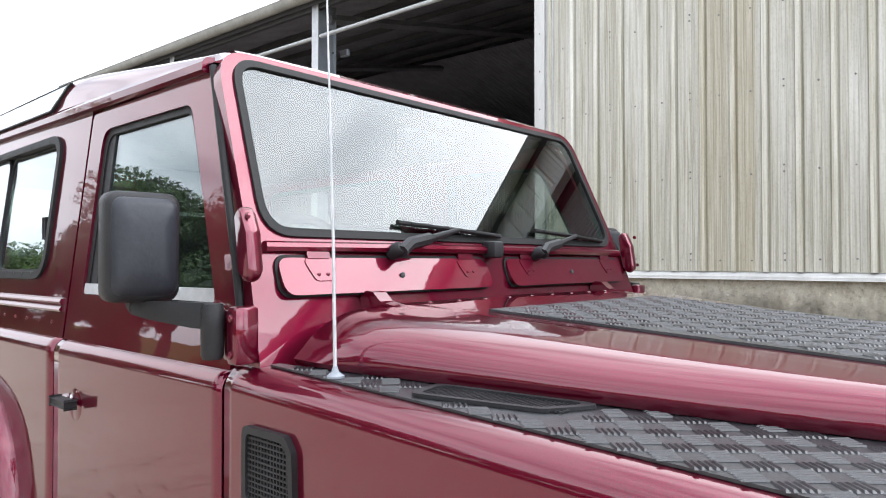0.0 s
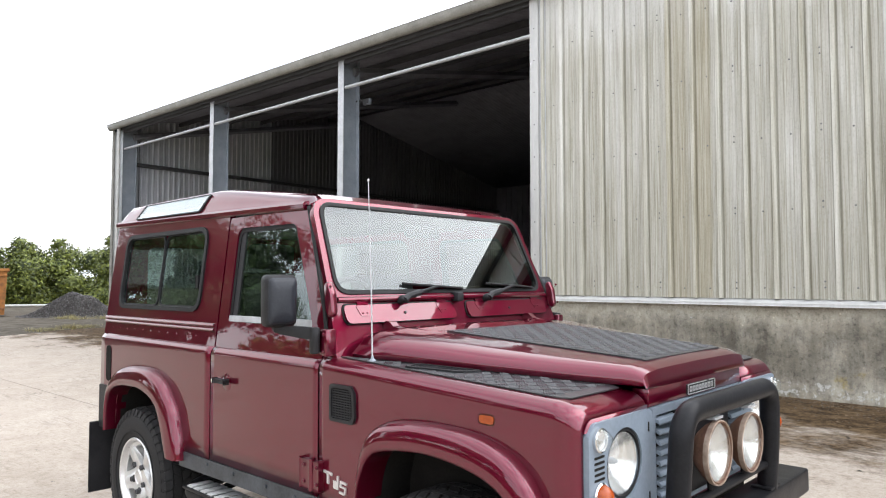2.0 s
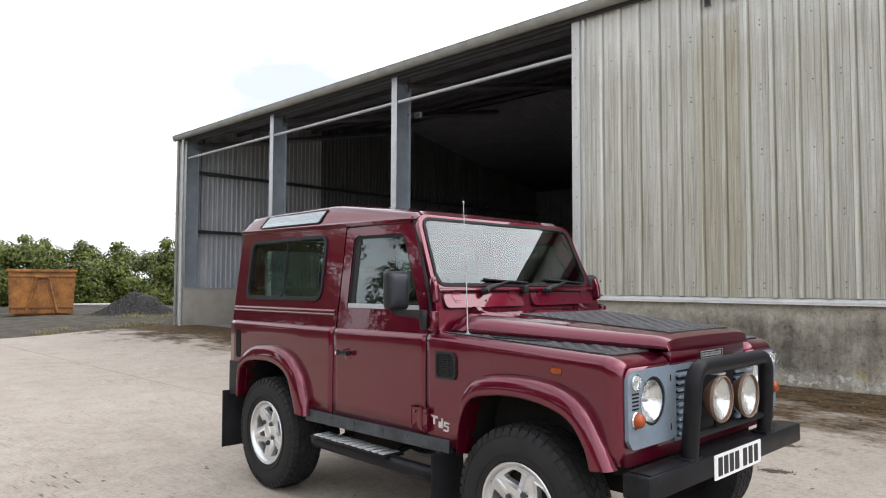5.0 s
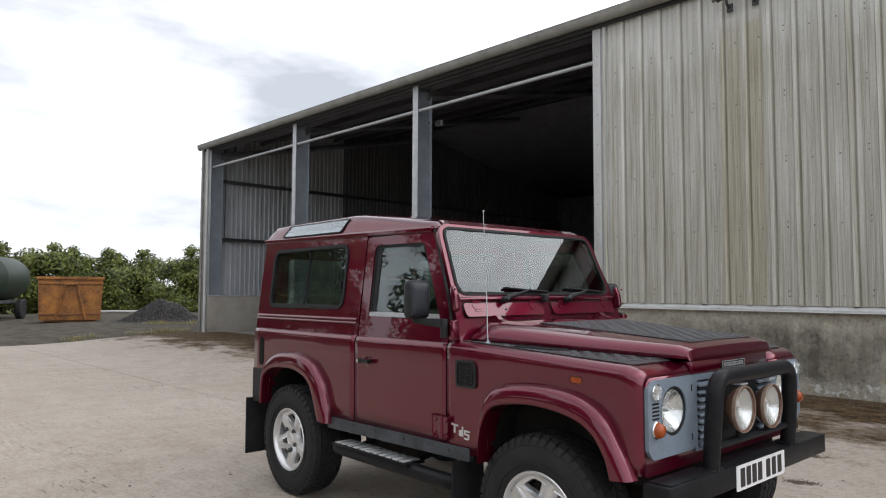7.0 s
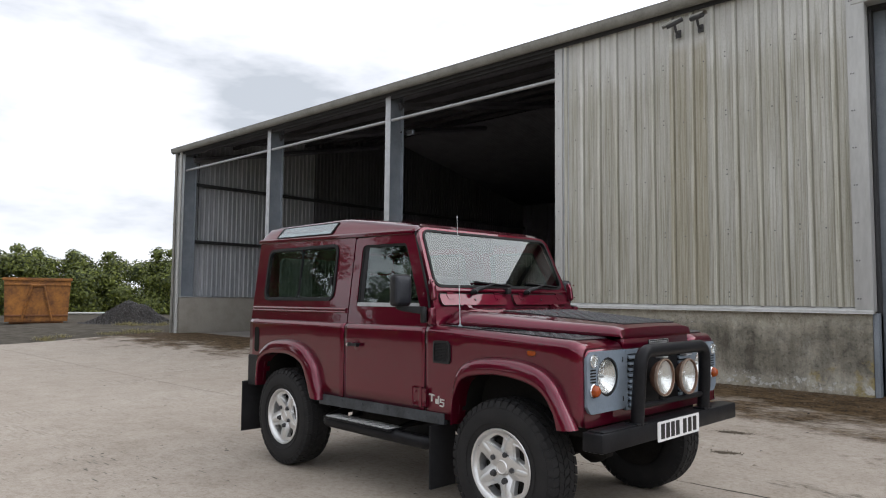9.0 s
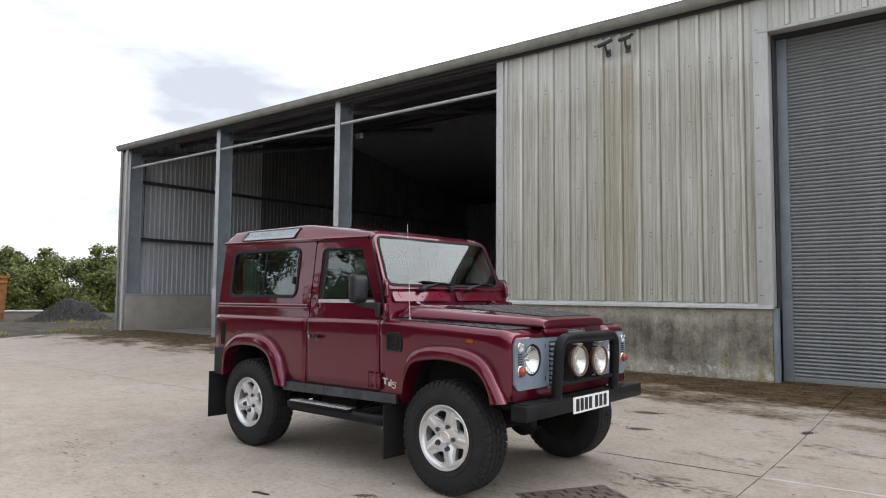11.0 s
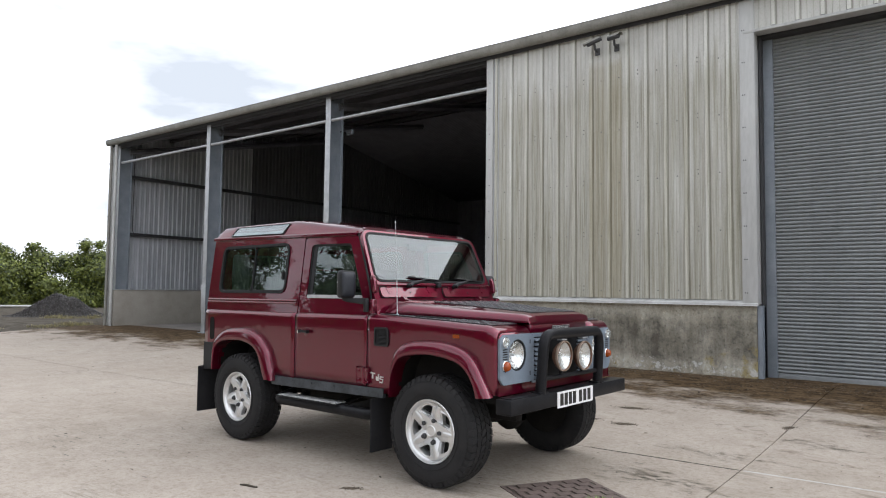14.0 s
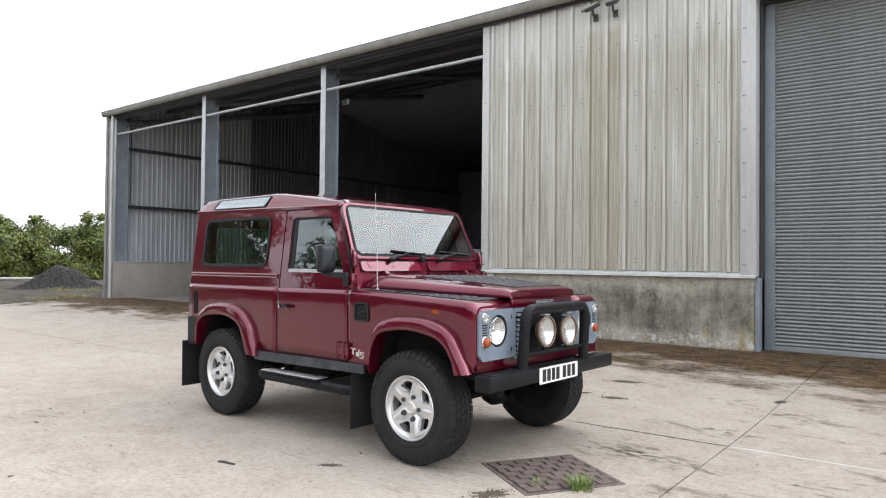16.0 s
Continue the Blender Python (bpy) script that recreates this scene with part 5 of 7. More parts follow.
scuttle = part("scuttle", slabbed([rounded([(-0.795, 1.19), (0.79, 1.19), (0.765, 1.43), (-0.78, 1.43)], [0, 0, 0.02, 0.02], 2)], sc_map, -0.09, 0.0), PAINT, car)
part("scuttle_lip", tubed([(-0.632, -0.745, 1.432), (-0.626, -0.4, 1.434), (-0.626, 0.4, 1.434), (-0.632, 0.735, 1.432)], 0.012, 8), PAINT, scuttle)
for y0, y1 in ((-0.728, -0.043), (0.037, 0.706)):
    o_ = rounded(rect(y0, y1, 1.328, 1.416), 0.032, 5)
    i_ = rounded(rect(y0 + 0.006, y1 - 0.006, 1.334, 1.410), 0.028, 5)
    part("flap_seal", slabbed([o_, i_], sc_map, -0.002, 0.005), SOFT_BLACK, scuttle)
    flap = part("air_flap", slabbed([i_], flap_map, -0.001, 0.006), PAINT, scuttle)
    for y in (y0 + 0.11, y1 - 0.09):
        fb = bmesh.new()
        slab(fb, [rounded([(y - 0.042, 1.410), (y + 0.042, 1.410), (y + 0.030, 1.362), (y - 0.022, 1.362)], 0.012, 3)], flap_map, 0.0055, 0.0085)
        slab(fb, [rounded(rect(y - 0.03, y + 0.03, 1.409, 1.424), 0.004, 2)], sc_map, 0.002, 0.012)
        for dy in (-0.012, 0.012):
            lathe(fb, [(0.004, 0), (0.004, 0.002), (0.002, 0.003)], pose(*flap_map(y + dy, 1.375, 0.0085), 0, 90, 0), 8)
        part("flap_hinge", fb, PAINT, flap)
    part("flap_screw", lathed([(0.007, 0), (0.007, 0.004), (0.003, 0.006)], pose(*flap_map((y0 + y1) / 2, 1.370, 0.006), 0, 90, 0), 8), DARK_STEEL, flap)


def wiper(y, ang):
    base = Vector(sc_map(y, 1.425, 0.02))
    arm = bmesh.new()
    lathe(arm, [(0.018, -0.01), (0.018, 0.02), (0.012, 0.028)], Matrix.Translation(base) @ pose(0, 0, 0, 0, 68, 0), 12)
    d = Vector((0, math.cos(ang), math.sin(ang)))
    def on(s, lift):
        z = base.z + 0.012 + d.z * s
        return Vector((screen_x(z) + lift, base.y + d.y * s, z))
    tube(arm, [base + Vector((0.025, 0, 0)), on(0.04, 0.045), on(0.11, 0.052), on(0.12, 0.052), on(0.25, 0.040)], [0.016, 0.016, 0.015, 0.009, 0.006], 8)
    w = part("wiper", arm, BLACK_PLASTIC, car, "black windscreen wiper")
    bl = bmesh.new()
    c = on(0.25, 0.03)
    e = Vector((0, math.cos(ang - 0.26), math.sin(ang - 0.26)))
    def bl_on(s, lift):
        z = c.z + e.z * s
        return Vector((screen_x(z) + lift, c.y + e.y * s, z))
    tube(bl, [bl_on(s, 0.018) for s in spread(-0.20, 0.20, 6)], 0.007, 6)
    tube(bl, [bl_on(s, 0.032 - 0.3 * s * s) for s in spread(-0.16, 0.16, 6)], 0.005, 6)
    part("wiper_blade", bl, SOFT_BLACK, w)


wiper(-0.40, 0.20)
wiper(0.19, 0.20)
part("wiper_pivot", boxed(-0.640, -0.590, -0.045, 0.0, 1.412, 1.458, 0.008), BLACK_PLASTIC, car)

# ---- bonnet ----
def bon_half(x):
    """Half the width, which grows towards the screen; the rear corners are rounded off."""
    return 0.434 + (0.765 - 0.434) * (0.575 - x) / 1.105 - 0.018 * max(0.0, (-0.40 - x) / 0.13) ** 2


def bon_top(x):
    z = 1.228 + 0.082 * (0.575 - x) / 1.105
    if x > 0.50:
        z -= 0.018 * ((x - 0.50) / 0.075) ** 2
    return z


def bon_section(x):
    """A rolled edge standing a little clear of the wing, a nearly flat shoulder, and the low raised middle."""
    w, c, zt = bon_half(x), 0.342 + 0.10 * (0.575 - x) / 1.105, bon_top(x)
    zb = wing_top(min(x, 0.47)) + 0.007
    step = 0.002 + 0.005 * smooth_step((x + 0.45) / 0.8)
    zs = zt - step
    h = zs - zb
    ins = 0.075 * smooth_step((-0.38 - x) / 0.16)
    roll = min(0.15, w - ins - c - 0.05)
    half = [(w - 0.006, zb), (w, zb + 0.010)]
    half += [(w - ins * g - roll * f, zb + h * g) for f, g in ((0.0, 0.28), (0.03, 0.45), (0.10, 0.62), (0.22, 0.77), (0.40, 0.89), (0.65, 0.965), (1.0, 1.0))]
    half += [(c + 0.040, zs + 0.002), (c + 0.022, zs + 0.003), (c + 0.008, zt - 0.35 * step), (c - 0.008, zt - 0.06 * step), (c - 0.03, zt), (c * 0.5, zt + 0.002)]
    return [(x, -y, z) for y, z in half] + [(x, 0, zt + 0.003)] + [(x, y, z) for y, z in reversed(half)]


bxs = spread(-0.53, 0.50, 20) + [0.525, 0.55, 0.565, 0.575]
secs = [bon_section(x) for x in bxs]
bm = loft(bmesh.new(), secs)
lip = [(0.585, y * 0.995, min(z, max(1.155, z - 0.035))) for x, y, z in secs[-1]]
low = [(0.578, y * 0.99, 1.150) for x, y, z in secs[-1]]
loft(bm, [secs[-1], lip, low])
bmesh.ops.remove_doubles(bm, verts=bm.verts, dist=0.0005)
back = [bm.verts.new(p) for p in secs[0]]
bm.faces.new(back)
bonnet = part("bonnet", bm, PAINT, car, "", 40)
for sg in (-1, 1):
    bb = bmesh.new()
    slab(bb, [rounded([(-0.60, 1.285), (-0.46, 1.295), (-0.475, 1.304), (-0.535, 1.315), (-0.560, 1.336), (-0.582, 1.338), (-0.60, 1.325)], 0.010, 4)], lambda u, v, w: (u, w, v), sg * 0.50 - 0.019, sg * 0.50 + 0.019)
    part("bonnet_hinge", bb, PAINT, bonnet)
rv = bmesh.new()
for k in range(13):
    y = -0.60 + k * 0.1
    lathe(rv, [(0.006, 0), (0.006, 0.002), (0.003, 0.004)], pose(-0.50, y, bon_top(-0.5) - (0.022 if abs(y) > 0.42 else 0)), 8)
tagged(part("rivet_row", rv, PAINT, bonnet), kind="stuff")


def tread_bars(bm, inside, height, pitch=0.046):
    """Groups of five short raised bars, turned by turns, as on five-bar chequer plate."""
    for i in range(-16, 16):
        for j in range(-20, 20):
            cx, cy = (i + 0.5) * pitch, (j + 0.5) * pitch
            if not inside(cx, cy):
                continue
            a = radians(45 if (i + j) % 2 else -45)
            ux, uy = math.cos(a), math.sin(a)
            for k in range(5):
                o = (k - 2) * 0.0082
                bx, by = cx - uy * o, cy + ux * o
                z = height(bx, by)
                l_, w_ = 0.0165, 0.0026
                q = [(bx + ux * s * l_ - uy * t * w_, by + uy * s * l_ + ux * t * w_) for s, t in ((-1, -1), (1, -1), (1, 1), (-1, 1))]
                tp = [(bx + ux * s * l_ * 0.8 - uy * t * w_ * 0.45, by + uy * s * l_ * 0.8 + ux * t * w_ * 0.45) for s, t in ((-1, -1), (1, -1), (1, 1), (-1, 1))]
                lo = [bm.verts.new((x, y, height(x, y))) for x, y in q]
                hi = [bm.verts.new((x, y, z + 0.0024)) for x, y in tp]
                bm.faces.new(hi)
                for m in range(4):
                    bm.faces.new((lo[m], lo[(m + 1) % 4], hi[(m + 1) % 4], hi[m]))


# plate on the raised middle of the bonnet
B_IN = lambda x: 0.312 + 0.095 * (0.575 - x) / 1.105
bp_bm = bmesh.new()
pl = [[(x, y * B_IN(x), bon_top(x) + 0.0035 + 0.002) for y in spread(-1, 1, 6)] for x in spread(-0.34, 0.525, 14)]
loft(bp_bm, pl)
e_ = bmesh.ops.extrude_edge_only(bp_bm, edges=[e for e in bp_bm.edges if e.is_boundary])["geom"]
for v in (g for g in e_ if isinstance(g, bmesh.types.BMVert)):
    v.co.z -= 0.005
bplate = part("bonnet_chequer_plate", bp_bm, CHEQUER, bonnet, "black five-bar chequer plate", 40, flip=False)
tb = bmesh.new()
tread_bars(tb, lambda x, y: -0.32 < x < 0.505 and abs(y) < B_IN(x) - 0.02, lambda x, y: bon_top(x) + 0.0056)
tagged(part("tread_pattern", tb, CHEQUER, bplate, "", 30, flip=False), kind="stuff")
# plates on the wing tops
for sg in (-1, 1):
    def wy(x, t):
        a, b = wing_inner(x) + 0.004, wing_side(x) - 0.052
        return sg * (a + (b - a) * t)
    wp = bmesh.new()
    loft(wp, [[(x, wy(x, t), wing_top(x) + 0.005) for t in spread(0, 1, 3)] for x in spread(-0.56, 0.47, 16)] + [[(0.505, wy(0.47, 0.06 + 0.84 * t), wing_top(0.505) + 0.006) for t in spread(0, 1, 3)]])
    e_ = bmesh.ops.extrude_edge_only(wp, edges=[e for e in wp.edges if e.is_boundary])["geom"]
    for v in (g for g in e_ if isinstance(g, bmesh.types.BMVert)):
        v.co.z -= 0.004
    wplate = part("wing_chequer_plate", wp, CHEQUER, car, "black five-bar chequer plate", 40, flip=False)
    tb = bmesh.new()
    tread_bars(tb, lambda x, y: -0.55 < x < 0.46 and wing_inner(x) + 0.016 < sg * y < wing_side(x) - 0.070 and not (-0.22 < x < 0.06 and sg * y < wing_inner(x) + 0.135), lambda x, y: wing_top(x) + 0.0055)
    tagged(part("tread_pattern", tb, CHEQUER, wplate, "", 30, flip=False), kind="stuff")
    # fine mesh intake let into the plate
    mv = bmesh.new()
    def iv(u, v, w):
        return (u, sg * (wing_inner(u) + v), wing_top(u) + 0.006 + w)
    slab(mv, [rounded([(-0.22, 0.03), (0.05, 0.03), (0.0, 0.115), (-0.20, 0.125)], 0.02, 3), rounded([(-0.205, 0.04), (0.03, 0.04), (-0.01, 0.105), (-0.19, 0.113)], 0.016, 3)], iv, 0.0, 0.006)
    for k in range(34):
        x = -0.20 + k * 0.0066
        box(mv, x, x + 0.002, min(sg * (wing_inner(x) + 0.042), sg * (wing_inner(x) + 0.106)), max(sg * (wing_inner(x) + 0.042), sg * (wing_inner(x) + 0.106)), wing_top(x) + 0.006, wing_top(x) + 0.009)
    part("intake_grille", mv, BLACK_PLASTIC, wplate)

# ---- aerial on the wing ----
ab = Vector((-0.385, -0.764, wing_top(-0.385) + 0.005))
aerial = part("aerial", tubed([ab, ab + Vector((-0.018, 0.010, 0.25)), ab + Vector((-0.053, 0.023, 0.712))], [0.0035, 0.0028, 0.0016], 8), GALV, car, "thin silver whip aerial")
part("aerial_base", lathed([(0.016, 0), (0.016, 0.004), (0.011, 0.007), (0.007, 0.010), (0.004, 0.020)], Matrix.Translation(ab), 16), STEEL_GREY, aerial)
part("aerial_tip", lathed([(0.002, -0.006), (0.005, -0.003), (0.005, 0.004), (0.002, 0.007)], Matrix.Translation(ab + Vector((-0.053, 0.023, 0.712))), 10), GALV, aerial)

# ---- nose: lamp panels, grille, lamps ----
NX = 0.572
LAMP_HOLES = [[(s_ * 0.583 + 0.106 * math.cos(a), 0.948 + 0.106 * math.sin(a)) for a in spread(0, 2 * math.pi, 32)[:-1]] for s_ in (-1, 1)]
nose = part("nose_panel", slabbed([rounded(rect(-0.785, 0.785, 0.685, 1.10), 0.02, 3)] + LAMP_HOLES, lambda u, v, w: (w, u, v), NX - 0.06, NX - 0.004), PAINT, car)
part("bonnet_landing", boxed(NX - 0.06, NX + 0.004, -0.40, 0.40, 1.09, 1.152, 0.006), PAINT, nose)
badge = part("nose_badge", slabbed([rounded(rect(-0.115, 0.125, 1.098, 1.135), 0.004, 2)], lambda u, v, w: (w, u, v), NX + 0.003, NX + 0.010), INK, nose, "black badge strip")
bd = bmesh.new()
slab(bd, [rounded(rect(-0.115, 0.125, 1.098, 1.135), 0.004, 2), rect(-0.111, 0.121, 1.101, 1.132)], lambda u, v, w: (w, u, v), NX + 0.010, NX + 0.012)
for k in range(8):
    y = -0.10 + k * 0.0265
    slab(bd, [rect(y, y + 0.019, 1.107, 1.126), rect(y + 0.005, y + 0.014, 1.112, 1.121)], lambda u, v, w: (w, u, v), NX + 0.010, NX + 0.012)
part("badge_strokes", bd, BADGE_SILVER, badge)
part("grille_back", boxed(NX - 0.05, NX + 0.0, -0.40, 0.40, 0.745, 1.085), UNDER, nose)
part("grille_frame", slabbed([rounded(rect(-0.395, 0.395, 0.742, 1.088), 0.012, 2), rounded(rect(-0.375, 0.375, 0.757, 1.062), 0.01, 2)], lambda u, v, w: (w, u, v), NX - 0.004, NX + 0.014), LAMP_PANEL, nose)
for k in range(9):
    z = 0.768 + k * 0.0335
    for y0, y1 in ((-0.373, -0.235), (0.235, 0.373)):
        part("grille_slat", loft(bmesh.new(), [[(NX + 0.028, y, z - 0.004), (NX + 0.030, y, z + 0.001), (NX + 0.024, y, z + 0.012), (NX - 0.004, y, z + 0.019), (NX - 0.004, y, z + 0.013)] for y in (y0, y1)], closed=True, caps=True), LAMP_PANEL, nose)
part("grille_blank", boxed(NX, NX + 0.016, -0.234, 0.234, 0.758, 1.061, 0.004), BAR_BLACK, nose, "black blanking panel behind the spot lamps")


def disc(m, prof, mat, name, parent, label="", seg=32):
    return part(name, lathed(prof, m, seg), mat, parent, label)


for sg in (-1, 1):
    fx = lambda u, v, w: (NX + w, sg * u, v)
    circ = [(0.583 + 0.108 * math.cos(a), 0.948 + 0.108 * math.sin(a)) for a in spread(0, 2 * math.pi, 36)[:-1]]
    outl = rounded([(0.395, 0.757), (0.755, 0.757), (0.789, 0.80), (0.789, 1.06), (0.757, 1.092), (0.40, 1.092)], [0.03, 0.04, 0.02, 0.02, 0.03, 0.03], 4)
    lp = part("lamp_panel", slabbed([outl, circ], fx, -0.003, 0.016), LAMP_PANEL, nose, "blue-grey painted headlamp panel")
    for k in range(5):
        part("panel_slot", slabbed([rounded(rect(0.705, 0.760, 0.925 + k * 0.016, 0.9325 + k * 0.016), 0.003, 2)], fx, 0.015, 0.0175), UNDER, lp)
    for z in (0.80, 1.02):
        part("panel_slot", slabbed([rounded(rect(0.425, 0.432, z, z + 0.03), 0.002, 2)], fx, 0.015, 0.0175), UNDER, lp)
    out_ = Matrix.Translation((NX, sg * 0.583, 0.948)) @ pose(0, 0, 0, 0, 90, 0)
    hl = disc(out_, [(0.108, -0.03), (0.108, 0.010), (0.098, 0.012), (0.094, 0.004), (0.094, -0.03)], SOFT_BLACK, "headlamp", nose, "round clear glass headlamp")
    disc(out_, [(0.093, 0.006), (0.075, -0.012), (0.05, -0.035), (0.02, -0.05), (0.0, -0.052)], REFLECTOR, "reflector", hl)
    lens_ob = disc(out_, [(0.095, 0.008), (0.08, 0.018), (0.05, 0.026), (0.02, 0.029), (0.0, 0.0295)], LENS, "lens", hl)
    disc(out_, [(0.008, -0.05), (0.012, -0.03), (0.006, -0.012), (0.0, -0.01)], GALV, "bulb", hl, "", 12)
    s_ = Matrix.Translation((NX + 0.014, sg * 0.734, 1.043)) @ pose(0, 0, 0, 0, 90, 0)
    sd = disc(s_, [(0.036, 0), (0.036, 0.012), (0.031, 0.014), (0.031, 0.006)], CHROME, "side_lamp", nose, "round clear side lamp", 24)
    disc(s_, [(0.030, 0.006), (0.02, 0.003), (0.0, 0.002)], REFLECTOR, "reflector", sd, "", 24)
    disc(s_, [(0.031, 0.010), (0.030, 0.026), (0.022, 0.036), (0.010, 0.041), (0.0, 0.042)], LENS, "lens", sd, "", 24)
    i_ = Matrix.Translation((NX + 0.014, sg * 0.730, 0.882)) @ pose(0, 0, 0, 0, 90, 0)
    ind = disc(i_, [(0.034, 0.004), (0.034, 0.014), (0.030, 0.026), (0.023, 0.036), (0.010, 0.041), (0.0, 0.042)], AMBER, "indicator", nose, "round amber indicator lamp", 24)
    disc(i_, [(0.039, 0), (0.039, 0.008), (0.035, 0.012), (0.033, 0.006)], CHROME, "indicator_rim", ind, "", 24)

# ---- bumper, bull bar, spot lamps, number plate ----
bumper = part("front_bumper", boxed(0.578, 0.705, -0.83, 0.83, 0.576, 0.678, 0.010), BAR_BLACK, car, "black painted steel bumper")
part("bumper_top", boxed(0.59, 0.695, -0.80, -0.43, 0.6785, 0.684, 0.002), BAR_BLACK, bumper)
bar = part("bull_bar", tubed(bent([(0.665, -0.415, 0.67), (0.68, -0.415, 0.86), (0.69, -0.40, 1.085), (0.69, 0.40, 1.085), (0.68, 0.415, 0.86), (0.665, 0.415, 0.67)], 0.09, 8), 0.038, 16), BAR_BLACK, car, "black tubular bull bar")
part("cross_tube", tubed([(0.668, -0.41, 0.775), (0.668, 0.41, 0.775)], 0.017, 10), BAR_BLACK, bar)
for sg in (-1, 1):
    part("bar_foot", boxed(0.62, 0.70, sg * 0.415 - 0.055, sg * 0.415 + 0.055, 0.678, 0.69, 0.003), BAR_BLACK, bar)
    o_ = Matrix.Translation((0.69, sg * 0.152, 0.914 - 0.008 * sg)) @ pose(0, 0, 0, 0, 90, 0)
    spot = disc(o_, [(0.0, -0.075), (0.03, -0.072), (0.065, -0.052), (0.092, -0.025), (0.108, 0.0), (0.108, 0.014), (0.100, 0.018), (0.098, 0.004)], RUST_SHELL, "spot_lamp", car, "round spot lamp with a rusty brown shell", 36)
    disc(o_, [(0.109, 0.002), (0.110, 0.012), (0.109, 0.019), (0.105, 0.020), (0.104, 0.012)], RUST_RIM, "lamp_rim", spot, "", 36)
    disc(o_, [(0.106, 0.010), (0.078, -0.008), (0.04, -0.028), (0.0, -0.036)], REFLECTOR, "reflector", spot, "", 36)
    disc(o_, [(0.103, 0.012), (0.08, 0.022), (0.045, 0.029), (0.0, 0.032)], LENS, "lens", spot, "", 36)
    part("lamp_bracket", tubed([(0.672, sg * 0.152, 0.79), (0.672, sg * 0.152, 0.83)], 0.012, 8), BAR_BLACK, spot)
    part("lamp_clip", boxed(0.665, 0.71, sg * 0.152 - 0.04, sg * 0.152 + 0.03, 1.035, 1.045, 0.003), GALV, spot)
plate = part("number_plate", slabbed([rounded(rect(-0.26, 0.26, 0.56, 0.674), 0.008, 3)], lambda u, v, w: (w, u, v), 0.7055, 0.7095), PLATE_WHITE, car, "white front number plate with black bars")
for y in (-0.225, -0.165, -0.105, -0.045, 0.045, 0.11, 0.175):
    part("plate_bar", slabbed([rounded(rect(y, y + 0.046, 0.574, 0.660), 0.004, 2)], lambda u, v, w: (w, u, v), 0.7095, 0.7105), INK, plate)

# ---- door mirrors ----
for sg in (-1, 1):
    arm_bm = bmesh.new()
    loft(arm_bm, [[(x, sg * (y + dy), z + dz) for dy, dz in ((-0.011, -h), (0.011, -h), (0.013, 0), (0.009, h), (-0.009, h), (-0.013, 0))]
                  for x, y, z, h in ((-0.822, 0.925, 1.322, 0.010), (-0.80, 0.925, 1.314, 0.014), (-0.76, 0.914, 1.309, 0.017), (-0.70, 0.893, 1.305, 0.021), (-0.655, 0.876, 1.302, 0.024), (-0.632, 0.864, 1.300, 0.024))], closed=True, caps=True)
    tube(arm_bm, [(-0.805, sg * 0.925, 1.305), (-0.805, sg * 0.925, 1.35)], 0.014, 10)
    arm = part("mirror_arm", arm_bm, BLACK_PLASTIC, car, "black mirror arm")
    part("arm_pivot", lathed([(0.0, 1.218), (0.017, 1.219), (0.021, 1.226), (0.022, 1.31), (0.019, 1.323), (0.0, 1.325)], Matrix.Translation((-0.630, sg * 0.858, 0)), 16), BLACK_PLASTIC, arm)
    brk = boxed(-0.612, -0.576, min(sg * 0.79, sg * 0.842), max(sg * 0.79, sg * 0.842), 1.208, 1.318, 0.009)
    box(brk, -0.632, -0.60, min(sg * 0.815, sg * 0.836), max(sg * 0.815, sg * 0.836), 1.215, 1.31, 0.005)
    for z in (1.228, 1.296):
        lathe(brk, [(0.008, 0), (0.008, 0.004), (0.004, 0.006)], pose(-0.594, sg * 0.842, z, -90 * sg), 10)
    part("arm_bracket", brk, PAINT, arm, "red painted mirror bracket")
    mm_ = Matrix.Translation((-0.784, sg * 0.926, 1.431)) @ pose(0, 0, 0, 0, 0, 6 * sg)
    prof_o = rounded(rect(-0.070, 0.070, -0.107, 0.107), 0.026, 5)
    hd = bmesh.new()
    secs_ = []
    for dx, k in ((-0.03, 0.94), (-0.02, 1.0), (0.012, 1.0), (0.024, 0.96), (0.030, 0.90)):
        secs_.append([mm_ @ Vector((dx, u * k, v * k)) for u, v in prof_o])
    loft(hd, secs_, closed=True, caps=True)
    head = part("mirror_head", hd, BLACK_PLASTIC, arm, "", 50)
    bk = bmesh.new()
    secs_ = [[mm_ @ Vector((dx, u * k, v * k)) for u, v in prof_o] for dx, k in ((0.024, 0.90), (0.038, 0.86), (0.046, 0.72), (0.050, 0.4))]
    loft(bk, secs_, closed=True, caps=True)
    part("mirror_back", bk, MIRROR_GREY, head, "grey mirror back", 50)
    part("mirror_glass", loft(bmesh.new(), [[mm_ @ Vector((dx, u * 0.92, v * 0.92)) for u, v in prof_o] for dx in (-0.031, -0.033)], closed=True, caps=True), CHROME, head)

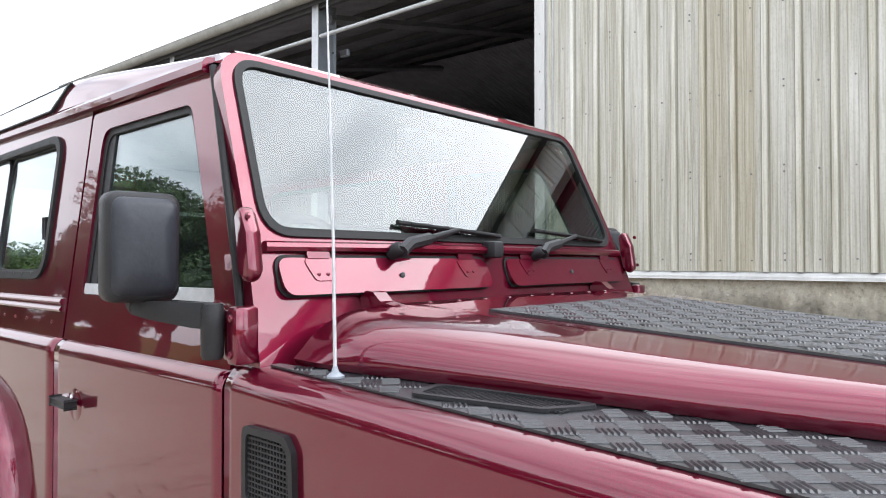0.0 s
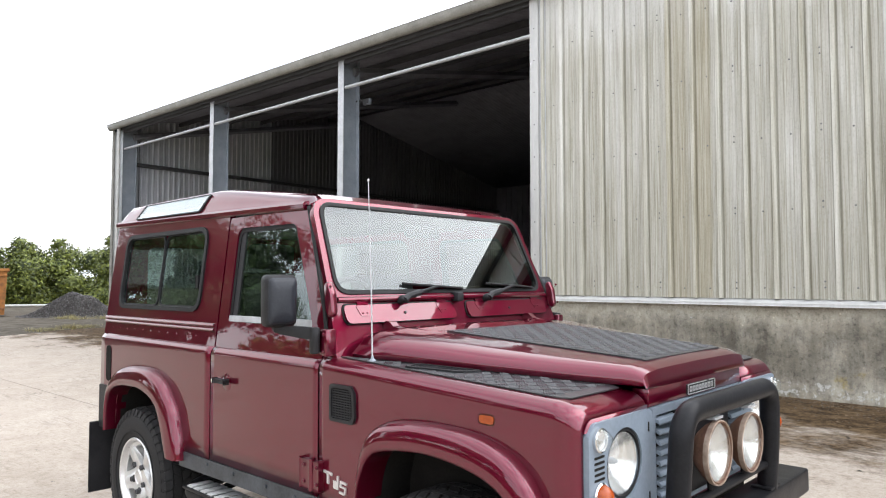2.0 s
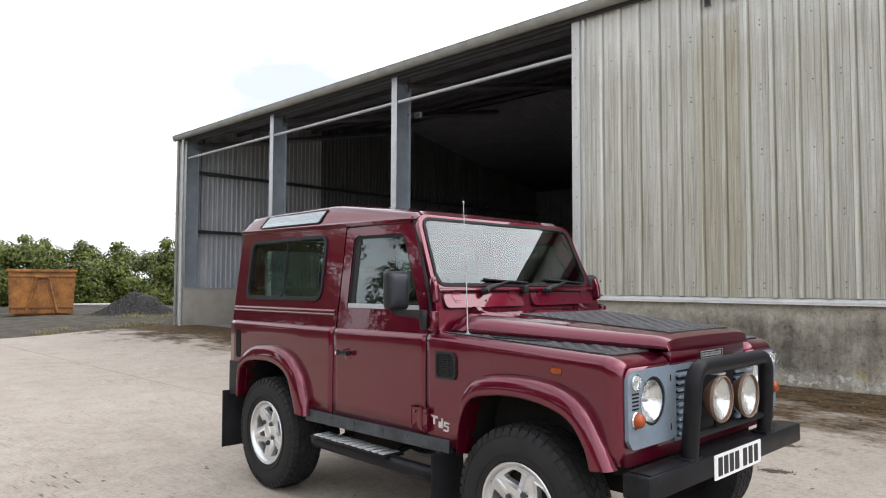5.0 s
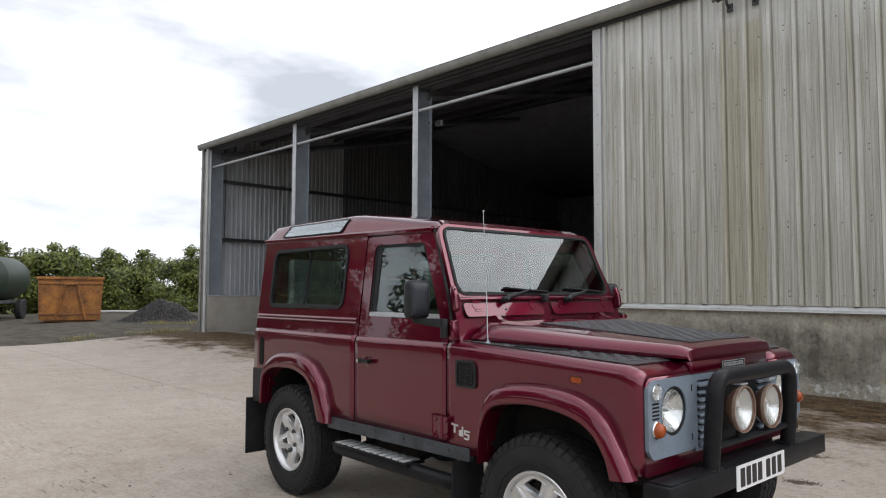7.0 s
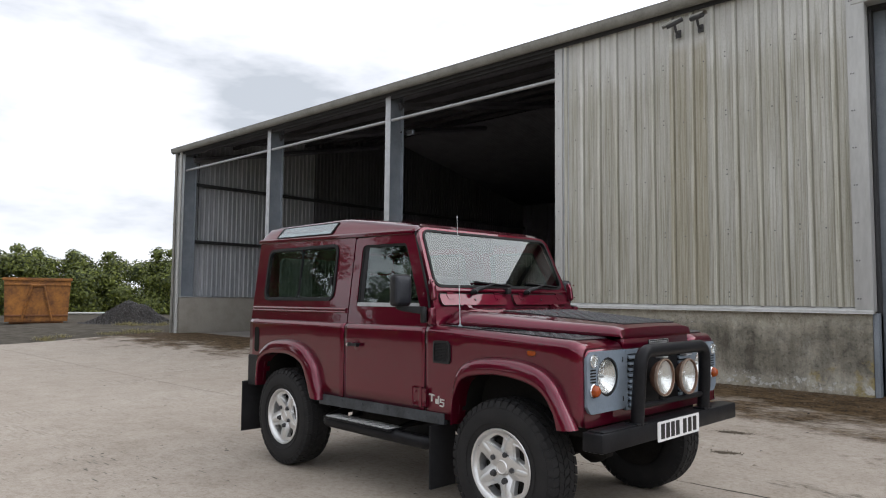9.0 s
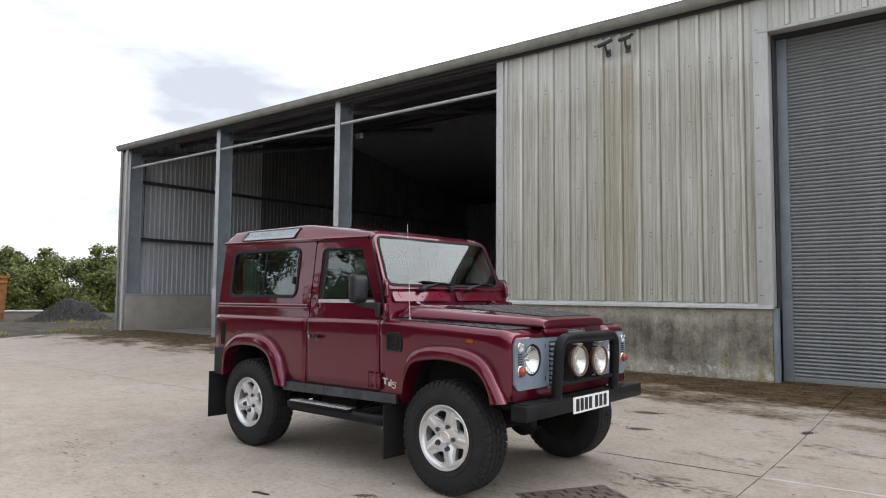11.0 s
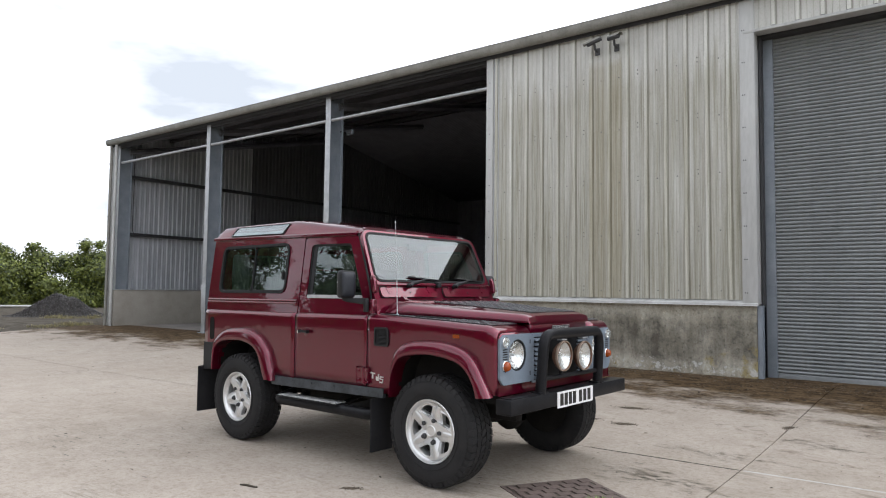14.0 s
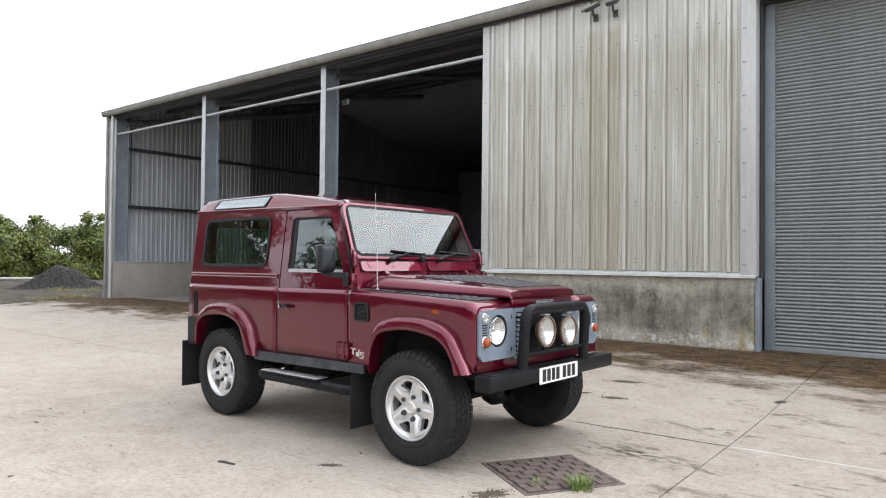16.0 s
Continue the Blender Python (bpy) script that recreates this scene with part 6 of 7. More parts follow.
# ---- wheels ----
def build_wheel():
    """A wheel about the y axis at its centre, outer face towards -y."""
    ax = pose(0, 0, 0, 90, 0, 0)          # lathe axis z -> -y
    R, W = HUB_Z - 0.002, 0.125
    tyre_prof = [(0.215, -0.095), (0.222, -0.108), (0.245, -0.118), (0.29, -0.126), (0.335, -0.122), (0.365, -0.112), (0.381, -0.098), (0.386, -0.06), (0.387, 0), (0.386, 0.06), (0.381, 0.098), (0.365, 0.112), (0.335, 0.122), (0.29, 0.126), (0.245, 0.118), (0.222, 0.108), (0.215, 0.095)]
    bm = bmesh.new()
    rows = [[ax @ Vector((r * math.cos(2 * math.pi * k / 64), r * math.sin(2 * math.pi * k / 64), h)) for k in range(64)] for r, h in tyre_prof]
    loft(bm, rows, closed=True)
    # moulded rings on the sidewall
    for r in (0.262, 0.345):
        tube(bm, [ax @ Vector((r * math.cos(a), r * math.sin(a), 0.124 if r < 0.3 else 0.119)) for a in spread(0, 2 * math.pi, 64)], 0.003, 5, caps=False)
    tyre = part("tyre", bm, TYRE, None, "", 50)
    tb = bmesh.new()
    N = 46
    for k in range(N):
        a0 = 2 * math.pi * k / N
        for row, (h0, h1, sk, off) in enumerate(((-0.112, -0.076, 0.02, 0), (-0.070, -0.028, 0.05, 0.5), (-0.021, 0.021, -0.05, 0.1), (0.028, 0.070, 0.05, 0.6), (0.076, 0.112, -0.02, 0.3))):
            a = a0 + off * 2 * math.pi / N
            da = 2 * math.pi / N * 0.40
            r0, r1 = 0.374, R
            quad = []
            for h, s in ((h0, -sk), (h1, sk)):
                rr = R - (0.010 if abs(h) > 0.10 else 0)
                for d in (-da, da):
                    quad.append((a + d + s * 0.6, h, rr))
            vs = []
            for rr_mode in (0, 1):
                for aa, h, rr in quad:
                    q = r0 - (0.012 if abs(h) > 0.10 else 0) if rr_mode == 0 else rr
                    vs.append(tb.verts.new(ax @ Vector((q * math.cos(aa), q * math.sin(aa), h))))
            for f in ((4, 5, 7, 6), (0, 1, 5, 4), (2, 6, 7, 3), (0, 4, 6, 2), (1, 3, 7, 5)):
                tb.faces.new([vs[i] for i in f])
        for s in (-1, 1):       # shoulder lugs
            a = a0 + (0.25 if s > 0 else 0.75) * 2 * math.pi / N
            da = 2 * math.pi / N * 0.30
            vs = []
            for r, h in ((0.350, 0.117), (0.384, 0.108)):
                for d in (-da, da):
                    for lift in (0, 0.007):
                        vs.append(tb.verts.new(ax @ Vector((r * math.cos(a + d), r * math.sin(a + d), s * (h + lift - 0.003)))))
            for f in ((1, 3, 7, 5), (0, 1, 5, 4), (2, 6, 7, 3), (4, 5, 7, 6), (0, 2, 3, 1)):
                tb.faces.new([vs[i] for i in f])
    tread = tagged(part("tread", tb, TYRE, tyre, "", 30), kind="stuff")
    rim_prof = [(0.222, 0.108), (0.226, 0.114), (0.222, 0.119), (0.213, 0.116), (0.208, 0.098), (0.196, 0.088), (0.190, 0.05), (0.178, -0.02), (0.185, -0.09), (0.222, -0.108)]
    rows = [[ax @ Vector((r * math.cos(2 * math.pi * k / 64), r * math.sin(2 * math.pi * k / 64), h)) for k in range(64)] for r, h in rim_prof]
    rim = part("rim", loft(bmesh.new(), rows, closed=True), ALLOY, None, "silver five-spoke alloy rim", 40)
    outer = [(0.198 * math.cos(a), 0.198 * math.sin(a)) for a in spread(0, 2 * math.pi, 60)[:-1]]
    holes = []
    for k in range(5):
        c = 2 * math.pi * (k + 0.5) / 5 + 0.3
        tri = [(0.104 * math.cos(c), 0.104 * math.sin(c)), (0.176 * math.cos(c - 0.37), 0.176 * math.sin(c - 0.37)), (0.188 * math.cos(c), 0.188 * math.sin(c)), (0.176 * math.cos(c + 0.37), 0.176 * math.sin(c + 0.37))]
        holes.append(rounded(tri, [0.012, 0.012, 0.05, 0.012], 4))
    def face(u, v, w):
        r = math.hypot(u, v)
        ang = math.atan2(v, u)
        spoke = math.cos(5 * (ang - 0.3)) * 0.5 + 0.5
        h = 0.066 + 0.022 * smooth_step((r - 0.07) / 0.11) + 0.012 * spoke * smooth_step((r - 0.06) / 0.08) - w
        return ax @ Vector((u, v, h))
    sp = slab(bmesh.new(), [outer] + holes, face, 0.0, 0.035)
    part("spoke_face", sp, ALLOY, rim, "", 30)
    for k in range(5):
        a = 2 * math.pi * k / 5 + 0.3
        ridge = bmesh.new()
        secs = []
        for r, wd, h in ((0.045, 0.034, 0.082), (0.08, 0.044, 0.094), (0.12, 0.034, 0.104), (0.165, 0.029, 0.107), (0.196, 0.030, 0.100)):
            secs.append([ax @ (Matrix.Rotation(a, 4, "Z") @ Vector((r, t * wd, h - 0.014 * abs(t) ** 2.2 * 1.6))) for t in spread(-1, 1, 8)])
        loft(ridge, secs)
        part("spoke", ridge, ALLOY, rim, "", 50)
        nut = lathed([(0.021, 0.05), (0.021, 0.072), (0.015, 0.073), (0.0145, 0.088), (0.0, 0.089)], ax @ Matrix.Translation((0.080 * math.cos(a), 0.080 * math.sin(a), 0.022)), 12)
        part("wheel_nut", nut, DARK_STEEL, rim)
    part("centre_cap", lathed([(0.046, 0.055), (0.045, 0.098), (0.039, 0.104), (0.034, 0.104), (0.031, 0.100), (0.0, 0.099)], ax, 28), ALLOY, rim)
    # dark discs added front and back, standing in for shade inside the rim
    part("dust_shield", lathed([(0.0, -0.108), (0.224, -0.114), (0.224, -0.106), (0.0, -0.098)], ax, 32), UNDER, rim)
    part("brake_disc", lathed([(0.0, 0.040), (0.168, 0.040), (0.168, 0.02), (0.0, 0.02)], ax, 32), UNDER, rim)
    return tyre, rim


first = None
for x, sg, steer in ((0.022, -1, 0.5), (-BASE_W, -1, 0), (0.03, 1, 0.5), (-BASE_W, 1, 0)):
    w = new("wheel")
    w.parent = car
    w.matrix_local = pose(x, 0.765 if x > 0 and sg > 0 else sg * 0.735, HUB_Z, 0, 20 if x > 0 else (37 * x + 20 * sg) % 72, (180 if sg > 0 else 0) + steer)
    tagged(w, label="black all-terrain tyre on a silver alloy wheel")
    if first is None:
        first = build_wheel()
        for o in first:
            o.parent = w
    else:
        def dup(o, par):
            c = o.copy()
            scene.collection.objects.link(c)
            c.parent = par
            for ch in o.children:
                dup(ch, c)
        for o in first:
            dup(o, w)

# ---- underneath and inside ----
ub = bmesh.new()
box(ub, -2.90, 0.50, -0.62, 0.62, 0.60, 0.66)
for sg in (-1, 1):
    box(ub, -2.95, 0.50, sg * 0.43 - 0.04, sg * 0.43 + 0.04, 0.47, 0.60, 0.01)
    box(ub, -1.85, -0.45, min(sg * 0.60, sg * 0.79), max(sg * 0.60, sg * 0.79), 0.60, 0.70)
part("chassis", ub, UNDER, car)
for x in (0, -BASE_W):
    ax_ = bmesh.new()
    tube(ax_, [(x, -0.64, HUB_Z), (x, 0.64, HUB_Z)], 0.045, 12)
    lathe(ax_, [(0.05, -0.13), (0.12, -0.06), (0.14, 0), (0.12, 0.06), (0.05, 0.13)], Matrix.Translation((x, 0.18, HUB_Z)) @ pose(0, 0, 0, 0, 90, 0), 16)
    part("axle", ax_, UNDER, car)
part("fuel_tank", boxed(-1.75, -1.15, -0.60, -0.30, 0.42, 0.60, 0.03), UNDER, car)
part("gearbox", boxed(-1.3, -0.2, -0.18, 0.22, 0.36, 0.62, 0.05), UNDER, car)
for sg in (-1, 1):       # inner wheel housings
    for x, (pts) in ((0, F_IN), (-BASE_W, R_IN)):
        hs = bmesh.new()
        loft(hs, [[(px, sg * y, pz + 0.012) for px, pz in pts] for y in (0.50, 0.80)])
        loft(hs, [[(px, sg * 0.50, pz + 0.012) for px, pz in pts], [(px, sg * 0.50, 0.60) for px, pz in pts]])
        part("wheel_housing", hs, UNDER, car, "", 50, flip=False)
    part("inner_side", boxed(-2.90, -0.68, sg * 0.775 - 0.02, sg * 0.775 + 0.02, 1.05, 1.19), TRIM_DARK, car)
part("engine_bay", boxed(-0.60, 0.50, -0.62, 0.62, 0.66, 1.12), UNDER, car)
part("cabin_floor", boxed(-2.93, -0.66, -0.78, 0.78, 0.94, 0.98), TRIM_DARK, car)
part("rear_bulkhead", slabbed([rect(-0.79, 0.79, 0.62, 1.2)], lambda u, v, w: (w, u, v), -2.96, -2.93), PAINT, car)
rd = part("rear_door", slabbed([[(-0.80, 1.19), (0.80, 1.19), (0.722, 1.89), (-0.722, 1.89)], rounded(rect(-0.55, 0.55, 1.30, 1.75), 0.06, 4)], lambda u, v, w: (w, u, v), -2.985, -2.95), PAINT, car)
part("rear_window", slabbed([rounded(rect(-0.55, 0.55, 1.30, 1.75), 0.06, 4)], lambda u, v, w: (w, u, v), -2.97, -2.965), WINDOW, rd)
part("dashboard", boxed(-0.98, -0.68, -0.74, 0.74, 1.02, 1.36, 0.04), TRIM_DARK, car)
part("headlining", slabbed([rect(-2.95, -0.88, -0.70, 0.70)], lambda u, v, w: (u, v, 1.85 + w), 0, 0.01), TRIM_DARK, car)
for sg in (-1, 1):
    seat = part("front_seat", boxed(-1.62, -1.14, sg * 0.40 - 0.24, sg * 0.40 + 0.24, 1.0, 1.16, 0.05), TRIM_DARK, car, "dark cloth front seat")
    bk = boxed(-1.72, -1.58, sg * 0.40 - 0.23, sg * 0.40 + 0.23, 1.10, 1.56, 0.05)
    part("seat_back", bk, TRIM_DARK, seat)
    part("headrest", boxed(-1.73, -1.63, sg * 0.40 - 0.13, sg * 0.40 + 0.13, 1.58, 1.72, 0.03), TRIM_DARK, seat)
sw = bmesh.new()
swm = Matrix.Translation((-1.08, -0.40, 1.36)) @ pose(0, 0, 0, 0, -58, 0)
tube(sw, [swm @ Vector((0.19 * math.cos(a), 0.19 * math.sin(a), 0)) for a in spread(0, 2 * math.pi, 32)], 0.014, 8, caps=False)
for a in (0.6, 2.54, 4.71):
    tube(sw, [swm @ Vector((0, 0, -0.03)), swm @ Vector((0.19 * math.cos(a), 0.19 * math.sin(a), 0))], 0.012, 6)
part("steering_wheel", sw, BLACK_PLASTIC, car)
part("inner_mirror", boxed(-0.90, -0.87, -0.12, 0.12, 1.74, 1.80, 0.01), BLACK_PLASTIC, car)

# ---- surroundings: skip, heap, tank, hedge, trees ----
def on_ground(x, y, turn=0.0, lift=0.0):
    return pose(x, y, ground_z(x, y) - lift, 0, 0, turn)


skip = thing("skip", on_ground(-29.47, 5.45, 74, 0.03) @ Matrix.Diagonal((0.87, 0.85, 0.97, 1)), "rusty orange steel skip standing on the gravel", "skip")
# x along its width, its end faces the yard
def hull(k0, k1):
    return [[(-1.36 * a, -0.9 * a, z), (1.36 * a, -0.9 * a, z), (1.36 * a, 0.9 * a, z), (-1.36 * a, 0.9 * a, z)] for a, z in ((k0, 0.08), (k1, 1.86))]


bm = bmesh.new()
loft(bm, hull(0.94, 1.0), closed=True)
loft(bm, [list(reversed(r)) for r in reversed(hull(0.90, 0.96))], closed=True)
bm.faces.new([bm.verts.new(p) for p in hull(0.94, 1.0)[0]])
part("skip_body", bm, SKIP_PAINT, skip, "", 30)
for y in (-0.92, 0.92):
    part("top_rim", boxed(-1.42, 1.42, y - 0.05, y + 0.05, 1.80, 1.92, 0.01), SKIP_PAINT, skip)
for x in (-1.38, 1.38):
    part("top_rim", boxed(x - 0.05, x + 0.05, -0.9, 0.9, 1.80, 1.92, 0.01), SKIP_PAINT, skip)
for y in (-0.90, 0.90):
    part("mid_rib", boxed(-1.36, 1.36, y - 0.04, y + 0.04, 1.60, 1.68, 0.008), SKIP_PAINT, skip)
    for s in (-1, 1):
        part("brace", tubed([(s * 0.62, y * 1.03, 0.12), (s * 0.24, y * 1.06, 1.60)], 0.055, 6), SKIP_PAINT, skip, "bent steel lifting brace")
    part("brace_top", tubed([(-0.26, y * 1.06, 1.60), (0.26, y * 1.06, 1.60)], 0.055, 6), SKIP_PAINT, skip)
    part("lower_rib", boxed(-1.28, 1.28, y * 0.965 - 0.04, y * 0.965 + 0.04, 0.30, 0.37, 0.008), RUST, skip)
part("skid", boxed(-1.1, 1.1, -0.75, 0.75, 0.0, 0.08, 0.01), RUST, skip)
for k, (x, z, r) in enumerate(((-0.7, 1.0, 0.10), (0.75, 1.2, 0.14), (0.1, 0.8, 0.12))):
    part("load", boxed(x - 0.5, x + 0.45, -0.6, 0.6, 1.5, 1.84 + r * 0.4, 0.08), RUST, skip)

# heap of dark chippings
bm = bmesh.new()
rows = []
for i in range(49):
    a = 2 * math.pi * i / 48
    row = []
    for r in spread(0.0, 1.0, 12):
        x, y = 3.0 * r * math.cos(a), 2.1 * r * math.sin(a)
        h = 0.90 * (1 - smooth_step(r * 0.98)) + 0.10 * noise.noise((x * 1.3, y * 1.3, 9)) * (1 - r) + 0.04 * noise.noise((x * 6, y * 6, 4)) * (1 - r ** 4)
        row.append((x, y, h - 0.02))
    rows.append(row)
heap = part("gravel_heap", loft(bmesh.new(), rows), GRAVEL, None, "", 70, flip=False)
heap.matrix_world = on_ground(-27.3, 8.45, 72, 0.03) @ Matrix.Diagonal((0.64, 0.64, 1.0, 1))
tagged(heap, "heap of dark grey gravel by the hedge", "heap", kind="stuff")
bm = bmesh.new()
srng = random.Random(31)
stone_faces = ((0, 1, 2), (0, 2, 3), (0, 3, 4), (0, 4, 1), (5, 2, 1), (5, 3, 2), (5, 4, 3), (5, 1, 4))
for _ in range(4200):
    a, r = srng.random() * 2 * math.pi, srng.random() ** 0.6 * 1.06
    x, y = 3.0 * r * math.cos(a), 2.1 * r * math.sin(a)
    z = 0.90 * (1 - smooth_step(r * 0.98)) + 0.10 * noise.noise((x * 1.3, y * 1.3, 9)) * max(0, 1 - r)
    k = 0.016 + 0.034 * srng.random() ** 2
    vs = [bm.verts.new((x + k * p * srng.uniform(0.6, 1.3), y + k * q * srng.uniform(0.6, 1.3), z + k * w * srng.uniform(0.6, 1.3))) for p, q, w in ((0, 0, 1), (1, 0, 0.1), (0, 1, 0), (-1, 0, -0.1), (0, -1, 0), (0, 0, -1))]
    for fc in stone_faces:
        bm.faces.new([vs[i] for i in fc])
tagged(part("loose_stones", bm, leaf_material("grey_chippings", (0.015, 0.014, 0.013), (0.075, 0.07, 0.068)), heap, "", 10, flip=False), kind="stuff")
pipe = part("pipe", tubed([(-2.2, 0, 0.30), (2.2, 0, 0.30)], 0.06, 10), WHITE_PIPE)
pipe.matrix_world = on_ground(-31.0, 8.3, 60, 0.02)
tagged(pipe, "long white plastic pipe lying by the gravel heap", "pipe")
for s in (-1, 1):
    blk = part("timber_block", boxed(-0.15, 0.15, -0.2, 0.2, 0, 0.25, 0.02), BARK)
    blk.matrix_world = on_ground(-31.0, 8.3, 60, 0.02) @ pose(1.6 * s, 0, 0)
    tagged(blk, "rough timber block under the pipe", "timber", "timber blocks")

tank = thing("tank_trailer", on_ground(-34.5, 3.75, 62, 0.03), "dark green tank trailer parked before the hedge", "trailer")
part("tank", lathed([(0.0, -1.9), (0.6, -1.85), (0.95, -1.6), (1.0, -1.2), (1.0, 1.2), (0.95, 1.6), (0.6, 1.85), (0.0, 1.9)], pose(0, 0, 1.9, 90, 0, 0), 24), TANK_GREEN, tank)
part("trailer_frame", boxed(-0.6, 0.6, -2.0, 2.4, 0.75, 0.9, 0.02), DARK_STEEL, tank)
for s in (-1, 1):
    part("trailer_wheel", lathed([(0.0, -0.12), (0.42, -0.14), (0.48, -0.08), (0.48, 0.08), (0.42, 0.14), (0.0, 0.12)], pose(s * 0.95, 0.2, 0.48, 0, 90, 0), 20), TYRE, tank)


def leaf_cloud(bm, centres, count, size, rng, squash=0.8):
    """Many small bent leaf sprays scattered through balls of different size."""
    total = sum(r ** 2.2 for *_, r in centres)
    for cx, cy, cz, r in centres:
        for _ in range(int(count * r ** 2.2 / total)):
            d = Vector((rng.gauss(0, 1), rng.gauss(0, 1), rng.gauss(0, 1))).normalized() * r * (0.55 + 0.5 * rng.random() ** 0.6)
            p = Vector((cx + d.x, cy + d.y, cz + d.z * squash))
            n = (d.normalized() + Vector((rng.gauss(0, 0.6), rng.gauss(0, 0.6), rng.gauss(0, 0.6) + 0.35))).normalized()
            u = n.orthogonal().normalized()
            v = n.cross(u)
            a = rng.random() * 6.28
            u, v = u * math.cos(a) + v * math.sin(a), v * math.cos(a) - u * math.sin(a)
            s = size * (0.6 + 0.8 * rng.random())
            q = [bm.verts.new(p + w) for w in (-u * s, -v * s * 0.5 + n * s * 0.15, u * s, v * s * 0.5 + n * s * 0.15)]
            bm.faces.new(q)


def hedge(name, line, height, count, seed, label, depth=1.6, size=0.13):
    rng = random.Random(seed)
    cs = []
    for (xa, ya), (xb, yb) in zip(line, line[1:]):
        n = max(2, int(math.hypot(xb - xa, yb - ya) / 0.85))
        for i in range(n):
            t = (i + 0.5 + 0.5 * (rng.random() - 0.5)) / n
            x, y = xa + (xb - xa) * t, ya + (yb - ya) * t
            top = height * (0.86 + 0.07 * noise.noise((x * 0.22, y * 0.22, seed)) + 0.10 * rng.random())
            z = 0.5
            while z < top:
                r = 0.75 + 0.45 * rng.random()
                cs.append((x + rng.gauss(0, depth * 0.4), y + rng.gauss(0, depth * 0.4), min(z, top - r * 0.6), r))
                z += 0.8
            if rng.random() < 0.55:
                cs.append((x, y, top + 0.15, 0.35 + 0.25 * rng.random()))
    bm = bmesh.new()
    leaf_cloud(bm, cs, count, size, rng)
    # dark twiggy heart
    for cx, cy, cz, r in cs:
        bmesh.ops.create_icosphere(bm, subdivisions=1, radius=r * 0.62, matrix=Matrix.Translation((cx, cy, cz)))
    ob = part(name, bm, LEAF_HEDGE, None, "", 20, flip=False)
    return tagged(ob, label, "hedge", kind="stuff")


hedge("hedge", [(-40, -16), (-40.5, -6), (-41.5, 2), (-41, 10), (-38, 17), (-34, 24)], 3.85, 190000, 11, "dense green hedge behind the gravel track", 1.6, 0.088)


def tree(x, y, height, spread_r, seed, label, leaves=20000):
    rng = random.Random(seed)
    t = thing("tree", on_ground(x, y, rng.random() * 360, 0.1), label, "tree", "trees across the yard")
    bm = bmesh.new()
    h0 = height * 0.30
    tube(bm, [(0, 0, 0), (0.05, 0.03, h0 * 0.5), (0.0, 0.1, h0), (0.1, 0.0, height * 0.6)], [0.30, 0.24, 0.20, 0.09], 10)
    cs = []
    for k in range(11):
        a = 2.4 * k + rng.random()
        z0 = h0 * (0.55 + 0.09 * k)
        rr = spread_r * (0.55 + 0.4 * rng.random())
        e = Vector((rr * math.cos(a), rr * math.sin(a), z0 + height * (0.10 + 0.45 * rng.random())))
        tube(bm, [(0, 0, z0), (e.x * 0.4, e.y * 0.4, z0 + (e.z - z0) * 0.6), e], [0.10, 0.07, 0.03], 7)
        cs.append((e.x, e.y, e.z, spread_r * (0.30 + 0.18 * rng.random())))
        cs.append((e.x * 0.55, e.y * 0.55, e.z + 0.4, spread_r * 0.34))
    for k in range(6):
        cs.append((rng.gauss(0, spread_r * 0.3), rng.gauss(0, spread_r * 0.3), height * (0.72 + 0.2 * rng.random()), spread_r * 0.36))
    part("trunk", bm, BARK, t)
    lm_ = bmesh.new()
    leaf_cloud(lm_, cs, leaves, 0.105, rng)
    for cx, cy, cz, r in cs[::2]:
        bmesh.ops.create_icosphere(lm_, subdivisions=1, radius=r * 0.55, matrix=Matrix.Translation((cx, cy, cz)))
    part("crown", lm_, LEAF_TREE, t, "", 20, flip=False)
    return t


for x, y, h, r, sd in ((-16.3, -15.0, 8.2, 3.4, 3), (-29.0, -13.0, 8.5, 3.8, 4), (-30.5, -13.5, 7.5, 3.6, 5), (-36, -11, 6.5, 3.2, 9), (-10, -19, 8.0, 3.6, 6)):
    tree(x, y, h, r, sd, "broad leafy tree across the yard")
hedge("far_hedge", [(-40, -22), (-28, -22), (-14, -23), (0, -24), (14, -24)], 3.4, 16000, 17, "long green hedge across the yard", 1.6, 0.2)

# ---- inspection cover with a tuft of grass ----
mh = thing("manhole_cover", CAR @ Matrix.Translation((0.845, -0.315, 0.0)) @ pose(0, 0, 0, 0, 0, 59.5), "rusty cast iron inspection cover set in the concrete", "manhole cover")
part("cover_frame", slabbed([rect(-0.352, 0.352, -0.352, 0.352), rect(-0.325, 0.325, -0.325, 0.325)], lambda u, v, w: (u, v, w), -0.02, 0.004), IRON, mh)
part("cover_plate", boxed(-0.322, 0.322, -0.322, 0.322, -0.02, 0.003, 0.002), GRIME, mh)
bm = bmesh.new()
prng = random.Random(12)
for j in range(8):
    y0, y1 = -0.318 + j * 0.0795 + 0.003, -0.318 + (j + 1) * 0.0795 - 0.003
    x = -0.318 - (0.062 if j % 2 else 0.0)
    while x < 0.318:
        a, b = max(x + 0.009, -0.318), min(x + 0.124 - 0.009, 0.318)
        if b - a > 0.03:
            box(bm, a, b, y0, y1, 0.002, 0.0105 + 0.002 * prng.random(), 0.003, 1)
        x += 0.124
tagged(part("cover_ribs", bm, IRON, mh, "raised staggered plates, worn and muddy"), kind="stuff")


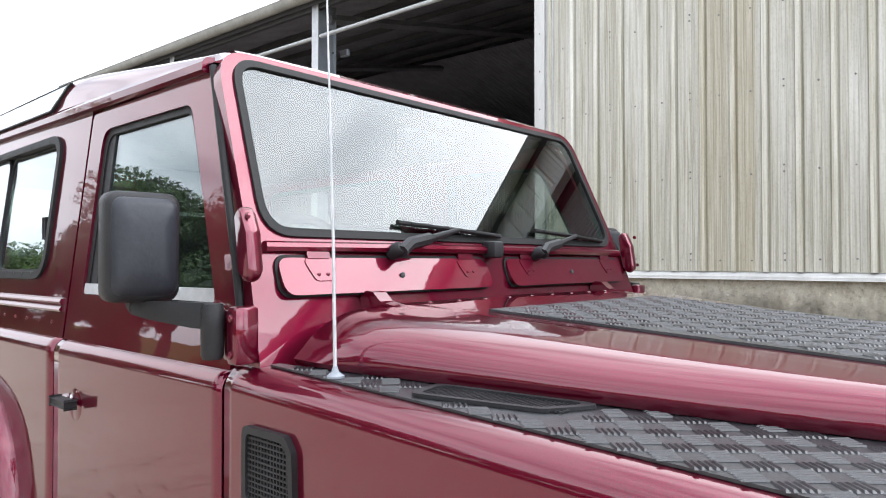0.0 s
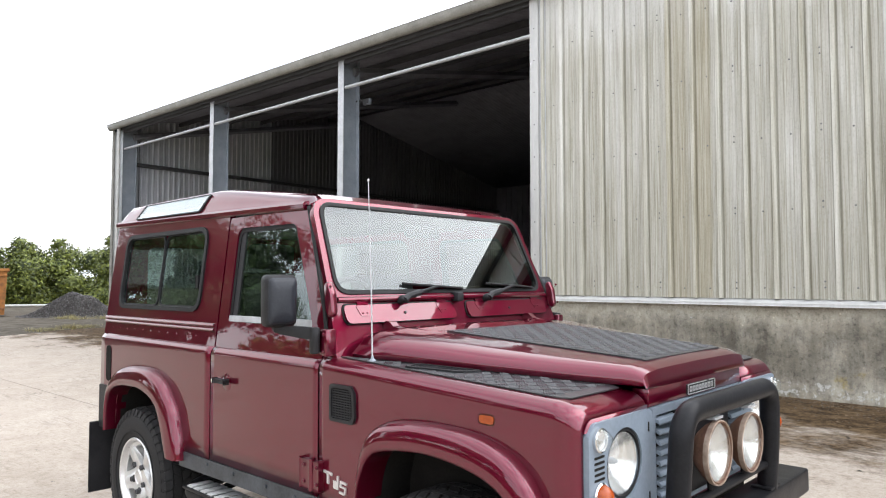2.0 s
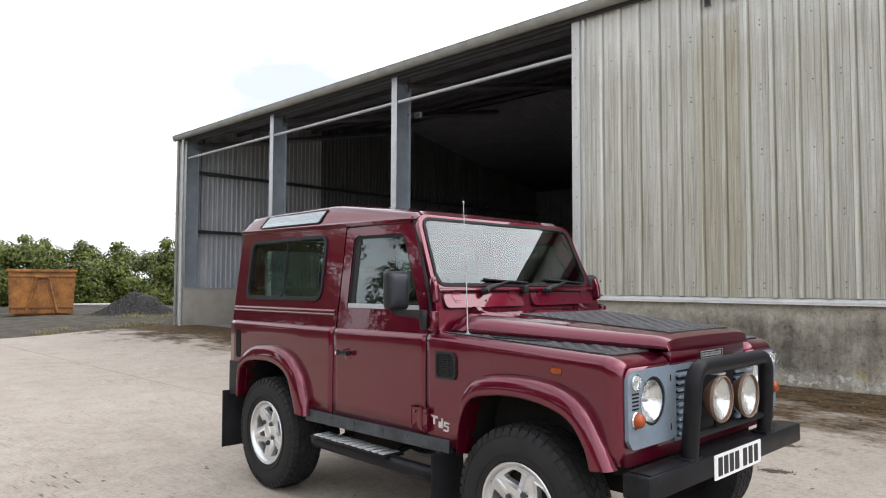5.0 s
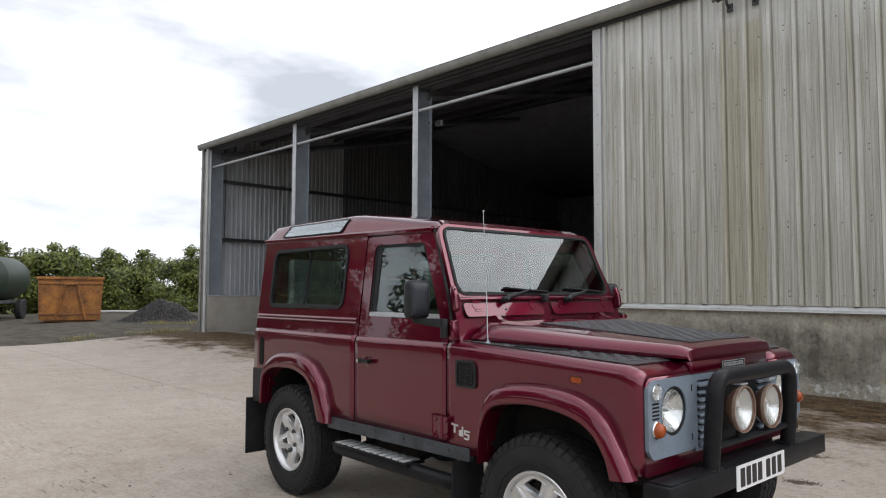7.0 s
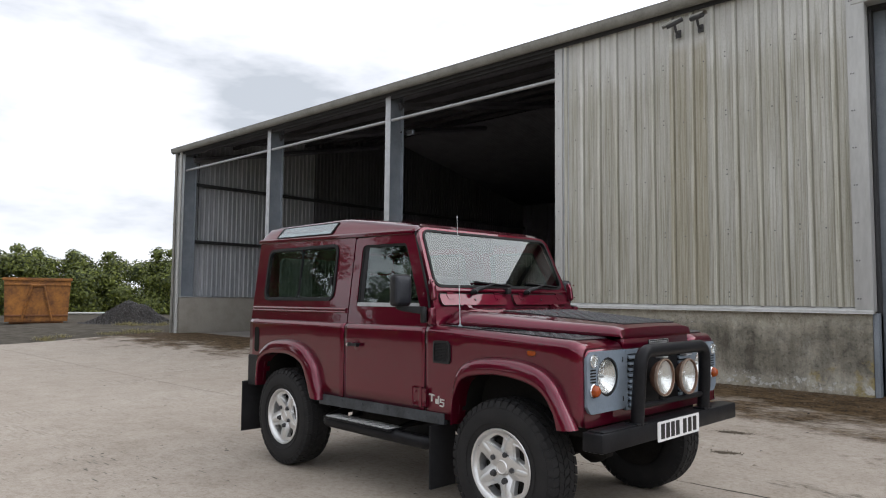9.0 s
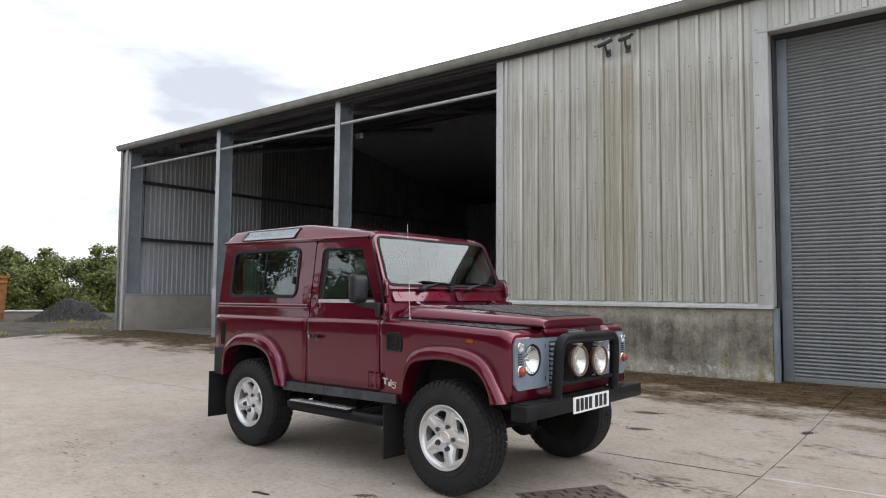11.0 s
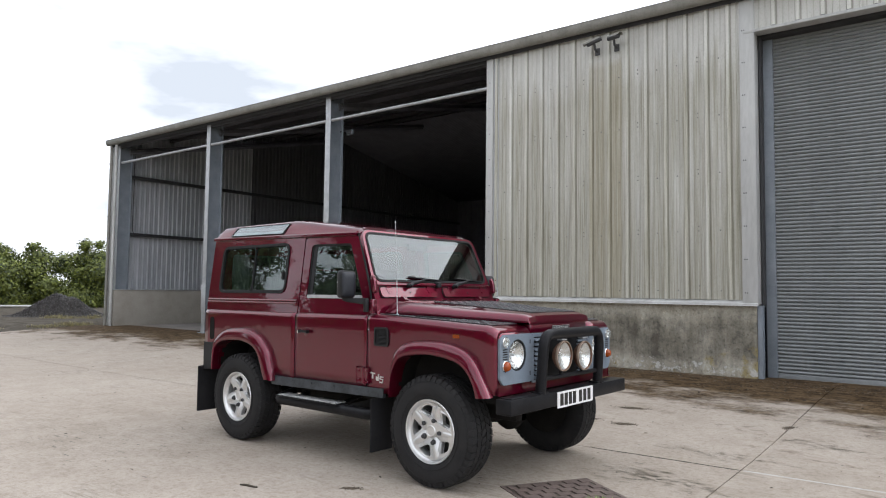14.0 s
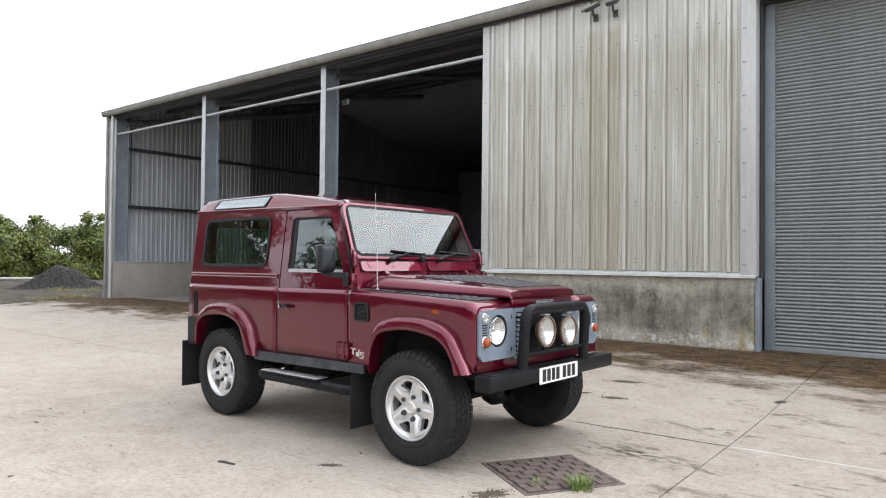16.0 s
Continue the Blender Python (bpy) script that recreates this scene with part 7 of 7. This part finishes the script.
def grass_tuft(m, n, h, seed, label, spread_r=0.10, mat=GRASS):
    rng = random.Random(seed)
    bm = bmesh.new()
    for _ in range(n):
        a, r = rng.random() * 6.28, spread_r * rng.random() ** 0.7
        x, y = r * math.cos(a), r * math.sin(a)
        lean = Vector((math.cos(a), math.sin(a), 0)) * (0.2 + 0.6 * rng.random()) * h
        hh = h * (0.5 + 0.6 * rng.random())
        w = Vector((-math.sin(a), math.cos(a), 0)) * 0.004 * (h / 0.08) ** 0.5
        b = Vector((x, y, -0.005))
        p = [b - w, b + w, b + lean * 0.4 + Vector((0, 0, hh * 0.65)) + w * 0.7, b + lean * 0.4 + Vector((0, 0, hh * 0.65)) - w * 0.7, b + lean + Vector((0, 0, hh))]
        v = [bm.verts.new(q) for q in p]
        bm.faces.new((v[0], v[1], v[2], v[3]))
        bm.faces.new((v[3], v[2], v[4]))
    ob = part("grass_tuft", bm, mat, None, "", 20, flip=False)
    ob.matrix_world = m
    return tagged(ob, label, "grass", "grass tufts", kind="stuff")


grass_tuft(CAR @ Matrix.Translation((1.15, -0.46, 0.005)), 150, 0.075, 5, "small green grass tuft growing beside the iron cover", 0.085)
grass_tuft(CAR @ Matrix.Translation((0.92, -0.56, 0.005)), 40, 0.04, 8, "thin grass growing in the cover joint", 0.06)
rng = random.Random(42)
for k in range(14):
    y = 2.6 + 3.4 * rng.random()
    grass_tuft(on_ground(EDGE_X - 0.25 - 0.9 * rng.random(), y), 70, 0.07 + 0.08 * rng.random(), 60 + k, "rough straw-coloured grass at the edge of the concrete", 0.35, STRAW_GRASS)

for k in range(9):
    grass_tuft(on_ground(-25.2 + 1.6 * rng.random(), 6.9 + 1.8 * rng.random()), 60, 0.10 + 0.08 * rng.random(), 90 + k, "low yellowing weeds growing before the gravel heap", 0.30, STRAW_GRASS)
stick = part("stick", tubed([(-0.075, 0, 0.006), (-0.02, 0.006, 0.008), (0.04, -0.003, 0.008), (0.075, 0.004, 0.006)], [0.006, 0.008, 0.007, 0.005], 7), BARK)
stick.matrix_world = on_ground(-1.04, -1.57, 12)
tagged(stick, "short broken stick lying on the concrete", "stick")

# ---- litter and dirt ----
bm = bmesh.new()
for _ in range(2600):
    if rng.random() < 0.45:
        x, y = rng.uniform(-5, 6), WALL_Y - 0.05 - abs(rng.gauss(0, 0.9))
    else:
        x, y = rng.uniform(-12, 6), rng.uniform(-4.5, 5.5)
    s = 0.005 + 0.022 * rng.random() ** 3
    m = pose(x, y, ground_z(x, y) + 0.003, rng.uniform(-14, 14), rng.uniform(-14, 14), rng.uniform(0, 360))
    v = [bm.verts.new(m @ Vector(p)) for p in ((-s, 0, 0), (0, -s * 0.45, s * 0.25), (s, 0, 0.1 * s), (0, s * 0.5, s * 0.25))]
    bm.faces.new(v)
tagged(part("leaf_litter", bm, STRAW, None, "", 20, flip=False), "dead leaves and crumbs of mud scattered over the yard", "litter", kind="stuff")


def crumb(bm, x, y, z, k, r_):
    vs = [bm.verts.new((x + k * p * r_.uniform(0.5, 1.4), y + k * q * r_.uniform(0.5, 1.4), z + k * w * r_.uniform(0.3, 0.8))) for p, q, w in ((0, 0, 1), (1, 0, 0.1), (0, 1, 0), (-1, 0, -0.1), (0, -1, 0), (0, 0, -1))]
    for fc in stone_faces:
        bm.faces.new([vs[i] for i in fc])


def mud_patch(x, y, rx, ry, turn, seed):
    """A thin ragged stain of trodden mud with crumbs on it."""
    r_ = random.Random(int(seed * 10) + 7)
    bm = bmesh.new()
    rows = []
    for a in spread(0, 2 * math.pi, 60):
        k = 0.62 + 0.45 * noise.noise((math.cos(a) * 2.2, math.sin(a) * 2.2, seed)) + 0.35 * noise.noise((math.cos(a) * 9, math.sin(a) * 9, seed))
        rows.append([(rx * k * r * math.cos(a), ry * k * r * math.sin(a), 0.004 * (1 - r ** 2) - 0.0005) for r in (0, 0.3, 0.6, 0.85, 1.0)])
    loft(bm, rows)
    for _ in range(int(260 * rx / 0.15)):
        a, r = r_.random() * 2 * math.pi, abs(r_.gauss(0, 0.5))
        crumb(bm, rx * r * math.cos(a), ry * r * math.sin(a), 0.003, 0.003 + 0.006 * r_.random() ** 2, r_)
    ob = part("mud_patch", bm, MUD, None, "", 20, flip=False)
    ob.matrix_world = on_ground(x, y, turn)
    tagged(ob, "dried dark crumbly mud patch on the concrete", "mud", "mud patches", kind="stuff")


MUD = surface("dried_mud", (0.055, 0.042, 0.028), (0.15, 0.12, 0.085), 0.95, scale=14, fine=90, bump=0.8, depth=0.01)
for k, (x, y, rx, ry, tn) in enumerate(((0.15, 2.25, 0.19, 0.08, 20), (-0.09, 3.08, 0.26, 0.10, 15), (-0.22, 2.30, 0.10, 0.04, 40), (2.6, 1.6, 0.10, 0.05, 0), (1.57, 3.0, 0.13, 0.07, 70), (0.75, -0.95, 0.20, 0.09, 60), (-0.45, -1.15, 0.10, 0.045, 30))):
    mud_patch(x, y, rx, ry, tn, k * 3.7)

# crumbs of soil and dead leaves washed up along the building
bm = bmesh.new()
crng = random.Random(77)
for _ in range(5200):
    x = crng.uniform(-5.0, 7.0)
    y = WALL_Y - 0.03 - abs(crng.gauss(0, 0.35 + 0.14 * max(0, x + 1)))
    if x > 0.9 and y > WALL_Y - 0.0:
        continue
    if noise.noise((x * 0.9, y * 1.6, 5.0)) + 0.25 * crng.random() < 0.0 and y < WALL_Y - 0.4:
        continue
    crumb(bm, x, y, ground_z(x, y) + 0.002, 0.004 + 0.013 * crng.random() ** 3, crng)
tagged(part("soil_crumbs", bm, leaf_material("soil_and_leaf_crumbs", (0.02, 0.015, 0.009), (0.11, 0.08, 0.05)), None, "", 20, flip=False), "crumbs of soil and dead leaves along the wall foot", "soil", kind="stuff")

# dirt lying in the furrows of the tamped surface
bm = bmesh.new()
frng = random.Random(90)
FURROWS = ((1.08, 0.46, 0.24, 0.12, 150), (1.15, 1.52, 0.28, 0.09, 60), (1.95, 2.36, 0.32, 0.08, 70), (-3.4, -1.6, 0.7, 0.3, 70), (2.9, 0.4, 0.5, 0.25, 60), (-6.5, 1.5, 1.2, 0.4, 70))
for cx, cy, rx, ry, count in FURROWS:
    for _ in range(count):
        x, y = cx + frng.gauss(0, rx), cy + frng.gauss(0, ry)
        y = round(y / 0.026) * 0.026 + frng.gauss(0, 0.003)
        h = (0.012 + 0.07 * frng.random() ** 2)
        w = 0.002 + 0.004 * frng.random()
        pts = [(x - h, y), (x - h * 0.3, y - w), (x + h * 0.5, y - w * 0.7), (x + h, y + 0.003), (x + h * 0.4, y + w), (x - h * 0.4, y + w * 0.8)]
        bm.faces.new([bm.verts.new((px, py, ground_z(px, py) + 0.0035)) for px, py in pts])
tagged(part("furrow_dirt", bm, leaf_material("furrow_dirt", (0.05, 0.042, 0.028), (0.16, 0.135, 0.095)), None, "", 20, flip=False), "dark dirt lying in furrows of the tamped concrete", "dirt", kind="stuff")
